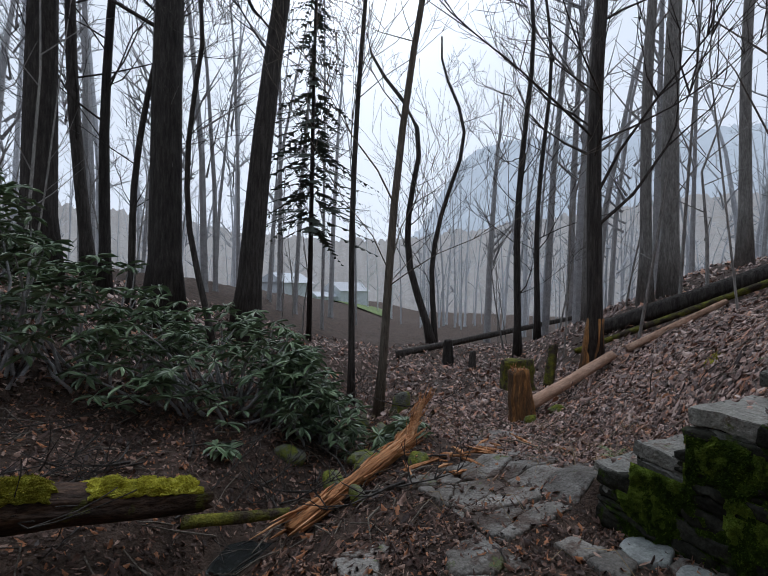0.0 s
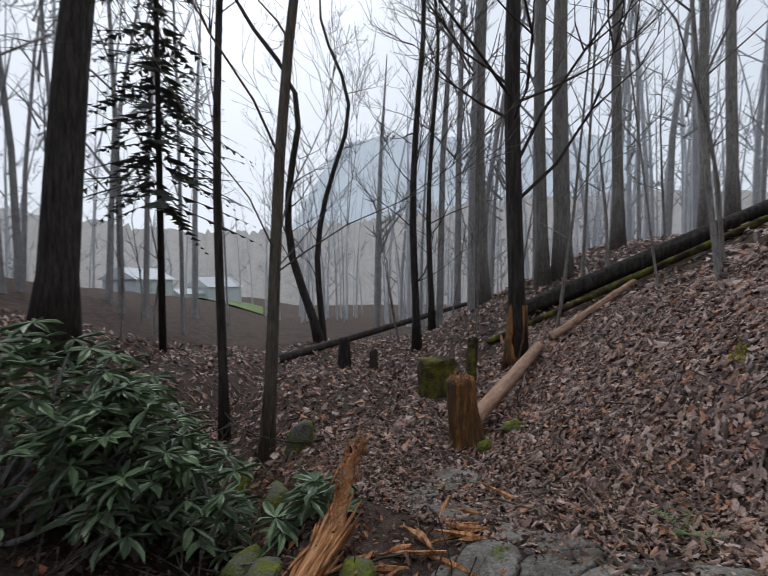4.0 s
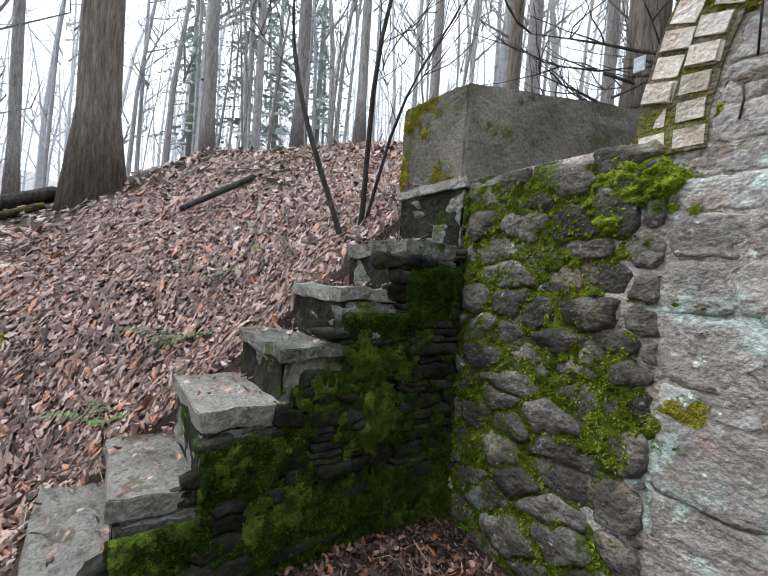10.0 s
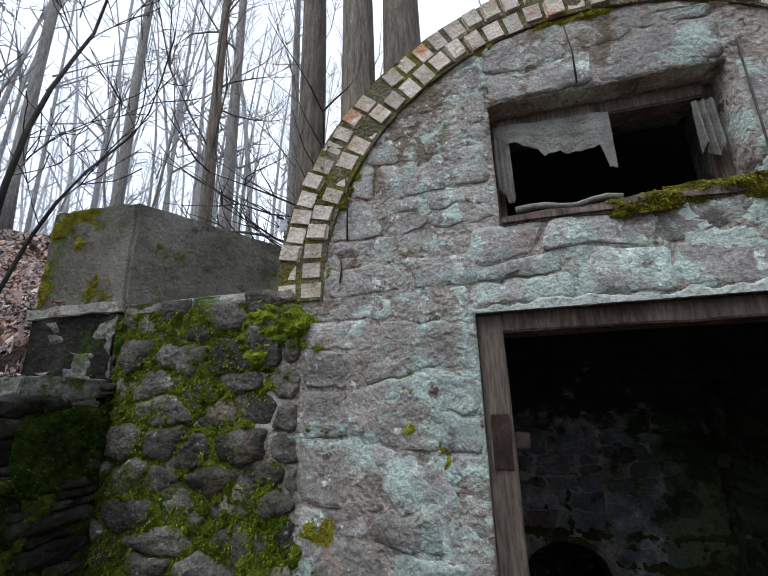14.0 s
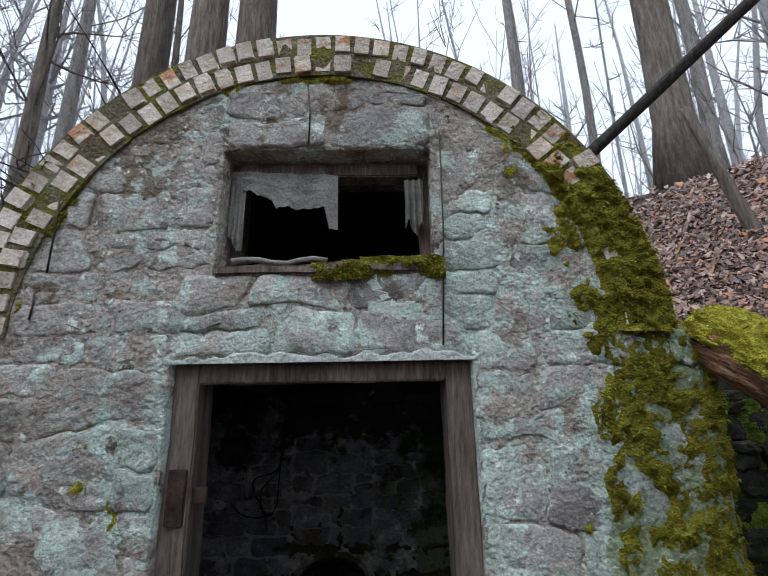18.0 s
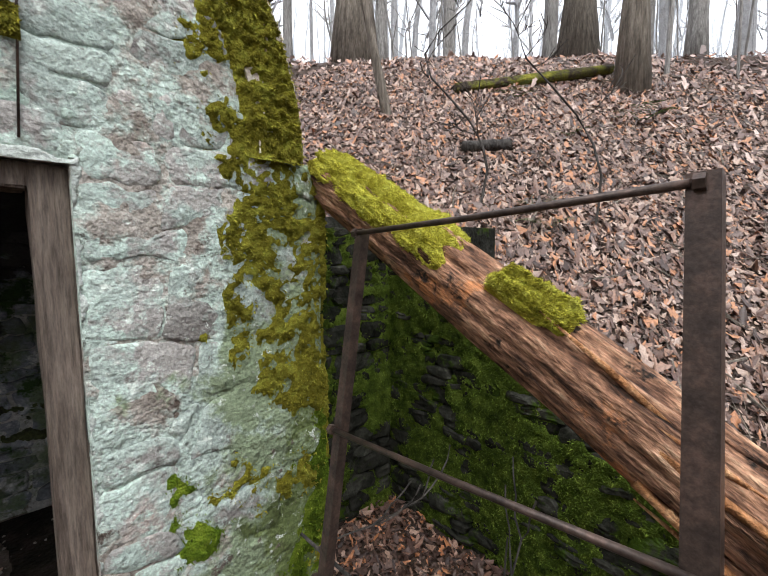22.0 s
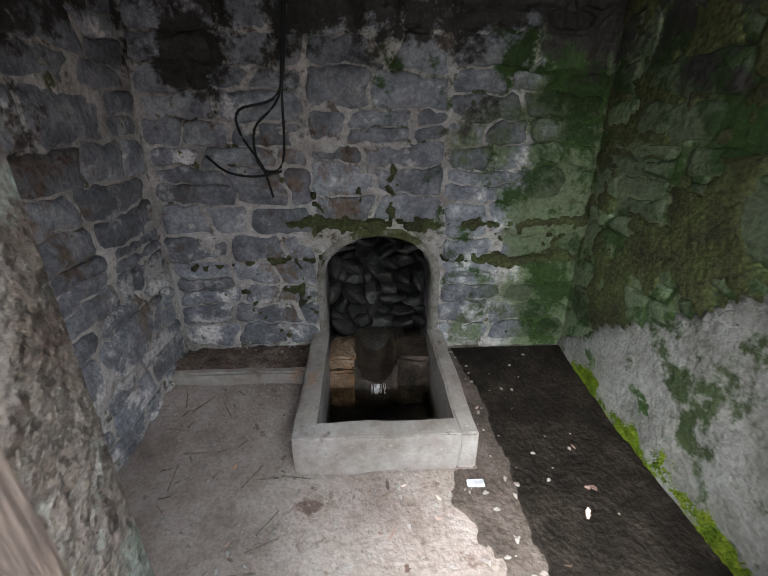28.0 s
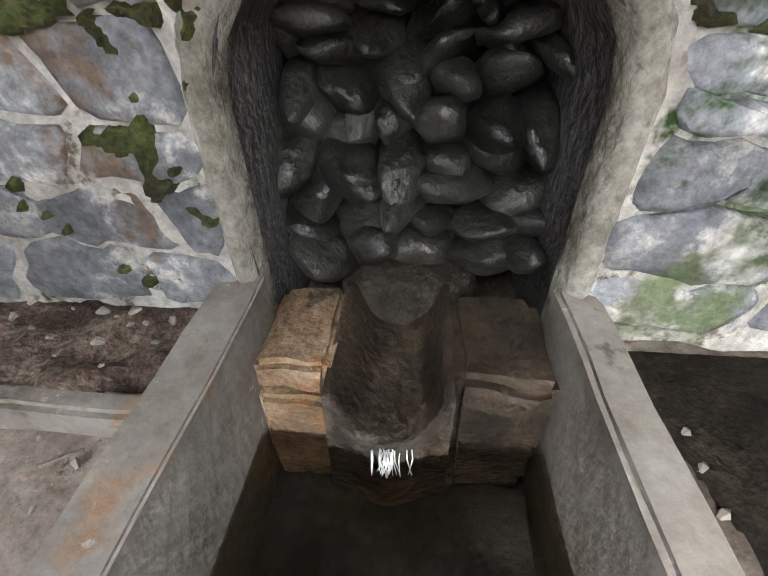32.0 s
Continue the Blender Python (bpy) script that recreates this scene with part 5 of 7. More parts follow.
tree("bare_tree", "thick ridged trunk behind the brick arch", -2.46, 2.65, 0.190, 16, BARK, limbs=8, first=0.4)
tree("bare_tree", "branching bare tree behind the concrete block", -5.60, 4.60, 0.130, 13, BARK, limbs=26, first=0.15, bend=0.7)
tree("bare_tree", "branching bare tree behind the concrete block", -4.60, 6.80, 0.120, 13, BARK, limbs=26, first=0.15, bend=0.7)
tree("bare_tree", "mossy-footed tree on the bank beside the house", 4.78, 3.90, 0.300, 17, BARK, limbs=9, first=0.35)
tree("bare_tree", "slim tree on the bank with a mossy foot", 6.10, 0.22, 0.150, 15, BARK, limbs=10, first=0.35)
tree("bare_tree", "tree along the top of the bank", 7.90, 1.60, 0.280, 17, BARK, limbs=9, first=0.35)
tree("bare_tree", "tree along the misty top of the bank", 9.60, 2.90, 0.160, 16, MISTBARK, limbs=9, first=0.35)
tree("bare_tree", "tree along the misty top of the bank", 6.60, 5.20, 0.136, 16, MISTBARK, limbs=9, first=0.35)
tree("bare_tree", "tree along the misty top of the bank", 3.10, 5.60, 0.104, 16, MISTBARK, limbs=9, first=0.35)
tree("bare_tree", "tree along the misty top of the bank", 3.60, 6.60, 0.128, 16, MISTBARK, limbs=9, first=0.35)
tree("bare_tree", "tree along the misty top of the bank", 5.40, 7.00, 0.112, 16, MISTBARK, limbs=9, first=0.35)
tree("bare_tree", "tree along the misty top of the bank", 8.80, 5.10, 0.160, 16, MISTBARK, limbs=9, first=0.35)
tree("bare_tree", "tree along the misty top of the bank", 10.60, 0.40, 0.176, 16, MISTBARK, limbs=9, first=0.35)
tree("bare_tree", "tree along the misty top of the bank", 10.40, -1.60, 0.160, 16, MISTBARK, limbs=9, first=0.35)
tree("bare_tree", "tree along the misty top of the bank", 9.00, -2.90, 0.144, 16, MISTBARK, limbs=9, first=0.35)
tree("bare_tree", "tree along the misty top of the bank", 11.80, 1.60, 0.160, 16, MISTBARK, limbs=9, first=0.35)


# ---- more trees: the misty woods farther off ----
def woods(name, label, rng, spots, mat, low=0.25, single=False):
    """Far trees: one mesh where nobody could count them, or, with single, a thing each."""
    out = []
    for x, y in spots:
        if single:
            out = []
        z, h, r = land(x, y), rng.uniform(11, 18), rng.uniform(0.045, 0.15)
        lx, ly = rng.uniform(-2, 2), rng.uniform(-2, 2)
        pts = [Vector((x + lx * t * t, y + ly * t * t, z - 0.3 + h * t)) for t in (0, 0.03, 0.3, 0.6, 1)]
        out.append(tube(pts, [r * 1.5, r, r * 0.8, r * 0.55, 0.02], 6, caps=False))
        for k in range(12):
            t = rng.uniform(low, 0.97)
            p, a = pts[0].lerp(pts[4], t), rng.uniform(0, 6.28)
            d = Vector((math.cos(a), math.sin(a), rng.uniform(0.3, 1.2))).normalized()
            n = h * rng.uniform(0.08, 0.2) * (1.25 - t)
            q = p + d * n * 0.5 + Vector((0, 0, 0.1 * n))
            e = q + (d + Vector((rng.uniform(-0.5, 0.5), rng.uniform(-0.5, 0.5), 0.3))) * n * 0.5
            w = r * (1 - t) * 0.5 + 0.012
            out.append(tube([p, q, e], [w, w * 0.6, 0.006], 3, caps=False))
            for s in range(4):
                f = q + Vector((rng.uniform(-1, 1), rng.uniform(-1, 1), rng.uniform(0, 1))) * n * 0.4
                out.append(tube([q if s else p.lerp(q, 0.6), f], [w * 0.45, 0.005], 3, caps=False))
        if single:
            t_ = thing(name, label, "tree", "woodland trees", at=(x, y, z))
            for n_, piece in (("trunk", out[0]), ("crown", merge(*out[1:]))):
                part(n_, piece, mat, t_).matrix_parent_inverse = Matrix.Translation((-x, -y, -z))
    if not single:
        ob = part(name, merge(*out), mat)
        return tagged(ob, label, "woods", kind="stuff")


def clear(x, y):
    """Keeps the view down the valley and the places of the near trees free."""
    along, across = -0.5 * x - 0.87 * y, -0.87 * x + 0.5 * y
    return not (along > 0 and -3.2 < across < 2.0 and along < 30)


rng = random.Random(8)
near_spots, far_spots = [], []
while len(near_spots) < 165:
    a, d = rng.uniform(0, 2 * math.pi), rng.uniform(12.5, 21)
    x, y = d * math.cos(a), d * math.sin(a)
    if clear(x, y):
        near_spots.append((x, y))
while len(far_spots) < 820:
    a, d = rng.uniform(0, 2 * math.pi), 20 + 42 * rng.random() ** 0.8
    x, y = d * math.cos(a), d * math.sin(a)
    if (clear(x, y) or d > 34) and not (d < 56 and 4.3 < a < 4.58):
        far_spots.append((x, y))
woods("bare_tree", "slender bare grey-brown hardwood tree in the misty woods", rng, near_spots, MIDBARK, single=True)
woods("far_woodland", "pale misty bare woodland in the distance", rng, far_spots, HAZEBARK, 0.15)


# thin saplings on the slopes, each a thing of its own
krng, stems_made = random.Random(21), 0
while stems_made < 170:
    a, d = krng.uniform(0, 2 * math.pi), krng.uniform(6.5, 17)
    x, y = d * math.cos(a), d * math.sin(a)
    if not clear(x, y) or (d < 9 and y > 1.5 and x < -1):
        continue
    stems_made += 1
    h, r0 = krng.uniform(3, 8), krng.uniform(0.014, 0.034)
    p0 = Vector((0, 0, -0.1))
    p1 = p0 + Vector((krng.uniform(-0.4, 0.4), krng.uniform(-0.4, 0.4), h * 0.5))
    p2 = p1 + Vector((krng.uniform(-0.8, 0.8), krng.uniform(-0.8, 0.8), h * 0.5))
    young = thing("sapling", "thin bare sapling standing on the wooded slope", "sapling", "slope saplings", at=(x, y, land(x, y)))
    part("stem", tube([p0, p0.lerp(p1, 0.5) + Vector((krng.uniform(-0.06, 0.06), krng.uniform(-0.06, 0.06), 0)), p1, p2], [r0, r0 * 0.85, r0 * 0.6, 0.004], 5, caps=False), MISTBARK, young, smooth=True)
    twigs = []
    for k in range(9):
        q0 = p1.lerp(p2, krng.random()) if k > 2 else p0.lerp(p1, krng.uniform(0.4, 1))
        q1 = q0 + Vector((krng.uniform(-0.5, 0.5), krng.uniform(-0.5, 0.5), krng.uniform(0.2, 0.7))) * h * 0.2
        q2 = q1 + Vector((krng.uniform(-0.5, 0.5), krng.uniform(-0.5, 0.5), krng.uniform(0.1, 0.7))) * h * 0.15
        twigs.append(tube([q0, q1, q2], [r0 * 0.4, r0 * 0.28, 0.003], 3, caps=False))
    part("crown", merge(*twigs), MISTBARK, young, "bare twigs")


def conifer(x, y, h, r, mat, label, drop=0.25, rows=34, gap=0.15):
    rng = random.Random(int(abs(x * 31 + y * 17)))
    t = thing("conifer", label, "tree", "conifers", at=(x, y, land(x, y)))
    part("trunk", tube([(0, 0, -0.2), (0.02, 0, h * 0.5), (0, 0.03, h)], [r, r * 0.6, 0.01], 8), mat if mat is CONIFER else DARKBARK, t, smooth=True)
    v, f = [], []
    for k in range(rows):
        s = gap + (1 - gap) * k / rows
        for b in range(6):
            a, n = rng.uniform(0, 6.28), h * 0.16 * (1.05 - s) * rng.uniform(0.5, 1.2)
            d = Vector((math.cos(a), math.sin(a), -drop * rng.uniform(0.4, 1.6)))
            p, side = Vector((0, 0, h * s)), Vector((-math.sin(a), math.cos(a), 0))
            for j in range(9):
                c = p + d * n * (j + 1) / 9
                for sgn in (-1, 1):
                    if rng.random() < 0.25:
                        continue
                    w = n * 0.17 * (1.1 - j / 9) * rng.uniform(0.5, 1.2)
                    e = c + side * sgn * w + d * w * 0.6 + Vector((0, 0, -0.25 * w))
                    o = len(v)
                    q = d * 0.018 * h * 0.1
                    v += [c - q, e, c + q * 2 + Vector((0, 0, -0.3 * w))]
                    f.append((o, o + 1, o + 2))
            o = len(v)
            v += [p, p + d * n, p + d * n * 0.5 + Vector((0, 0, 0.015 * n))]
            f.append((o, o + 1, o + 2))
    part("crown", (v, f), CONIFER if mat is CONIFER else SPRUCE, t, "drooping sparse needle branches")
    return t


conifer(-2.75, -10.7, 14, 0.075, SPRUCE, "thin half-bare spruce with drooping branches", 0.35, 46, 0.22)
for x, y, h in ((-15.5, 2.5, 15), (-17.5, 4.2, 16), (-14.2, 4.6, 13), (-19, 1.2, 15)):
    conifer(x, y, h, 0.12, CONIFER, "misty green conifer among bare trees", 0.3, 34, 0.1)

# ---- far valley: meadow, barn, hills ----
mv, mf = [], []
for i in range(13):
    for j in range(7):
        a, d = radians(257.5 - 1.05 * i), 43 + 5 * j
        x, y = d * math.cos(a), d * math.sin(a)
        mv.append((x, y, land(x, y) + 0.12))
for i in range(12):
    for j in range(6):
        mf.append((i * 7 + j, (i + 1) * 7 + j, (i + 1) * 7 + j + 1, i * 7 + j + 1))
tagged(part("meadow", (mv, mf), FIELD), "pale green winter meadow across the valley", "grass", kind="structure")


def gable(name, label, cx, cy, w, d, h, turn, wall, roof_mat):
    t = thing(name, label, "building", at=(cx, cy, land(cx, cy)))
    t.rotation_euler = (0, 0, radians(turn))
    part("wall", box(-w / 2, w / 2, -d / 2, d / 2, -0.5, h), wall, t)
    v = [(-w / 2 - 0.3, -d / 2 - 0.3, h), (w / 2 + 0.3, -d / 2 - 0.3, h), (w / 2 + 0.3, d / 2 + 0.3, h), (-w / 2 - 0.3, d / 2 + 0.3, h), (-w / 2 - 0.3, 0, h + d * 0.3), (w / 2 + 0.3, 0, h + d * 0.3)]
    part("roof", (v, [(0, 1, 5, 4), (2, 3, 4, 5), (0, 4, 3), (1, 2, 5), (0, 3, 2, 1)]), roof_mat, t)
    for k in (-0.28, 0.05, 0.3):
        part("window", box(w * k, w * k + 0.8, -d / 2 - 0.04, -d / 2, h * 0.4, h * 0.75), WIRE, t, "dark window")
    return t


gable("barn", "pale metal-sided barn beyond the trees", -9.6, -49.2, 4.6, 4, 2.2, 35, BARN, BARN)
gable("farmhouse", "small white house across the meadow", -23, -66, 6, 5, 2.6, 20, BARN, HAZEBARK)
gable("shed", "low white shed across the meadow", -18.5, -64, 4, 2.5, 1.4, 20, BARN, BARN)


def ridge(name, label, a0, a1, d, low, shape, mat):
    v, f = [], []
    n, m = 360, 8
    for i in range(n + 1):
        a = radians(a0 + (a1 - a0) * i / n)
        top = shape(i / n)
        for j in range(m + 1):
            s = j / m
            r = d + 160 * s
            z = low + (top - low) * (s ** 0.8) + 3.0 * s * noise.noise(Vector((i * 0.12, j * 0.9, d))) + 2 * noise.noise(Vector((i * 0.6, j, d)))
            z += s * s * (2.5 * noise.noise(Vector((i * 7.3, 0, d))) + 3.5 * noise.noise(Vector((i * 1.3, 2, d))))
            v.append((r * math.cos(a), r * math.sin(a), z))
    for i in range(n):
        for j in range(m):
            f.append((i * (m + 1) + j, (i + 1) * (m + 1) + j, (i + 1) * (m + 1) + j + 1, i * (m + 1) + j + 1))
    return tagged(part(name, (v, f), mat, smooth=True), label, "hill", kind="structure")


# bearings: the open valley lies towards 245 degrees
# Both ridges use glowing materials that stand in for fog.
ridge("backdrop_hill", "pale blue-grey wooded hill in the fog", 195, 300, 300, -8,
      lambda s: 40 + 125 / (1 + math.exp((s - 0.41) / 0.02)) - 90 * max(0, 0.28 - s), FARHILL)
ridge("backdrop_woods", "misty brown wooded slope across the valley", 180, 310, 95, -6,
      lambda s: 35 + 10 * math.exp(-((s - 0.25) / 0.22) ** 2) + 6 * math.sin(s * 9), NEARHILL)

# ---- stumps and logs on the slope and in the brook ----
def trunk_piece(name, label, a, b, r0, r1, mat, category="log", seed=0, sides=18, rings=16, parts=()):
    a, b = Vector(a), Vector(b)
    t = thing(name, label, category, at=tuple((a + b) / 2))
    inv = Matrix.Translation(-(a + b) / 2)
    d = (b - a)
    v, f = grooved(a, b, r0, r1, rings, sides, seed)
    part("wood", (v, f), mat, t, smooth=True).matrix_parent_inverse = inv
    for n, data, m in parts:
        part(n, data, m, t).matrix_parent_inverse = inv
    return t


def on(x, y, dz=0.0):
    return (x, y, land(x, y) + dz)


def splinters(c, r, n, h, seed):
    rng = random.Random(seed)
    out = []
    for _ in range(n):
        a, q = rng.uniform(0, 6.28), r * math.sqrt(rng.random())
        p = Vector(c) + Vector((q * math.cos(a), q * math.sin(a), -0.03))
        out.append(tube([p, p + Vector((rng.uniform(-0.03, 0.03), rng.uniform(-0.03, 0.03), h * rng.uniform(0.3, 1.2)))], [r * 0.22, 0.004], 4))
    return merge(*out)


trunk_piece("arched_stick", "dark crooked stick arching over the leaves", (-5.05, -0.19, land(-5.05, -0.19) + 0.05), (-4.11, -1.0, land(-4.11, -1.0) + 0.25), 0.032, 0.02, DARKBARK, "stick", 41, 10, 12)
part("stripped_wood", tube([(0.0, 0.0, -0.1), (0.01, 0.0, 0.12), (0.01, 0.01, 0.45), (0.0, 0.01, 0.8)], [0.205, 0.162, 0.138, 0.119], 14, 0.35, 3), RAWBARK, stripped_tree, "stripped orange wood at the foot", smooth=True)
sx, sy = -3.62, -3.8
trunk_piece("broken_stump", "snapped stump with raw orange wood on its broken side", on(sx, sy, -0.15), on(sx + 0.05, sy - 0.04, 0.62), 0.17, 0.12, RAWBARK, "stump", 1,
            parts=[("splinter", splinters(on(sx + 0.05, sy - 0.04, 0.62), 0.1, 14, 0.12, 1), RAWWOOD)])
trunk_piece("peeled_log", "peeled pinkish log resting on the leafy slope", on(-3.75, -3.86, 0.16), on(-5.72, -4.2, 0.16), 0.075, 0.066, PEELED, seed=2)
trunk_piece("split_log", "thin split log lying up the slope", on(-6.05, -4.2, 0.10), on(-7.5, -3.6, 0.12), 0.06, 0.04, PEELED, seed=3)
trunk_piece("dark_log", "long dark fallen trunk lying across the slope", on(-7.3, -5.6, 0.1), on(-8.9, -2.1, 0.14), 0.15, 0.11, DARKBARK, seed=4, rings=30)
trunk_piece("mossy_thin_log", "thin mossy log beside the dark fallen trunk", on(-6.6, -5.6, 0.06), on(-8.2, -2.2, 0.08), 0.05, 0.05, MOSSYWOOD, seed=5)
trunk_piece("mossy_stump", "rounded stump covered with dark green moss", on(-4.75, -5.1, -0.2), on(-4.75, -5.15, 0.5), 0.3, 0.24, MOSSYWOOD, "stump", 6)
trunk_piece("lichen_log", "short upright mossy log", on(-5.3, -5.0, 0.0), on(-5.5, -5.1, 0.62), 0.085, 0.07, MOSSYWOOD, "log", 7)
trunk_piece("dark_stump", "dark rotten stump in the valley", on(-5.6, -8.4, -0.1), on(-5.62, -8.4, 0.6), 0.16, 0.1, DARKBARK, "stump", 8)
trunk_piece("dark_stump", "small dark rotten stump in the valley", on(-5.8, -7.7, -0.1), on(-5.82, -7.7, 0.4), 0.1, 0.07, DARKBARK, "stump", 9)
trunk_piece("valley_log", "long thin log lying across the valley floor", on(-5.2, -10.4, 0.12), on(-12.5, -10.0, 0.2), 0.1, 0.07, DARKBARK, seed=10)
trunk_piece("hill_log", "mossy log lying on the leafy bank", on(4.4, 1.6, 0.05), on(6.35, 0.55, 0.08), 0.07, 0.06, MOSSYWOOD, seed=11)
trunk_piece("hill_log", "long dark log along the top of the bank", on(7.0, 3.9, 0.12), on(9.0, -2.2, 0.14), 0.15, 0.12, DARKBARK, seed=12, rings=30)
trunk_piece("wood_chunk", "rotten chunk of wood on the leafy bank", on(3.45, 0.8, 0.05), on(3.75, 0.5, 0.06), 0.06, 0.05, DARKBARK, seed=13)
trunk_piece("snag", "thin broken leaning snag on the bank", on(3.5, 1.8, -0.1), (3.28, 1.98, land(3.5, 1.8) + 1.35), 0.055, 0.04, BARK, "snag", 14)
trunk_piece("snag", "thin broken stub on the bank", on(6.9, -1.32, -0.1), (7.0, -1.3, land(6.9, -1.32) + 0.9), 0.07, 0.05, BARK, "snag", 15)
trunk_piece("leaning_trunk", "dark dead trunk leaning across the trees", (1.55, 3.1, 3.4), (4.1, 1.75, 5.6), 0.075, 0.055, DARKBARK, seed=16, rings=30)
# brook side
MA, MB = Vector((1.15, -2.32, 0.6)), Vector((-0.12, -2.95, 0.14))
trunk_piece("mossy_log", "dark rotten log with golden moss on top bridging the brook", MA, MB, 0.115, 0.085, WETWOOD, seed=17, rings=60, sides=36,
            parts=[("moss", moss_on_log(0.0, 0.45, 1.0, 0.03, 21, MA, MB, 0.117, -0.03), DRYMOSS), ("moss", moss_on_log(0.5, 0.98, 0.9, 0.03, 22, MA, MB, 0.117, -0.03), LOGMOSS)])
trunk_piece("mossy_branch", "straight mossy branch lying over the brook", (0.0, -2.72, 0.12), (-0.64, -2.86, -0.03), 0.036, 0.032, MOSSYWOOD, seed=18)
def torn(a, b, r, n, seed, long=0.35, thick=None):
    """Torn fibres along a broken log and fanning out at its far end."""
    rng, out = random.Random(seed), []
    a, b = Vector(a), Vector(b)
    d = (b - a).normalized()
    u = d.orthogonal().normalized()
    w = d.cross(u)
    for k in range(n):
        t, ang = (rng.random(), rng.uniform(0, 6.28)) if k < n * 0.6 else (rng.uniform(0.85, 1.0), rng.uniform(0, 6.28))
        o = (u * math.cos(ang) + w * math.sin(ang))
        p = a.lerp(b, t) + o * r * 0.85
        e = p + d * long * rng.uniform(0.3, 1.0) * (1 if rng.random() < 0.7 else -1) + o * rng.uniform(0.0, 0.05) + Vector((0, 0, rng.uniform(0, 0.03)))
        out.append(("splinter", tube([p, p.lerp(e, 0.5) + o * 0.006, e], [min(r * 0.22, 0.013), min(r * 0.16, 0.01), 0.002], 4, 0.4, k), RAWWOOD))
    return out


for n_, data, m_ in torn(LA.lerp(LB, 0.36) + Vector((-0.02, 0, -0.02)), LB, 0.115, 110, 8, 0.5):
    log_part("fibre", data, RAWWOOD if random.Random(len(data[0]) + int(1e4 * data[0][0].x)).random() < 0.35 else ROTLOG)
trunk_piece("orange_log", "freshly broken orange log splintered along its length by the brook", (-0.6, -2.62, 0.0), (-1.75, -3.25, 0.16), 0.04, 0.06, RAWWOOD, seed=19, rings=40, sides=28,
            parts=torn((-0.6, -2.62, 0.0), (-1.75, -3.25, 0.16), 0.06, 60, 1))
trunk_piece("orange_log", "broken upturned splintered end of an orange log", (-1.75, -3.25, 0.14), (-2.0, -3.4, 0.46), 0.055, 0.02, RAWWOOD, seed=20,
            parts=torn((-1.75, -3.25, 0.14), (-2.0, -3.4, 0.46), 0.04, 30, 2, 0.2))
for i, (x, y, s) in enumerate(((-1.55, -3.85, 0.2), (-1.5, -3.5, 0.22), (-1.75, -3.05, 0.16), (-1.15, -3.4, 0.2), (-0.9, -4.0, 0.22), (-2.0, -4.3, 0.25), (-1.1, -2.75, 0.15),
                               (-3.75, -3.45, 0.16), (-3.45, -3.5, 0.13), (-2.6, -5.0, 0.3), (-2.1, -5.2, 0.24))):
    ob = new("mossy_rock", cob[i % 6].copy())
    ob.data.materials[0] = MOSSYROCK
    ob.matrix_basis = Matrix.Translation(on(x, y, 0.03)) @ pose(0, 0, 0, 10 * i, 7 * i, 40 * i) @ Matrix.Diagonal((s * 1.5, s * 1.2, s, 1))
    tagged(ob, "mossy rock beside the brook", "rock", "brook rocks")
pz = land(-0.33, -2.88) + 0.025
pv = [(-0.33 + 0.22 * math.cos(k * 0.349) * (1 + 0.25 * math.sin(k * 2.1)), -2.88 + 0.17 * math.sin(k * 0.349), pz) for k in range(18)]
tagged(part("brook_water", (pv + [(-0.33, -2.88, pz)], [(k, (k + 1) % 18, 18) for k in range(18)]), STREAM), "still shallow brook water", "water", kind="structure")

# orange splinters strewn by the broken log
rng = random.Random(12)
for k in range(26):
    x, y = -2.1 + rng.gauss(0, 0.28), -3.0 + rng.gauss(0, 0.26)
    if k > 20:
        x, y = rng.uniform(1.2, 1.7), rng.uniform(-1.3, -0.8)
    a, n = rng.uniform(0, 3.14), rng.uniform(0.06, 0.22)
    p, d = Vector(on(x, y, 0.03)), Vector((math.cos(a), math.sin(a), rng.uniform(-0.1, 0.35)))
    ob = part("wood_splinter", tube([p - d * n, p, p + d * n], [0.004, 0.018, 0.006], 5, 0.5, k), RAWWOOD)
    tagged(ob, "bright orange wood splinter among the leaves", "wood splinter", "wood splinters")

# saplings on the slope
for x, y, lean, h, r in ((-3.05, -0.1, (-0.75, -0.9), 3.4, 0.021), (-3.02, -0.06, (0.25, 0.2), 4.2, 0.019), (-3.08, -0.06, (0.4, 0.9), 3.2, 0.013), (2.9, 0.3, (0.3, 0.3), 2.0, 0.012), (3.3, -0.4, (0.1, 0.4), 2.3, 0.010)):
    tree("sapling", "thin bare sapling on the leafy slope", x, y, r, h, DARKBARK, lean, 9, 0.25, "saplings", 3, 1, 0.6)


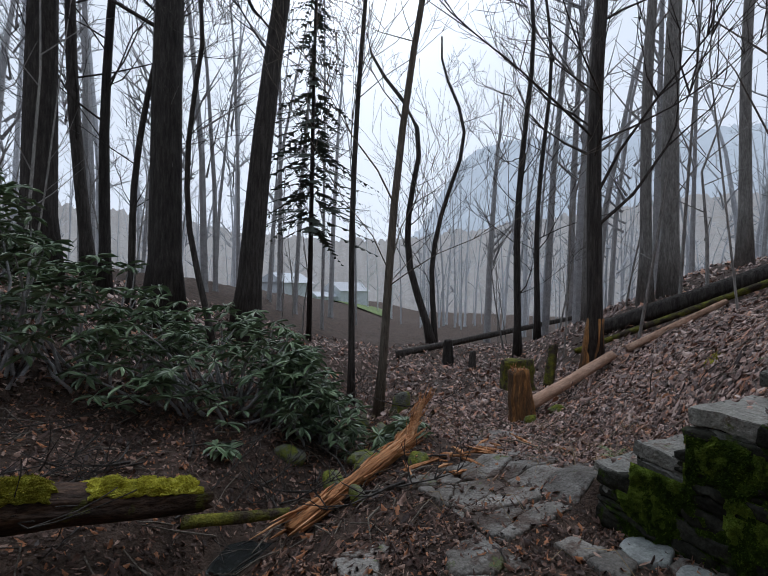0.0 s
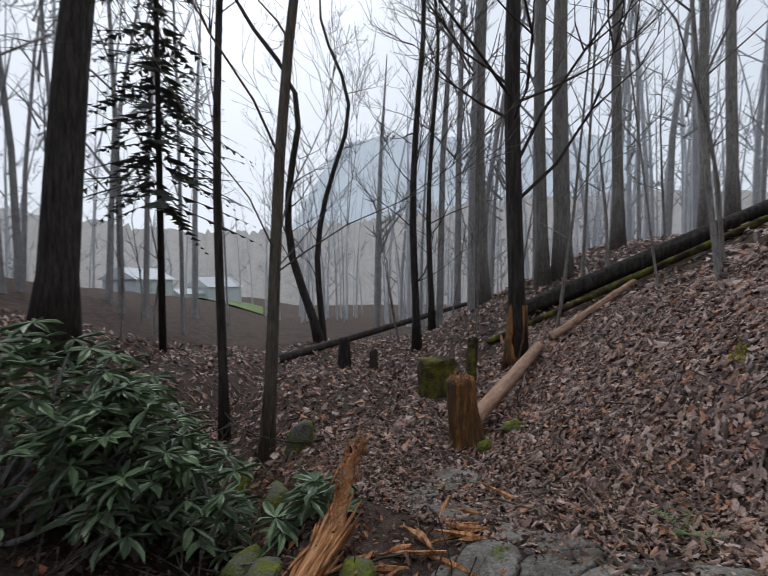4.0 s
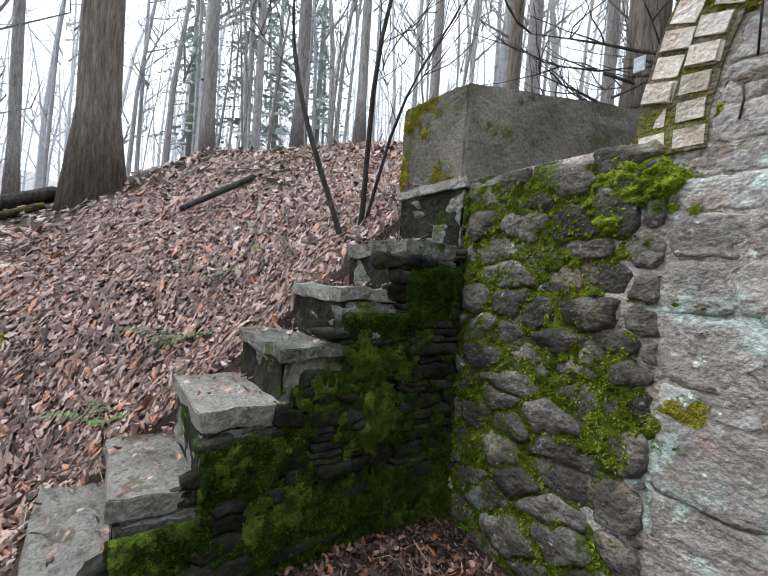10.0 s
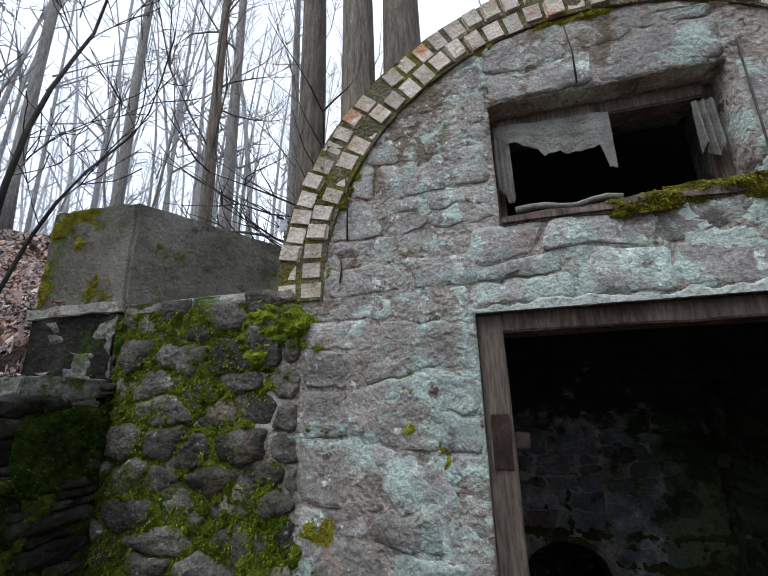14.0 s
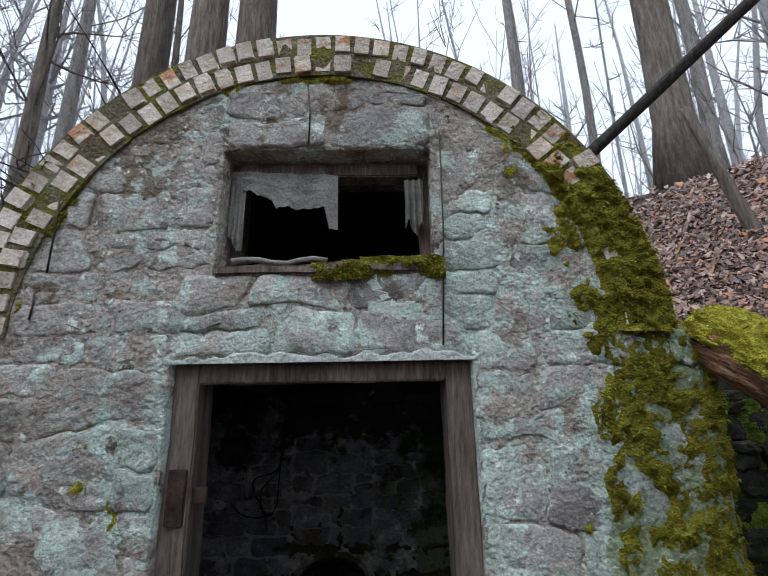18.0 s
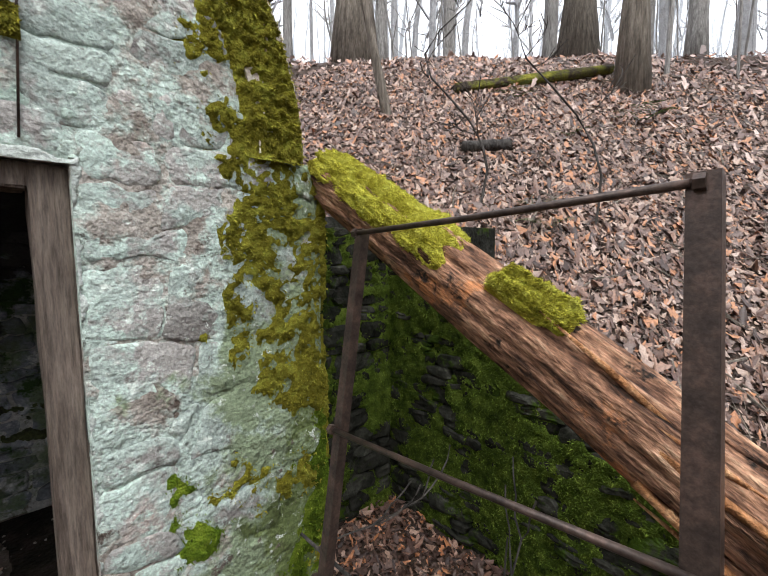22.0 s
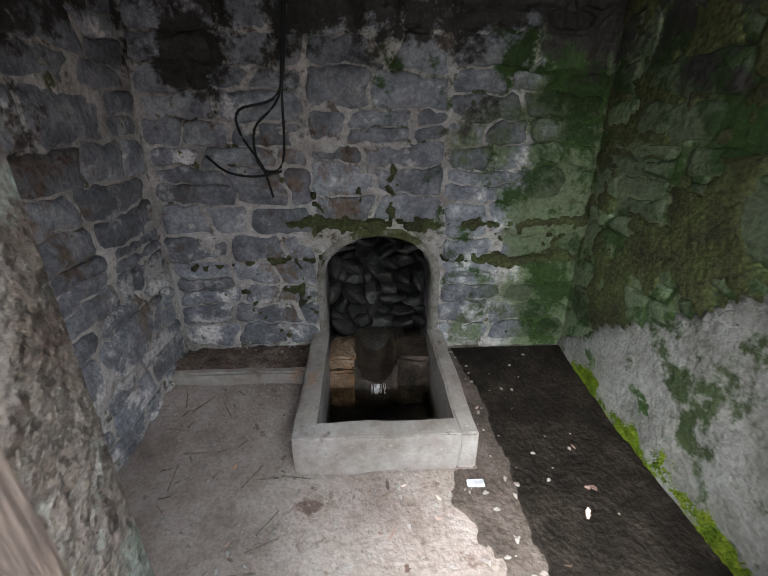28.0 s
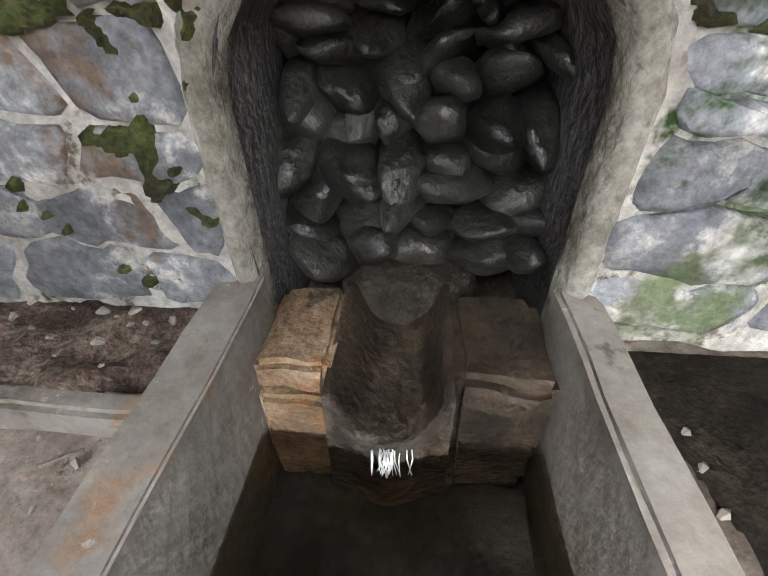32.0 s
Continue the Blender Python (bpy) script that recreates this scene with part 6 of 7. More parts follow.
def fern(x, y, n, size):
    rng = random.Random(int(abs(x * 97 + y * 53)))
    t = thing("fern", "low green fern among dead leaves", "fern", "ferns", at=on(x, y))
    for _ in range(n):
        a, v, f = rng.uniform(0, 6.28), [], []
        d = Vector((math.cos(a), math.sin(a), 0))
        s = Vector((-d.y, d.x, 0))
        m = 13
        for k in range(m):
            u = (k + 1) / m
            c = d * size * u + Vector((0, 0, size * (0.95 * u - 0.7 * u * u) + 0.03))
            w = size * 0.2 * math.sin(math.pi * min(u * 0.85 + 0.12, 1))
            for sg in (-1, 1):
                o = len(v)
                v += [c - d * size * 0.018, c + d * size * 0.022, c + s * sg * w + d * w * 0.35 + Vector((0, 0, -0.15 * w))]
                f.append((o, o + 1, o + 2))
        ob = part("frond", (v, f), FERNLEAF, t)
    return t


for x, y, n, s in ((-3.25, -1.15, 9, 0.3), (-3.5, -0.9, 8, 0.3), (-3.05, -1.45, 7, 0.25), (-4.4, -0.2, 9, 0.32), (-4.8, -0.05, 8, 0.3), (3.05, -0.18, 8, 0.22), (3.2, -0.05, 7, 0.2),
                   (5.16, -0.17, 10, 0.34), (5.7, -1.5, 9, 0.3), (4.71, 0.97, 9, 0.3), (4.3, 0.2, 6, 0.2), (-2.75, -2.0, 6, 0.15), (-5.6, 0.4, 8, 0.3)):
    fern(x, y, n, s)


# ---- rhododendron ----
def leaf_shape(c, d, n, length, width, fold):
    s = d.cross(n)
    up = n * fold * width
    return [c, c + d * length * 0.35 + s * width + up, c + d * length * 0.75 + s * width * 0.7 + up, c + d * length - n * length * 0.12, c + d * length * 0.75 - s * width * 0.7 + up, c + d * length * 0.35 - s * width + up]


def rhododendron(x, y, rx, ry, h, count, label, low=0.15):
    rng = random.Random(int(abs(x * 13 + y * 71)))
    z0 = land(x, y)
    t = thing("rhododendron", label, "shrub", "rhododendrons", at=(x, y, z0))
    v, f, stems = [], [], []
    for k in range(count):
        a, q = rng.uniform(0, 6.28), math.sqrt(rng.random())
        px_, py_ = rx * q * math.cos(a), ry * q * math.sin(a)
        c = Vector((px_, py_, land(x + px_, y + py_) - z0 + h * (low + (1 - low) * rng.random() ** 0.7) * math.sqrt(max(0.1, 1 - q * q * 0.8))))
        tilt = Vector((rng.uniform(-0.5, 0.5), rng.uniform(-0.5, 0.5), 1)).normalized()
        m = rng.randint(6, 9)
        for j in range(m):
            b = 2 * math.pi * j / m + rng.uniform(-0.2, 0.2)
            d = (Vector((math.cos(b), math.sin(b), rng.uniform(-0.85, 0.15))) + tilt * 0.2).normalized()
            nrm = (tilt - d * tilt.dot(d)).normalized()
            o = len(v)
            v += leaf_shape(c, d, nrm, rng.uniform(0.11, 0.2), rng.uniform(0.018, 0.03), 0.3)
            f += [(o, o + 1, o + 2, o + 3), (o, o + 3, o + 4, o + 5)]
        if k % 4 == 0:
            g = Vector((px_ * 0.35 + rng.uniform(-0.2, 0.2), py_ * 0.35 + rng.uniform(-0.2, 0.2), -0.1))
            mid = g.lerp(c, 0.5) + Vector((rng.uniform(-0.15, 0.15), rng.uniform(-0.15, 0.15), rng.uniform(-0.1, 0.15)))
            stems.append(tube([g, g.lerp(mid, 0.5) + Vector((rng.uniform(-0.05, 0.05), 0.03, 0)), mid, mid.lerp(c, 0.5) + Vector((0, rng.uniform(-0.05, 0.05), 0.02)), c], [0.02, 0.017, 0.014, 0.01, 0.005], 6, caps=False))
    for st in stems:
        part("stem", st, MIDBARK, t, smooth=True)
    leaf = part("foliage", (v, f), GREENLEAF, t, "whorls of long glossy leaves")
    leaf["kind"] = "stuff"
    return t


bush = "broad-leaved evergreen rhododendron with drooping dark green leaves"
rhododendron(-0.35, -5.0, 1.5, 0.95, 1.15, 250, bush)
rhododendron(0.85, -5.3, 0.9, 0.8, 1.35, 75, bush, 0.55)
rhododendron(1.75, -5.0, 0.8, 0.8, 2.0, 110, "tall evergreen rhododendron on the bank with drooping leaves", 0.6)
rhododendron(-1.25, -4.5, 0.55, 0.5, 0.9, 120, bush)
rhododendron(2.6, -6.0, 1.1, 1.0, 1.9, 200, "tall evergreen rhododendron on the bank with drooping leaves")
rhododendron(-0.35, -3.75, 0.16, 0.16, 0.25, 3, "single whorl of rhododendron leaves by the brook")
rhododendron(-1.95, -3.75, 0.3, 0.25, 0.25, 14, "low sprig of rhododendron leaves by the brook")


# ---- brush, twigs, cable ----
def brush(name, label, centre, spread, n, length, r, mat, seed, flat=0.3):
    rng, out = random.Random(seed), []
    for _ in range(n):
        p = Vector(centre) + Vector((rng.uniform(-1, 1) * spread[0], rng.uniform(-1, 1) * spread[1], rng.uniform(0, 1) * spread[2]))
        a = rng.uniform(0, 6.28)
        branch(rng, out, p, Vector((math.cos(a), math.sin(a), rng.uniform(-flat, flat))).normalized(), length * rng.uniform(0.5, 1.2), r * rng.uniform(0.5, 1.2), 1)
    return tagged(part(name, merge(*out), mat), label, "brushwood", kind="stuff")


brush("brush_pile", "tangle of dead branches above the concrete block", (-2.1, 2.5, 3.2), (0.9, 0.5, 0.3), 34, 1.3, 0.018, DARKBARK, 3, 0.14)
tw, trng = [], random.Random(15)
for k in range(1300):
    if k < 650:
        x, y = trng.uniform(-8, -2.6), trng.uniform(-5, 1)
    elif k < 1150:
        x, y = trng.uniform(2.2, 7), trng.uniform(-3, 2)
    else:
        x, y = trng.uniform(-2.0, 1.5), trng.uniform(-4.5, -1.9)
    a, n = trng.uniform(0, 6.28), trng.uniform(0.12, 0.5)
    p = Vector(on(x, y, 0.02))
    q = Vector(on(x + n * math.cos(a), y + n * math.sin(a), 0.03))
    m = p.lerp(q, 0.5) + Vector((trng.uniform(-0.05, 0.05), trng.uniform(-0.05, 0.05), trng.uniform(0, 0.05)))
    r = trng.choice((0.0015, 0.002, 0.003, 0.005, 0.008))
    tw.append(tube([p, m, q], [r, r * 0.8, r * 0.4], 4, caps=False))
tagged(part("twigs", merge(*tw), BARK), "thin dead twigs strewn over the leaves", "twigs", kind="stuff")
gl, grng = [], random.Random(16)
for k in range(420):
    x, y = (-2.75 + grng.gauss(0, 0.5), -1.6 + grng.gauss(0, 0.9)) if k < 240 else (-2.4 + grng.gauss(0, 0.4), -4.6 + grng.gauss(0, 0.5))
    if -2.7 < x < -2.0 and y > -1.7:
        continue
    p = Vector(on(x, y))
    a, n = grng.uniform(0, 6.28), grng.uniform(0.1, 0.35)
    d = Vector((math.cos(a), math.sin(a), 0))
    gl.append(tube([p, p + d * n * 0.4 + Vector((0, 0, n * 0.35)), p + d * n * 0.9 + Vector((0, 0, n * 0.12))], [0.0025, 0.002, 0.001], 3, caps=False))
tagged(part("dry_grass", merge(*gl), STRAW), "dry straw-coloured grass blades on the slope", "grass", kind="stuff")

def on_brook_path(x, y):
    return abs((-0.87 * x + 0.5 * y) - 0.75) < 0.45


fallen, frng2 = [], random.Random(71)
for k in range(90):
    if k < 60:
        x, y = frng2.uniform(-4.5, 0.8), frng2.uniform(-8.5, -2.6)
        if on_brook_path(x, y):
            continue
    else:
        x, y = frng2.uniform(-1.2, 1.2), frng2.uniform(-4.4, -2.9)
    a = frng2.uniform(0, 6.28)
    branch(frng2, fallen, Vector(on(x, y, 0.04)), Vector((math.cos(a), math.sin(a), frng2.uniform(-0.1, 0.06))).normalized(), frng2.uniform(0.3, 0.8), frng2.uniform(0.005, 0.014), 1)
tagged(part("fallen_branches", merge(*fallen), DARKBARK), "dead branches tangled along the brook", "brushwood", kind="stuff")

stick = thing("lichen_branch", "thin dead branch spotted with pale lichen lying behind the rails", "branch", at=(1.4, -1.0, 0.3))
inv = Matrix.Translation((-1.4, 1.0, -0.3))
part("stem", tube([(1.08, -0.22, 0.62), (1.2, -0.55, 0.46), (1.42, -0.95, 0.33), (1.6, -1.3, 0.24), (1.85, -1.7, 0.16)], [0.006, 0.009, 0.012, 0.013, 0.014], 7, 0.3), DARKBARK, stick).matrix_parent_inverse = inv
out = []
branch(random.Random(5), out, Vector((1.3, -0.72, 0.4)), Vector((0.1, -0.7, 0.5)), 0.45, 0.005, 1)
branch(random.Random(6), out, Vector((1.1, -0.3, 0.6)), Vector((0.6, -0.5, 0.1)), 0.4, 0.004, 1)
for twig in out:
    part("side_twig", twig, DARKBARK, stick).matrix_parent_inverse = inv
lrng = random.Random(7)
for k in range(14):
    c = Vector((1.2, -0.55, 0.465)).lerp(Vector((1.85, -1.7, 0.17)), lrng.random()) + Vector((0, 0, 0.008))
    part("lichen", tube([c, c + Vector((0.006, 0, 0.006))], [0.012, 0.004], 7, 0.5, k), LICHEN, stick, "pale green lichen").matrix_parent_inverse = inv

tag = thing("marker_tag", "small white plastic marker tag on a wire by the brick arch", "tag", at=(-1.4, 0.2, 2.39))
part("plate", rough_box(-0.022, 0.022, -0.003, 0.003, 0.0, 0.06, 0.1, 0.0005, 3, 0.002), BARN, tag)
part("wire", tube([(0.03, 0.03, -0.2), (0.004, 0.004, 0.0), (0.0, 0.006, 0.04)], [0.002] * 3, 6), RUST, tag, "thin bent wire")

# ---- cables in the spring house, ledge and bits on the floor ----
wires = thing("hanging_cable", "loose black cables hanging on the back wall", "cable", at=(-0.6, 1.72, 1.1))
inv = Matrix.Translation((0.6, -1.72, -1.1))
for pts in (((-0.47, 1.74, 1.75), (-0.48, 1.72, 1.5), (-0.53, 1.72, 1.25), (-0.68, 1.70, 1.19), (-0.69, 1.72, 1.10), (-0.62, 1.72, 0.98), (-0.59, 1.73, 0.85)),
            ((-0.48, 1.74, 1.75), (-0.51, 1.71, 1.28), (-0.63, 1.70, 1.12), (-0.62, 1.71, 0.97), (-0.53, 1.70, 1.0), (-0.51, 1.71, 1.3), (-0.49, 1.74, 1.6)),
            ((-0.84, 1.72, 1.02), (-0.76, 1.70, 0.96), (-0.65, 1.70, 0.94), (-0.54, 1.71, 0.96))):
    pts = [Vector(p) for p in pts]
    fine = []
    for i in range(len(pts) - 1):
        a, b, c, d = pts[max(i - 1, 0)], pts[i], pts[i + 1], pts[min(i + 2, len(pts) - 1)]
        for k in range(6):
            t = k / 6
            fine.append(0.5 * ((2 * b) + (c - a) * t + (2 * a - 5 * b + 4 * c - d) * t * t + (3 * b - a - 3 * c + d) * t ** 3))
    fine.append(pts[-1])
    part("cable", tube(fine, [0.0055] * len(fine), 6), WIRE, wires, smooth=True).matrix_parent_inverse = inv
curb = part("floor_curb", rough_box(-1.09, -0.48, 1.535, 1.58, -0.05, 0.095, 0.08, 0.003, 4, 0.01), TROUGH)
tagged(curb, "low broken concrete curb beside the trough", "curb", kind="structure")
dirt = part("dirt_heap", cells(steps_between(-1.1, -0.47, 0.02), steps_between(1.57, 1.78, 0.02), lambda u, v: True, lambda u, v, d: (u, v, -d), -0.09, 0.2, 0.045, 4), DIRT, smooth=True)
tagged(dirt, "loose dark dirt behind the curb", "dirt", kind="structure")
shelf = part("wall_foot", cells(steps_between(0.45, 1.75, 0.03), steps_between(-0.05, 0.8, 0.03), lambda u, v: v < 0.12 + 0.72 * (1.72 - u) + 0.03 * noise.noise(Vector((u * 6, 0, 2))), lambda u, v, d: (0.795 + d, u, v), 0.0, 0.07, 0.014, 3.0), FOOTMORTAR, smooth=True)
tagged(shelf, "sloping mortar foot of the side wall", "wall", kind="structure")
scrap = part("plastic_scrap", rough_box(0.13, 0.19, 0.95, 0.98, 0.005, 0.016, 0.02, 0.002, 6, 0.003), BARN)
tagged(scrap, "small white plastic scrap on the earth floor", "litter")

# ---- flagstones of the path ----
def lie(x, y, dz):
    """A pose on the ground at x, y, lying along its slope."""
    e = 0.12
    nrm = Vector(((land(x - e, y) - land(x + e, y)) / (2 * e), (land(x, y - e) - land(x, y + e)) / (2 * e), 1)).normalized()
    return Matrix.Translation(on(x, y, dz)) @ nrm.to_track_quat("Z", "Y").to_matrix().to_4x4()


path = thing("flagstone_path", "worn grey flagstones sunk in leaf mould", "path", kind="structure")


for rect, size, share, seed in (((-2.5, -1.5, -2.8, -1.73), (0.34, 0.26), 1.0, 51), ((-1.5, -0.7, -2.1, -1.3), (0.36, 0.27), 0.5, 52), ((-2.05, -1.7, -1.6, -0.9), (0.24, 0.2), 0.6, 53), ((-3.1, -2.4, -3.6, -2.8), (0.34, 0.28), 0.7, 54)):
    fitted_stones(path, "flagstone", PATHSTONE, shapes(rect, size, seed, 0.48, 0.1), lambda u, v, d: (u, v, land(u, v) + d + 0.008), 0.013, 0.008, seed, lambda u, v, r: r.random() < share, 0.1, craggy=0.006)


for k, spots_ in enumerate((((-2.1, -1.36), (-2.06, -1.2), (-1.93, -1.17), (-1.86, -1.26), (-1.9, -1.39), (-2.02, -1.42)), ((-2.04, -1.1), (-2.02, -0.98), (-1.93, -0.96), (-1.84, -1.08), (-1.93, -1.15)))):
    fitted_stones(path, "flagstone", PALESLATE, [list(spots_)], lambda u, v, d: (u, v, land(u, v) + d + 0.02), 0.012, 0.004, 60 + k, None, 0.1, "pale blue-grey slate at the foot of the stair", craggy=0.003)


# ---- moss grown on walls ----
def moss_sheet(parent, u0, u1, v0, v1, place, amount, mat, seed, step=0.014, thick=0.035, label="thick green moss", tuft=0.013, name="moss"):
    """Cushions of moss where amount(u, v) plus noise is above 0, set with tiny leaf tips."""
    nu, nv = int((u1 - u0) / step), int((v1 - v0) / step)
    rng = random.Random(int(seed * 10))
    val, index, verts, faces = {}, {}, [], []
    for i in range(nu + 1):
        for j in range(nv + 1):
            u, v = u0 + i * step, v0 + j * step
            base = amount(u, v)
            if base > -2:
                base += noise.noise(Vector((u * 3.2, v * 3.2, seed))) + 0.6 * noise.noise(Vector((u * 9, v * 9, seed + 5))) + 0.35 * noise.noise(Vector((u * 24, v * 24, seed + 9)))
            val[i, j] = base

    def out(u, v, m):
        if not tuft:
            return -0.03 + (0.03 + thick) * min(1, max(m + 0.1, 0) * 6)
        return -0.014 + thick * min(1, max(m, 0) * 2.4) * (0.7 + 0.8 * abs(noise.noise(Vector((u * 30, v * 30, seed)))) + 0.5 * noise.noise(Vector((u * 75, v * 75, seed))))

    def at(i, j):
        if (i, j) not in index:
            u, v, m = u0 + i * step, v0 + j * step, val[i, j]
            d = out(u, v, m)
            index[i, j] = len(verts)
            verts.append(place(u + 0.3 * step * noise.noise(Vector((i * 1.7, j * 1.7, seed))), v - 0.25 * max(d, 0) + 0.3 * step * noise.noise(Vector((i * 1.7, j * 1.7, seed + 3))), d))
        return index[i, j]
    tips = []
    for i in range(nu):
        for j in range(nv):
            if max(val[i, j], val[i + 1, j], val[i, j + 1], val[i + 1, j + 1]) > 0:
                faces.append((at(i, j), at(i + 1, j), at(i + 1, j + 1), at(i, j + 1)))
                if tuft and val[i, j] > -0.03:
                    tips.append((i, j))
    for i, j in tips:
        for _ in range(3):
            u, v = u0 + (i + rng.random()) * step, v0 + (j + rng.random()) * step
            d = out(u, v, val[i, j])
            n, a, b = tuft * rng.uniform(0.5, 1.2), rng.uniform(-0.5, 0.5), rng.uniform(-0.7, 0.3)
            o, v = len(verts), v - 0.25 * max(d, 0)
            w = n * 0.28
            verts += [place(u - w, v, d - 0.001), place(u + w, v + w * a, d - 0.001), place(u + a * n * 1.6, v + b * n * 1.6, d + n * 0.45)]
            faces.append((o, o + 1, o + 2))
    if faces:
        ob = part(name, (verts, faces), mat, parent, label, smooth=True)
        ob["kind"] = "stuff"


def front(u, v, d):
    return (u, -d, v)


def ring_at(u, v):
    return math.hypot(u - CX, v - CZ)


moss_sheet(wall_front, -2.06, -1.05, 0.1, 2.0, front, lambda u, v: 0.46 + 1.3 * max(0, -1.45 - u) - 4.5 * max(0, u + 1.3) + (0.3 if v > 1.7 and u < -1.3 else 0) - 0.12 * abs(v - 1.3), VIVIDMOSS, 1.0)
moss_sheet(wall_front, -1.5, -1.02, 1.6, 2.06, lambda u, v, d: (u, -d - 0.01, v), lambda u, v: 0.5 - 14 * (1.6 * (u + 1.28) ** 2 + 0.9 * (v - 1.84) ** 2), VIVIDMOSS, 1.5, 0.011, 0.04, "bright green moss cushion at the foot of the arch")
moss_sheet(wall_front, -1.5, -0.6, 0.0, 1.7, lambda u, v, d: (u, -d - 0.012, v), lambda u, v: -0.5 + 0.5 * max(0, -0.9 - u), DRYMOSS, 2.0, thick=0.015, label="golden-green moss")
moss_sheet(wall_front, 0.7, 1.36, 0.0, 2.4, front, lambda u, v: (min(-0.45 + 2.4 * max(0, u - 0.78), 0.22) + 0.25 * math.exp(-((v - 1.75) / 0.4) ** 2) - 0.1 * max(0, 0.8 - v)) if v < 1.97 or ring_at(u, v) < 1.2 else -3, DRYMOSS, 3.0, thick=0.035, label="golden-green moss")
moss_sheet(wall_front, 0.7, 1.15, 2.2, 2.75, front, lambda u, v: 0.0 + 1.6 * (ring_at(u, v) - 1.0) if ring_at(u, v) < 1.2 else -3, DRYMOSS, 4.0, thick=0.03, label="golden-green moss")
moss_sheet(wall_front, 0.55, 1.35, -0.1, 1.3, lambda u, v, d: (u, -d - 0.012, v), lambda u, v: 0.3 + 1.1 * (u - 0.95) - 0.75 * v, MOSS, 5.0, thick=0.022)
moss_sheet(arch, -1.28, 1.24, 2.05, 3.25, lambda u, v, d: (u, -d * 0.8 - 0.012, v),
           lambda u, v: -0.28 + 0.4 * max(0, u) + 3.5 * max(0, u - 0.85) + 3.0 * max(0, abs(ring_at(u, v) - 1.17) - 0.06) if 1.05 < ring_at(u, v) < 1.262 else -3, DRYMOSS, 6.0, 0.01, 0.02, "dry golden moss along the bricks")
moss_sheet(arch, 0.62, 1.27, 1.96, 2.8, lambda u, v, d: (u, -d - 0.022, v), lambda u, v: -0.4 + 2.2 * max(0, u - 0.75) if 1.06 < ring_at(u, v) < 1.265 else -3, DRYMOSS, 6.5, 0.011, 0.035, "thick golden moss over the foot of the arch")
moss_sheet(wall_front, -0.05, 0.44, 2.16, 2.26, lambda u, v, d: (u, -d - 0.02, v), lambda u, v: 0.35 - 9 * abs(v - 2.215), DRYMOSS, 7.0, 0.01, 0.03, "golden-green moss")
moss_sheet(wall_front, -0.54, 0.54, 1.872, 1.97, front, lambda u, v: 0.35 - 26 * (v - 1.885), WHITEWASH, 13.0, 0.006, 0.012, "chalky pale paint along the lintel edge", 0, "paint_edge")
moss_sheet(wall_front, 0.521, 0.58, 0.05, 1.88, front, lambda u, v: 0.25 - 22 * (u - 0.525), WHITEWASH, 20.0, 0.008, 0.008, "pale paint along the door edge", 0, "paint_edge")
moss_sheet(wall_front, -0.6, 0.6, 1.89, 2.19, front, lambda u, v: -0.3, PAINT, 15.0, 0.008, 0.009, "flaking pale mint paint", 0, "paint")
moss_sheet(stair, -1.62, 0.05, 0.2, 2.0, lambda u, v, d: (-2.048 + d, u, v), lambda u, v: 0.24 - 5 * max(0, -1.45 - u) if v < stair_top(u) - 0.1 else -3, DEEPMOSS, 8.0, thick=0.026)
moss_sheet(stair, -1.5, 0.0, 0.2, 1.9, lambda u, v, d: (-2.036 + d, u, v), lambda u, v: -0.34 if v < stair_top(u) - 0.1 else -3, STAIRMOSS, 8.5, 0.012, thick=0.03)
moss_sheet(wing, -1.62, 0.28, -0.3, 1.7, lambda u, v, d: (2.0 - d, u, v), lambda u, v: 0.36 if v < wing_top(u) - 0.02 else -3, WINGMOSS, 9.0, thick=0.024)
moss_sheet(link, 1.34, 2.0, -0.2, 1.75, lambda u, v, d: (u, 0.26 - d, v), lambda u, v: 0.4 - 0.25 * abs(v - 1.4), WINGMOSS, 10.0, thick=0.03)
moss_sheet(block, -2.97, -2.44, 2.05, 2.74, lambda u, v, d: (u, 0.275 + 0.08 * (u + 2.4) - d, v), lambda u, v: 0.0 + 0.6 * (v - 2.4) - 0.8 * max(0, u + 2.7), DRYMOSS, 11.0, thick=0.022, label="golden-green moss")
moss_sheet(wall_right, 0.5, 1.75, 0.0, 0.5, lambda u, v, d: (0.79 - d, u, v), lambda u, v: 0.35 - 9 * max(0, v - 0.05), MOSS, 12.0, 0.009, 0.012)


def band(u, v, u0, u1, v0, w):
    """Algae creeping along a joint: most at height v0 between u0 and u1."""
    return math.exp(-((v - v0 - 0.02 * noise.noise(Vector((u * 5, v0, 1)))) / w) ** 2) * min(1, max(0, (u - u0) / 0.06 + 1), max(0, (u1 - u) / 0.06 + 1))


def over_niche(u, v):
    return v > 0.47 + 0.2 * math.sqrt(max(0, 1 - ((u + 0.14) / 0.27) ** 2)) or abs(u + 0.14) > 0.27


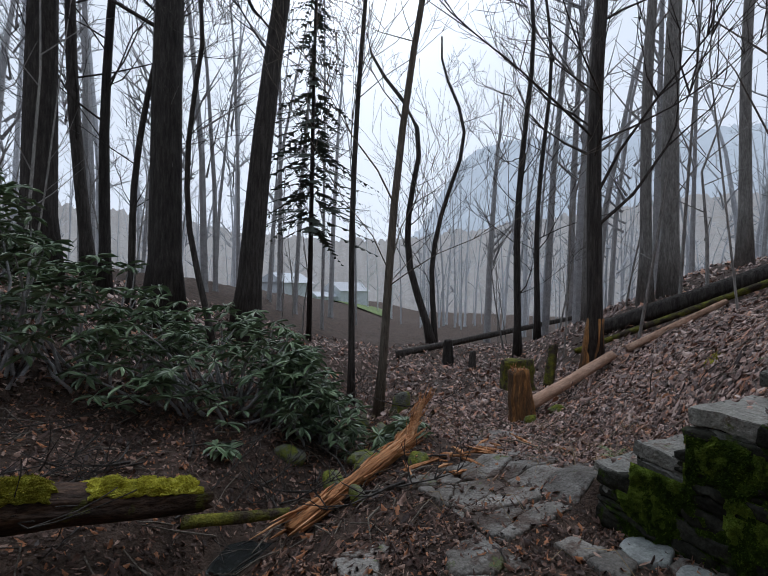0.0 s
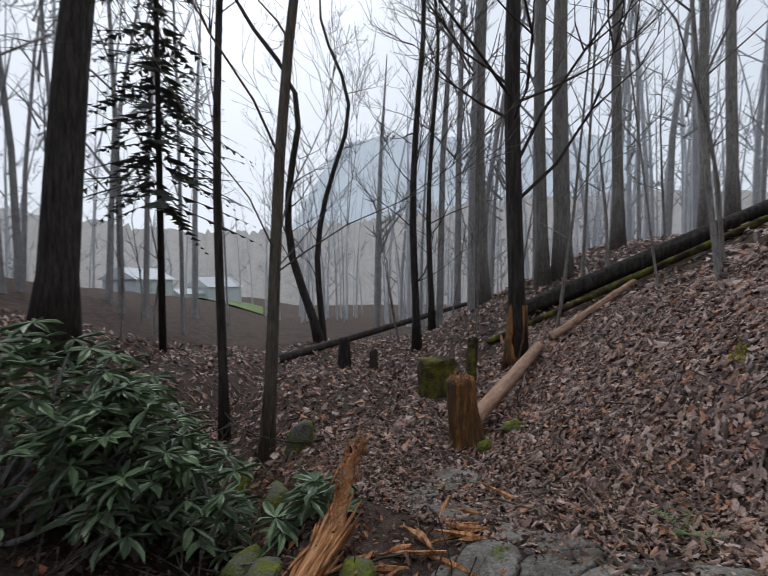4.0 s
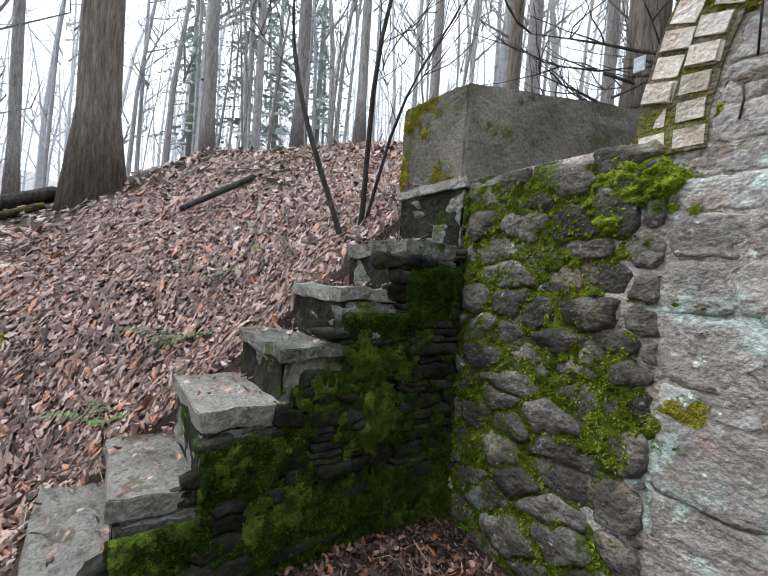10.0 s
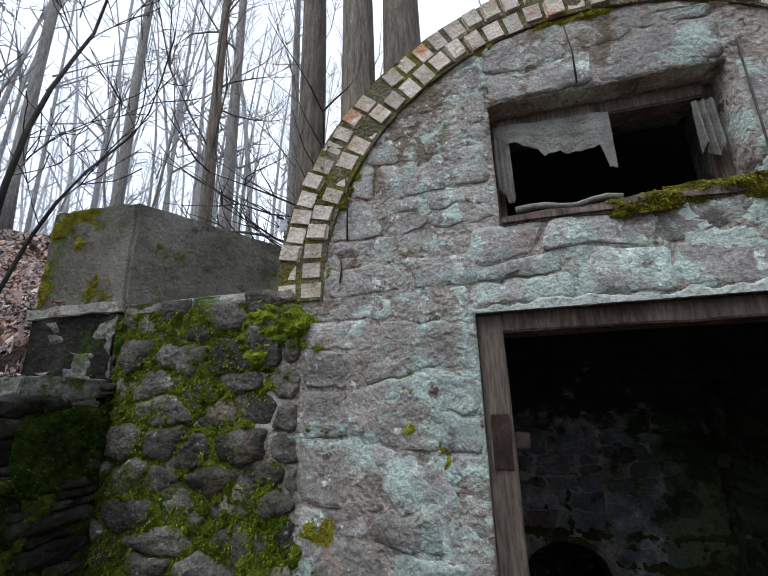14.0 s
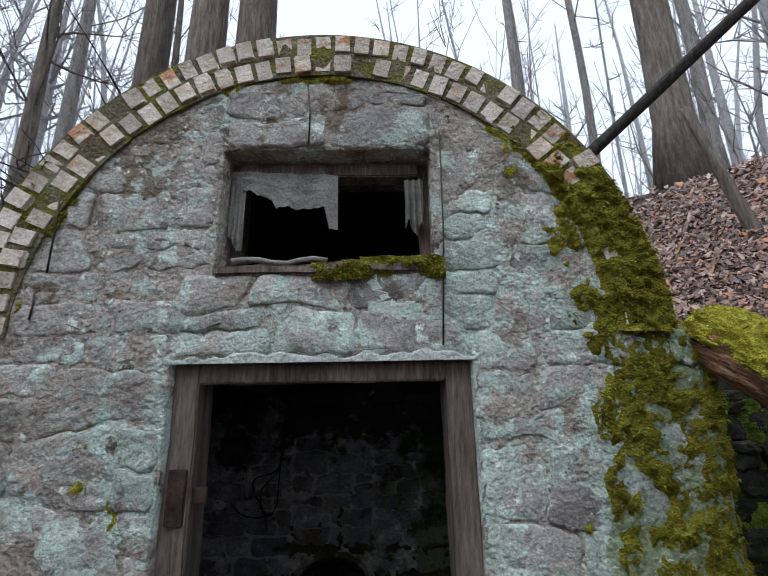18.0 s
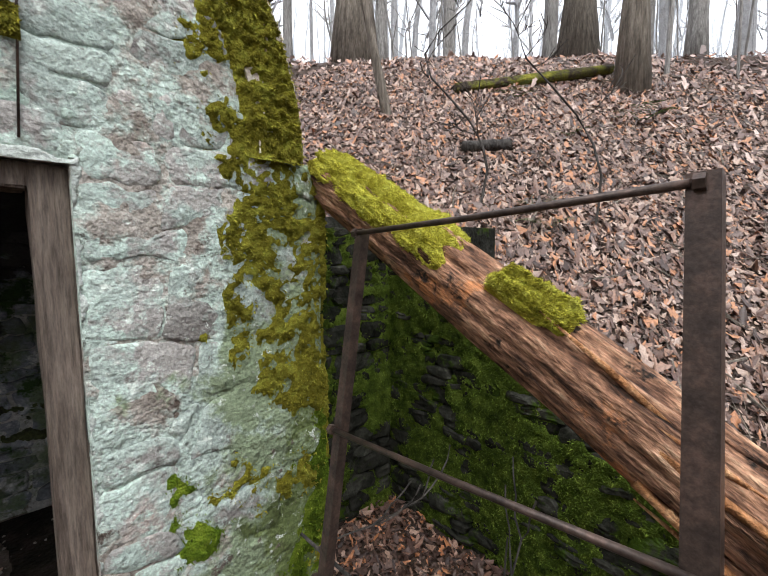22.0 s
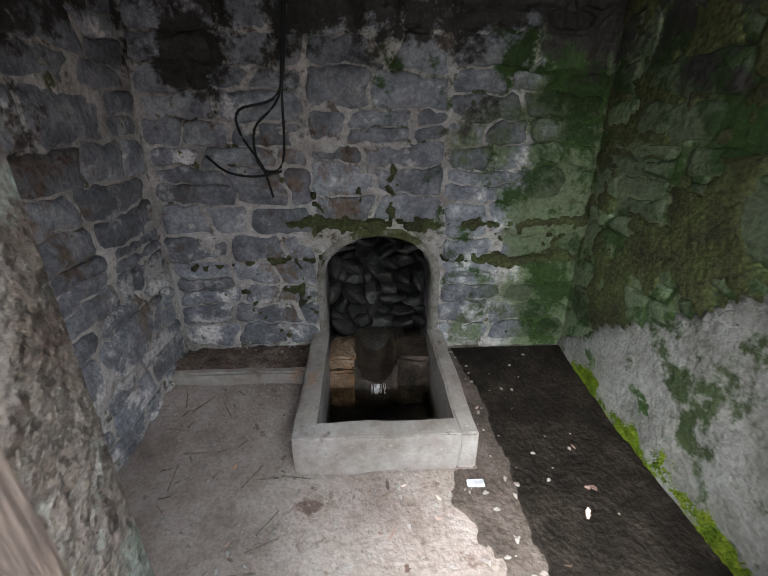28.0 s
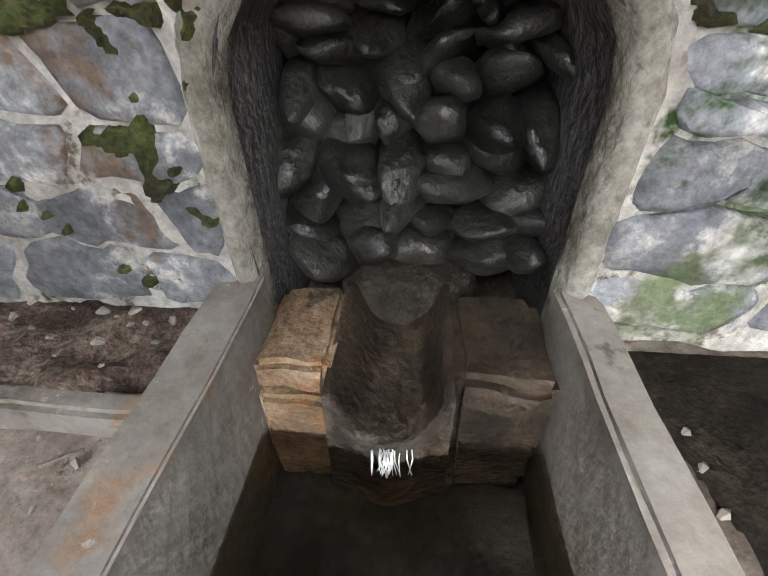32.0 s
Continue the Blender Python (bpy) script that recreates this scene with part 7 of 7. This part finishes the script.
def joint_algae(u, v):
    if not over_niche(u, v):
        return -3
    along = max(band(u, v, -0.98, -0.38, 0.535, 0.03), band(u, v, -0.55, 0.3, 0.725, 0.032), band(u, v, 0.1, 0.8, 0.545, 0.035), band(u, v, 0.4, 0.8, 0.12, 0.05),
                band(u, v, -0.9, -0.5, 0.4, 0.02), band(u, v, 0.2, 0.8, 0.72, 0.025), band(v, u, 0.7, 0.95, -0.08, 0.03), band(v, u, 0.28, 0.54, -0.72, 0.045), band(v, u, 0.4, 0.6, -0.5, 0.022))
    crown = math.exp(-((u + 0.12) / 0.2) ** 2 - ((v - 0.68) / 0.05) ** 2)
    ragged = 0.7 * noise.noise(Vector((u * 34, v * 34, 3))) + 0.5 * noise.noise(Vector((u * 15, v * 22, 7)))
    return -1.0 + 1.05 * along + 0.45 * crown + 0.6 * math.exp(-((u - 0.55) / 0.3) ** 2 - ((v - 0.72) / 0.2) ** 2) + ragged


moss_sheet(wall_back, -1.0, 0.82, 0.15, 1.3, lambda u, v, d: (u, 1.748 - d, v), joint_algae, ALGAE, 18.0, 0.007, 0.003, "thin olive algae along the joints", 0, "algae")
moss_sheet(wall_right, 0.5, 1.75, 0.3, 1.6, lambda u, v, d: (0.806 - d, u, v), lambda u, v: -0.15 + 0.3 * math.exp(-((v - 0.6) / 0.3) ** 2), ALGAE, 19.0, 0.014, 0.004, "thin green algae", 0, "algae")


def mud_edge(v):
    return 0.05 + 0.26 * min(1, max(0, (v - 0.28) / 0.28)) - 0.2 * max(0, v - 1.45)


# Thin brown sheet paints in the dimness of the floor beside the trough.
moss_sheet(floor, -0.3, 0.5, 0.2, 1.75, lambda u, v, d: (u, v, d + 0.005 + 0.10 * max(0, v - 1.2)), lambda u, v: min(9.0 * (u - mud_edge(v) + 0.2), 1.5) if u > 0.19 or v < 1.03 else -3, SHADEDEARTH, 21.0, 0.012, 0.003, "brown earth darkened for shadow", 0, "shaded_earth")
moss_sheet(floor, -0.1, 0.84, 0.15, 1.75, lambda u, v, d: (u, v, d + 0.012 + 0.10 * max(0, v - 1.2)), lambda u, v: min(40.0 * (u - mud_edge(v) + 0.02), 3.0) if u > 0.19 or v < 1.03 else -3, MUD, 17.0, 0.009, 0.003, "wet black mud", 0, "mud")


for k, (cx, cy, w, h) in enumerate(((-4.3, -2.55, 0.22, 0.16), (-3.9, -1.95, 0.16, 0.12), (-3.55, -0.55, 0.14, 0.1), (-2.98, 0.15, 0.25, 0.12), (-5.2, -1.2, 0.2, 0.14), (5.0, 3.3, 0.4, 0.3))):
    moss_sheet(ground, cx - w, cx + w, cy - h, cy + h, lambda u, v, d: (u, v, land(u, v) + d + 0.02),
               lambda u, v: 0.2 - 1.1 * (((u - cx) / w) ** 2 + ((v - cy) / h) ** 2), DRYMOSS, 30.0 + k, 0.012, 0.03, "golden-green moss cushion among the leaves")


# ---- leaf litter ----
def litter(name, label, spots, seed, size=(0.012, 0.075), lift=0.014, mat=None, flat=0.42):
    rng = np.random.default_rng(seed)
    n = len(spots)
    a = rng.uniform(0, 2 * np.pi, n)
    L = size[0] + (size[1] - size[0]) * rng.beta(1.3, 3.6, n)
    W = L * rng.uniform(0.25, 0.75, n)
    half = [(-0.34, 0.5, 0.15), (-0.2, 0.42, 0.15), (-0.02, 1.0, 0.3), (0.1, 0.55, 0.18), (0.3, 0.72, 0.2)]
    shape = np.array([(-0.5, 0, 0)] + half + [(0.56, 0, -0.1)] + [(p, -q, h) for p, q, h in half[::-1]])
    m = len(shape)
    P = np.zeros((n, m, 3))
    x, y = shape[None, :, 0] * L[:, None], shape[None, :, 1] * W[:, None] * 0.6
    k = rng.uniform(0.62, 1.25, (n, m))
    x, y = x * (0.5 + 0.5 * k), y * k
    z = shape[None, :, 2] * W[:, None] * rng.uniform(-1.6, 2.4, n)[:, None] + x * x / L[:, None] * rng.uniform(-0.6, 1.8, n)[:, None]
    tx, ty = rng.normal(0, flat, n)[:, None], rng.normal(0, flat, n)[:, None]
    P[:, :, 0] = x * np.cos(a)[:, None] - y * np.sin(a)[:, None]
    P[:, :, 1] = x * np.sin(a)[:, None] + y * np.cos(a)[:, None]
    s = np.array(spots)
    P[:, :, 2] = z + (tx + s[:, 3:4]) * P[:, :, 0] + (ty + s[:, 4:5]) * P[:, :, 1]
    P += s[:, None, :3]
    P[:, :, 2] += rng.uniform(0.3, 1, n)[:, None] * lift + 0.25 * (np.abs(tx) + np.abs(ty)) * L[:, None]
    base = (np.arange(n) * m)[:, None, None]
    F = (base + np.array([[0, 1, 2, 3, 4, 5, 6], [0, 6, 7, 8, 9, 10, 11]])[None]).reshape(-1)
    me = bpy.data.meshes.new(name)
    me.vertices.add(n * m)
    me.vertices.foreach_set("co", P.reshape(-1))
    me.loops.add(n * 14)
    me.loops.foreach_set("vertex_index", F)
    me.polygons.add(n * 2)
    me.polygons.foreach_set("loop_start", np.arange(n * 2) * 7)
    me.update(calc_edges=True)
    me.materials.append(mat or LEAVES)
    return tagged(new(name, me), label, "leaves", kind="stuff")


HX, HN = 0.08, {}


def height(x, y):
    """Ground height and slope from a remembered lattice, for the many leaves."""
    i, j = math.floor(x / HX), math.floor(y / HX)
    for p in ((i, j), (i + 1, j), (i, j + 1), (i + 1, j + 1)):
        if p not in HN:
            HN[p] = land(p[0] * HX, p[1] * HX)
    u, v = x / HX - i, y / HX - j
    a, b, c, d = HN[i, j], HN[i + 1, j], HN[i, j + 1], HN[i + 1, j + 1]
    return a * (1 - u) * (1 - v) + b * u * (1 - v) + c * (1 - u) * v + d * u * v, ((b - a) * (1 - v) + (d - c) * v) / HX, ((c - a) * (1 - u) + (d - b) * u) / HX


def strew(n, seed, x0, x1, y0, y1, keep):
    rng, out = random.Random(seed), []
    while len(out) < n:
        x, y = rng.uniform(x0, x1), rng.uniform(y0, y1)
        if keep(x, y, rng):
            z, gx_, gy_ = height(x, y)
            if abs(gx_) < 5 and abs(gy_) < 5:
                out.append((x, y, z, gx_, gy_))
    return out


def on_path(x, y):
    return abs((-0.87 * x + 0.5 * y) - 0.75) < 0.55 and -0.5 * x - 0.87 * y > 1.6


def bare(x, y):
    return (-2.06 < x < 1.34 and y > -0.02 and y < 2.3) or (-2.60 < x < -2.05 and -1.65 < y < 0.3) or (-3.0 < x < -2.3 and 0.2 < y < 1.7) or (1.98 < x < 2.5 and -1.65 < y < 0.4)


litter("leaf_litter_slope", "brown fallen leaves covering the slope", strew(125000, 1, -7, -2.3, -5.2, 1.6, lambda x, y, r: not bare(x, y) and r.random() < 1.25 - 0.13 * math.hypot(x + 2, y + 1) and not (on_path(x, y) and r.random() < 0.5)), 1)
litter("leaf_litter_bank", "russet fallen leaves covering the bank", strew(85000, 2, 2.0, 7.5, -4, 3.5, lambda x, y, r: not bare(x, y) and r.random() < 1.2 - 0.14 * math.hypot(x - 2, y + 0.5)), 2, mat=RUSSET, size=(0.015, 0.095))
litter("leaf_litter_court", "damp crumbled leaves in front of the spring house", strew(26000, 3, -2.05, 0.95, -2.2, 0.05, lambda x, y, r: not bare(x, y) and r.random() < (0.95 if y > -1.2 else 0.5)), 3, mat=WETLEAVES, size=(0.008, 0.06))
litter("leaf_litter_corner", "damp fallen leaves in the corner behind the iron rails", strew(9000, 7, 0.8, 2.02, -2.2, 0.3, lambda x, y, r: not bare(x, y)), 7, mat=WETLEAVES, size=(0.014, 0.09))
litter("leaf_litter_valley", "dark fallen leaves on the valley floor", strew(46000, 4, -6, 3.5, -8, -1.9, lambda x, y, r: not bare(x, y) and math.hypot(x + 0.33, y + 2.88) > 0.22 and not (on_path(x, y) and r.random() < 0.55) and r.random() < 1.2 - 0.1 * math.hypot(x, y + 2)), 4, mat=WETLEAVES)
crng3, roof_leaves = random.Random(77), []
for k in range(6000):
    x, y = crng3.uniform(-2.2, 2.2), crng3.uniform(0.4, 2.6)
    z = cover(x, y)
    gx_, gy_ = (cover(x + 0.03, y) - z) / 0.03, (cover(x, y + 0.03) - z) / 0.03
    if abs(gx_) < 3:
        roof_leaves.append((x, y, z, gx_, gy_))
litter("leaf_litter_roof", "fallen leaves lying on the earth over the vault", roof_leaves, 8)
litter("leaf_litter_far", "fallen leaves on the farther slopes", strew(45000, 5, -16, 14, -12, 9, lambda x, y, r: not bare(x, y) and math.hypot(x, y) > 5), 5, (0.07, 0.13))
tread_leaves, lrng2 = [], random.Random(61)
for k in range(420):
    i = lrng2.randrange(len(STEPS))
    y0, y1 = STEPS[i][0], STEPS[i + 1][0] if i + 1 < len(STEPS) else 0.24
    x = -2.64 + 0.55 * lrng2.random() ** 2.2
    tread_leaves.append((x, lrng2.uniform(y0, y1), STEPS[i][1] + 0.004 + 0.05 * max(0, -2.55 - x) / 0.09, 0, 0))
litter("leaf_litter_treads", "fallen leaves drifted onto the stair treads", tread_leaves, 9, size=(0.012, 0.05))
crumbs, crng2 = [], random.Random(62)
for k in range(700):
    x, y = crng2.uniform(-1.08, 0.6), crng2.uniform(0.2, 1.72)
    if -0.49 < x < 0.22 and y > 1.0 or (x > mud_edge(y) and k % 5):
        continue
    s, a = crng2.choice((0.003, 0.004, 0.006, 0.01)), crng2.uniform(0, 3)
    z = 0.012 + 0.10 * max(0, y - 1.2) + (0.09 if y > 1.58 and x < -0.47 else 0)
    d = Vector((math.cos(a), math.sin(a), 0)) * s
    crumbs.append(tube([Vector((x, y, z)) - d, Vector((x, y, z + s * 0.3)), Vector((x, y, z)) + d], [s * 0.3, s * 0.7, s * 0.3], 5, 0.4, k))
tagged(part("floor_crumbs", merge(*crumbs), TROUGH), "small stone crumbs and grit on the earth floor", "grit", kind="stuff")
sticks = []
for k in range(26):
    x, y, a, n = crng2.uniform(-1.0, -0.5), crng2.uniform(0.6, 1.5), crng2.uniform(0, 6.3), crng2.uniform(0.03, 0.12)
    sticks.append(tube([(x, y, 0.018 + 0.1 * max(0, y - 1.2)), (x + n * math.cos(a), y + n * math.sin(a), 0.02 + 0.1 * max(0, y - 1.2))], [0.0035, 0.002], 5))
tagged(part("floor_twigs", merge(*sticks), BARK), "short twigs scattered on the earth floor", "twigs", kind="stuff")
litter("leaf_litter_floor", "scattered dry leaves on the earth floor", [(x, y, 0.012, 0, 0) for x, y in [(random.Random(k).uniform(-1.05, 0.6), random.Random(k + 99).uniform(0.1, 1.5)) for k in range(60)] if not (-0.48 < x < 0.21 and y > 1.0)], 6, (0.02, 0.05))
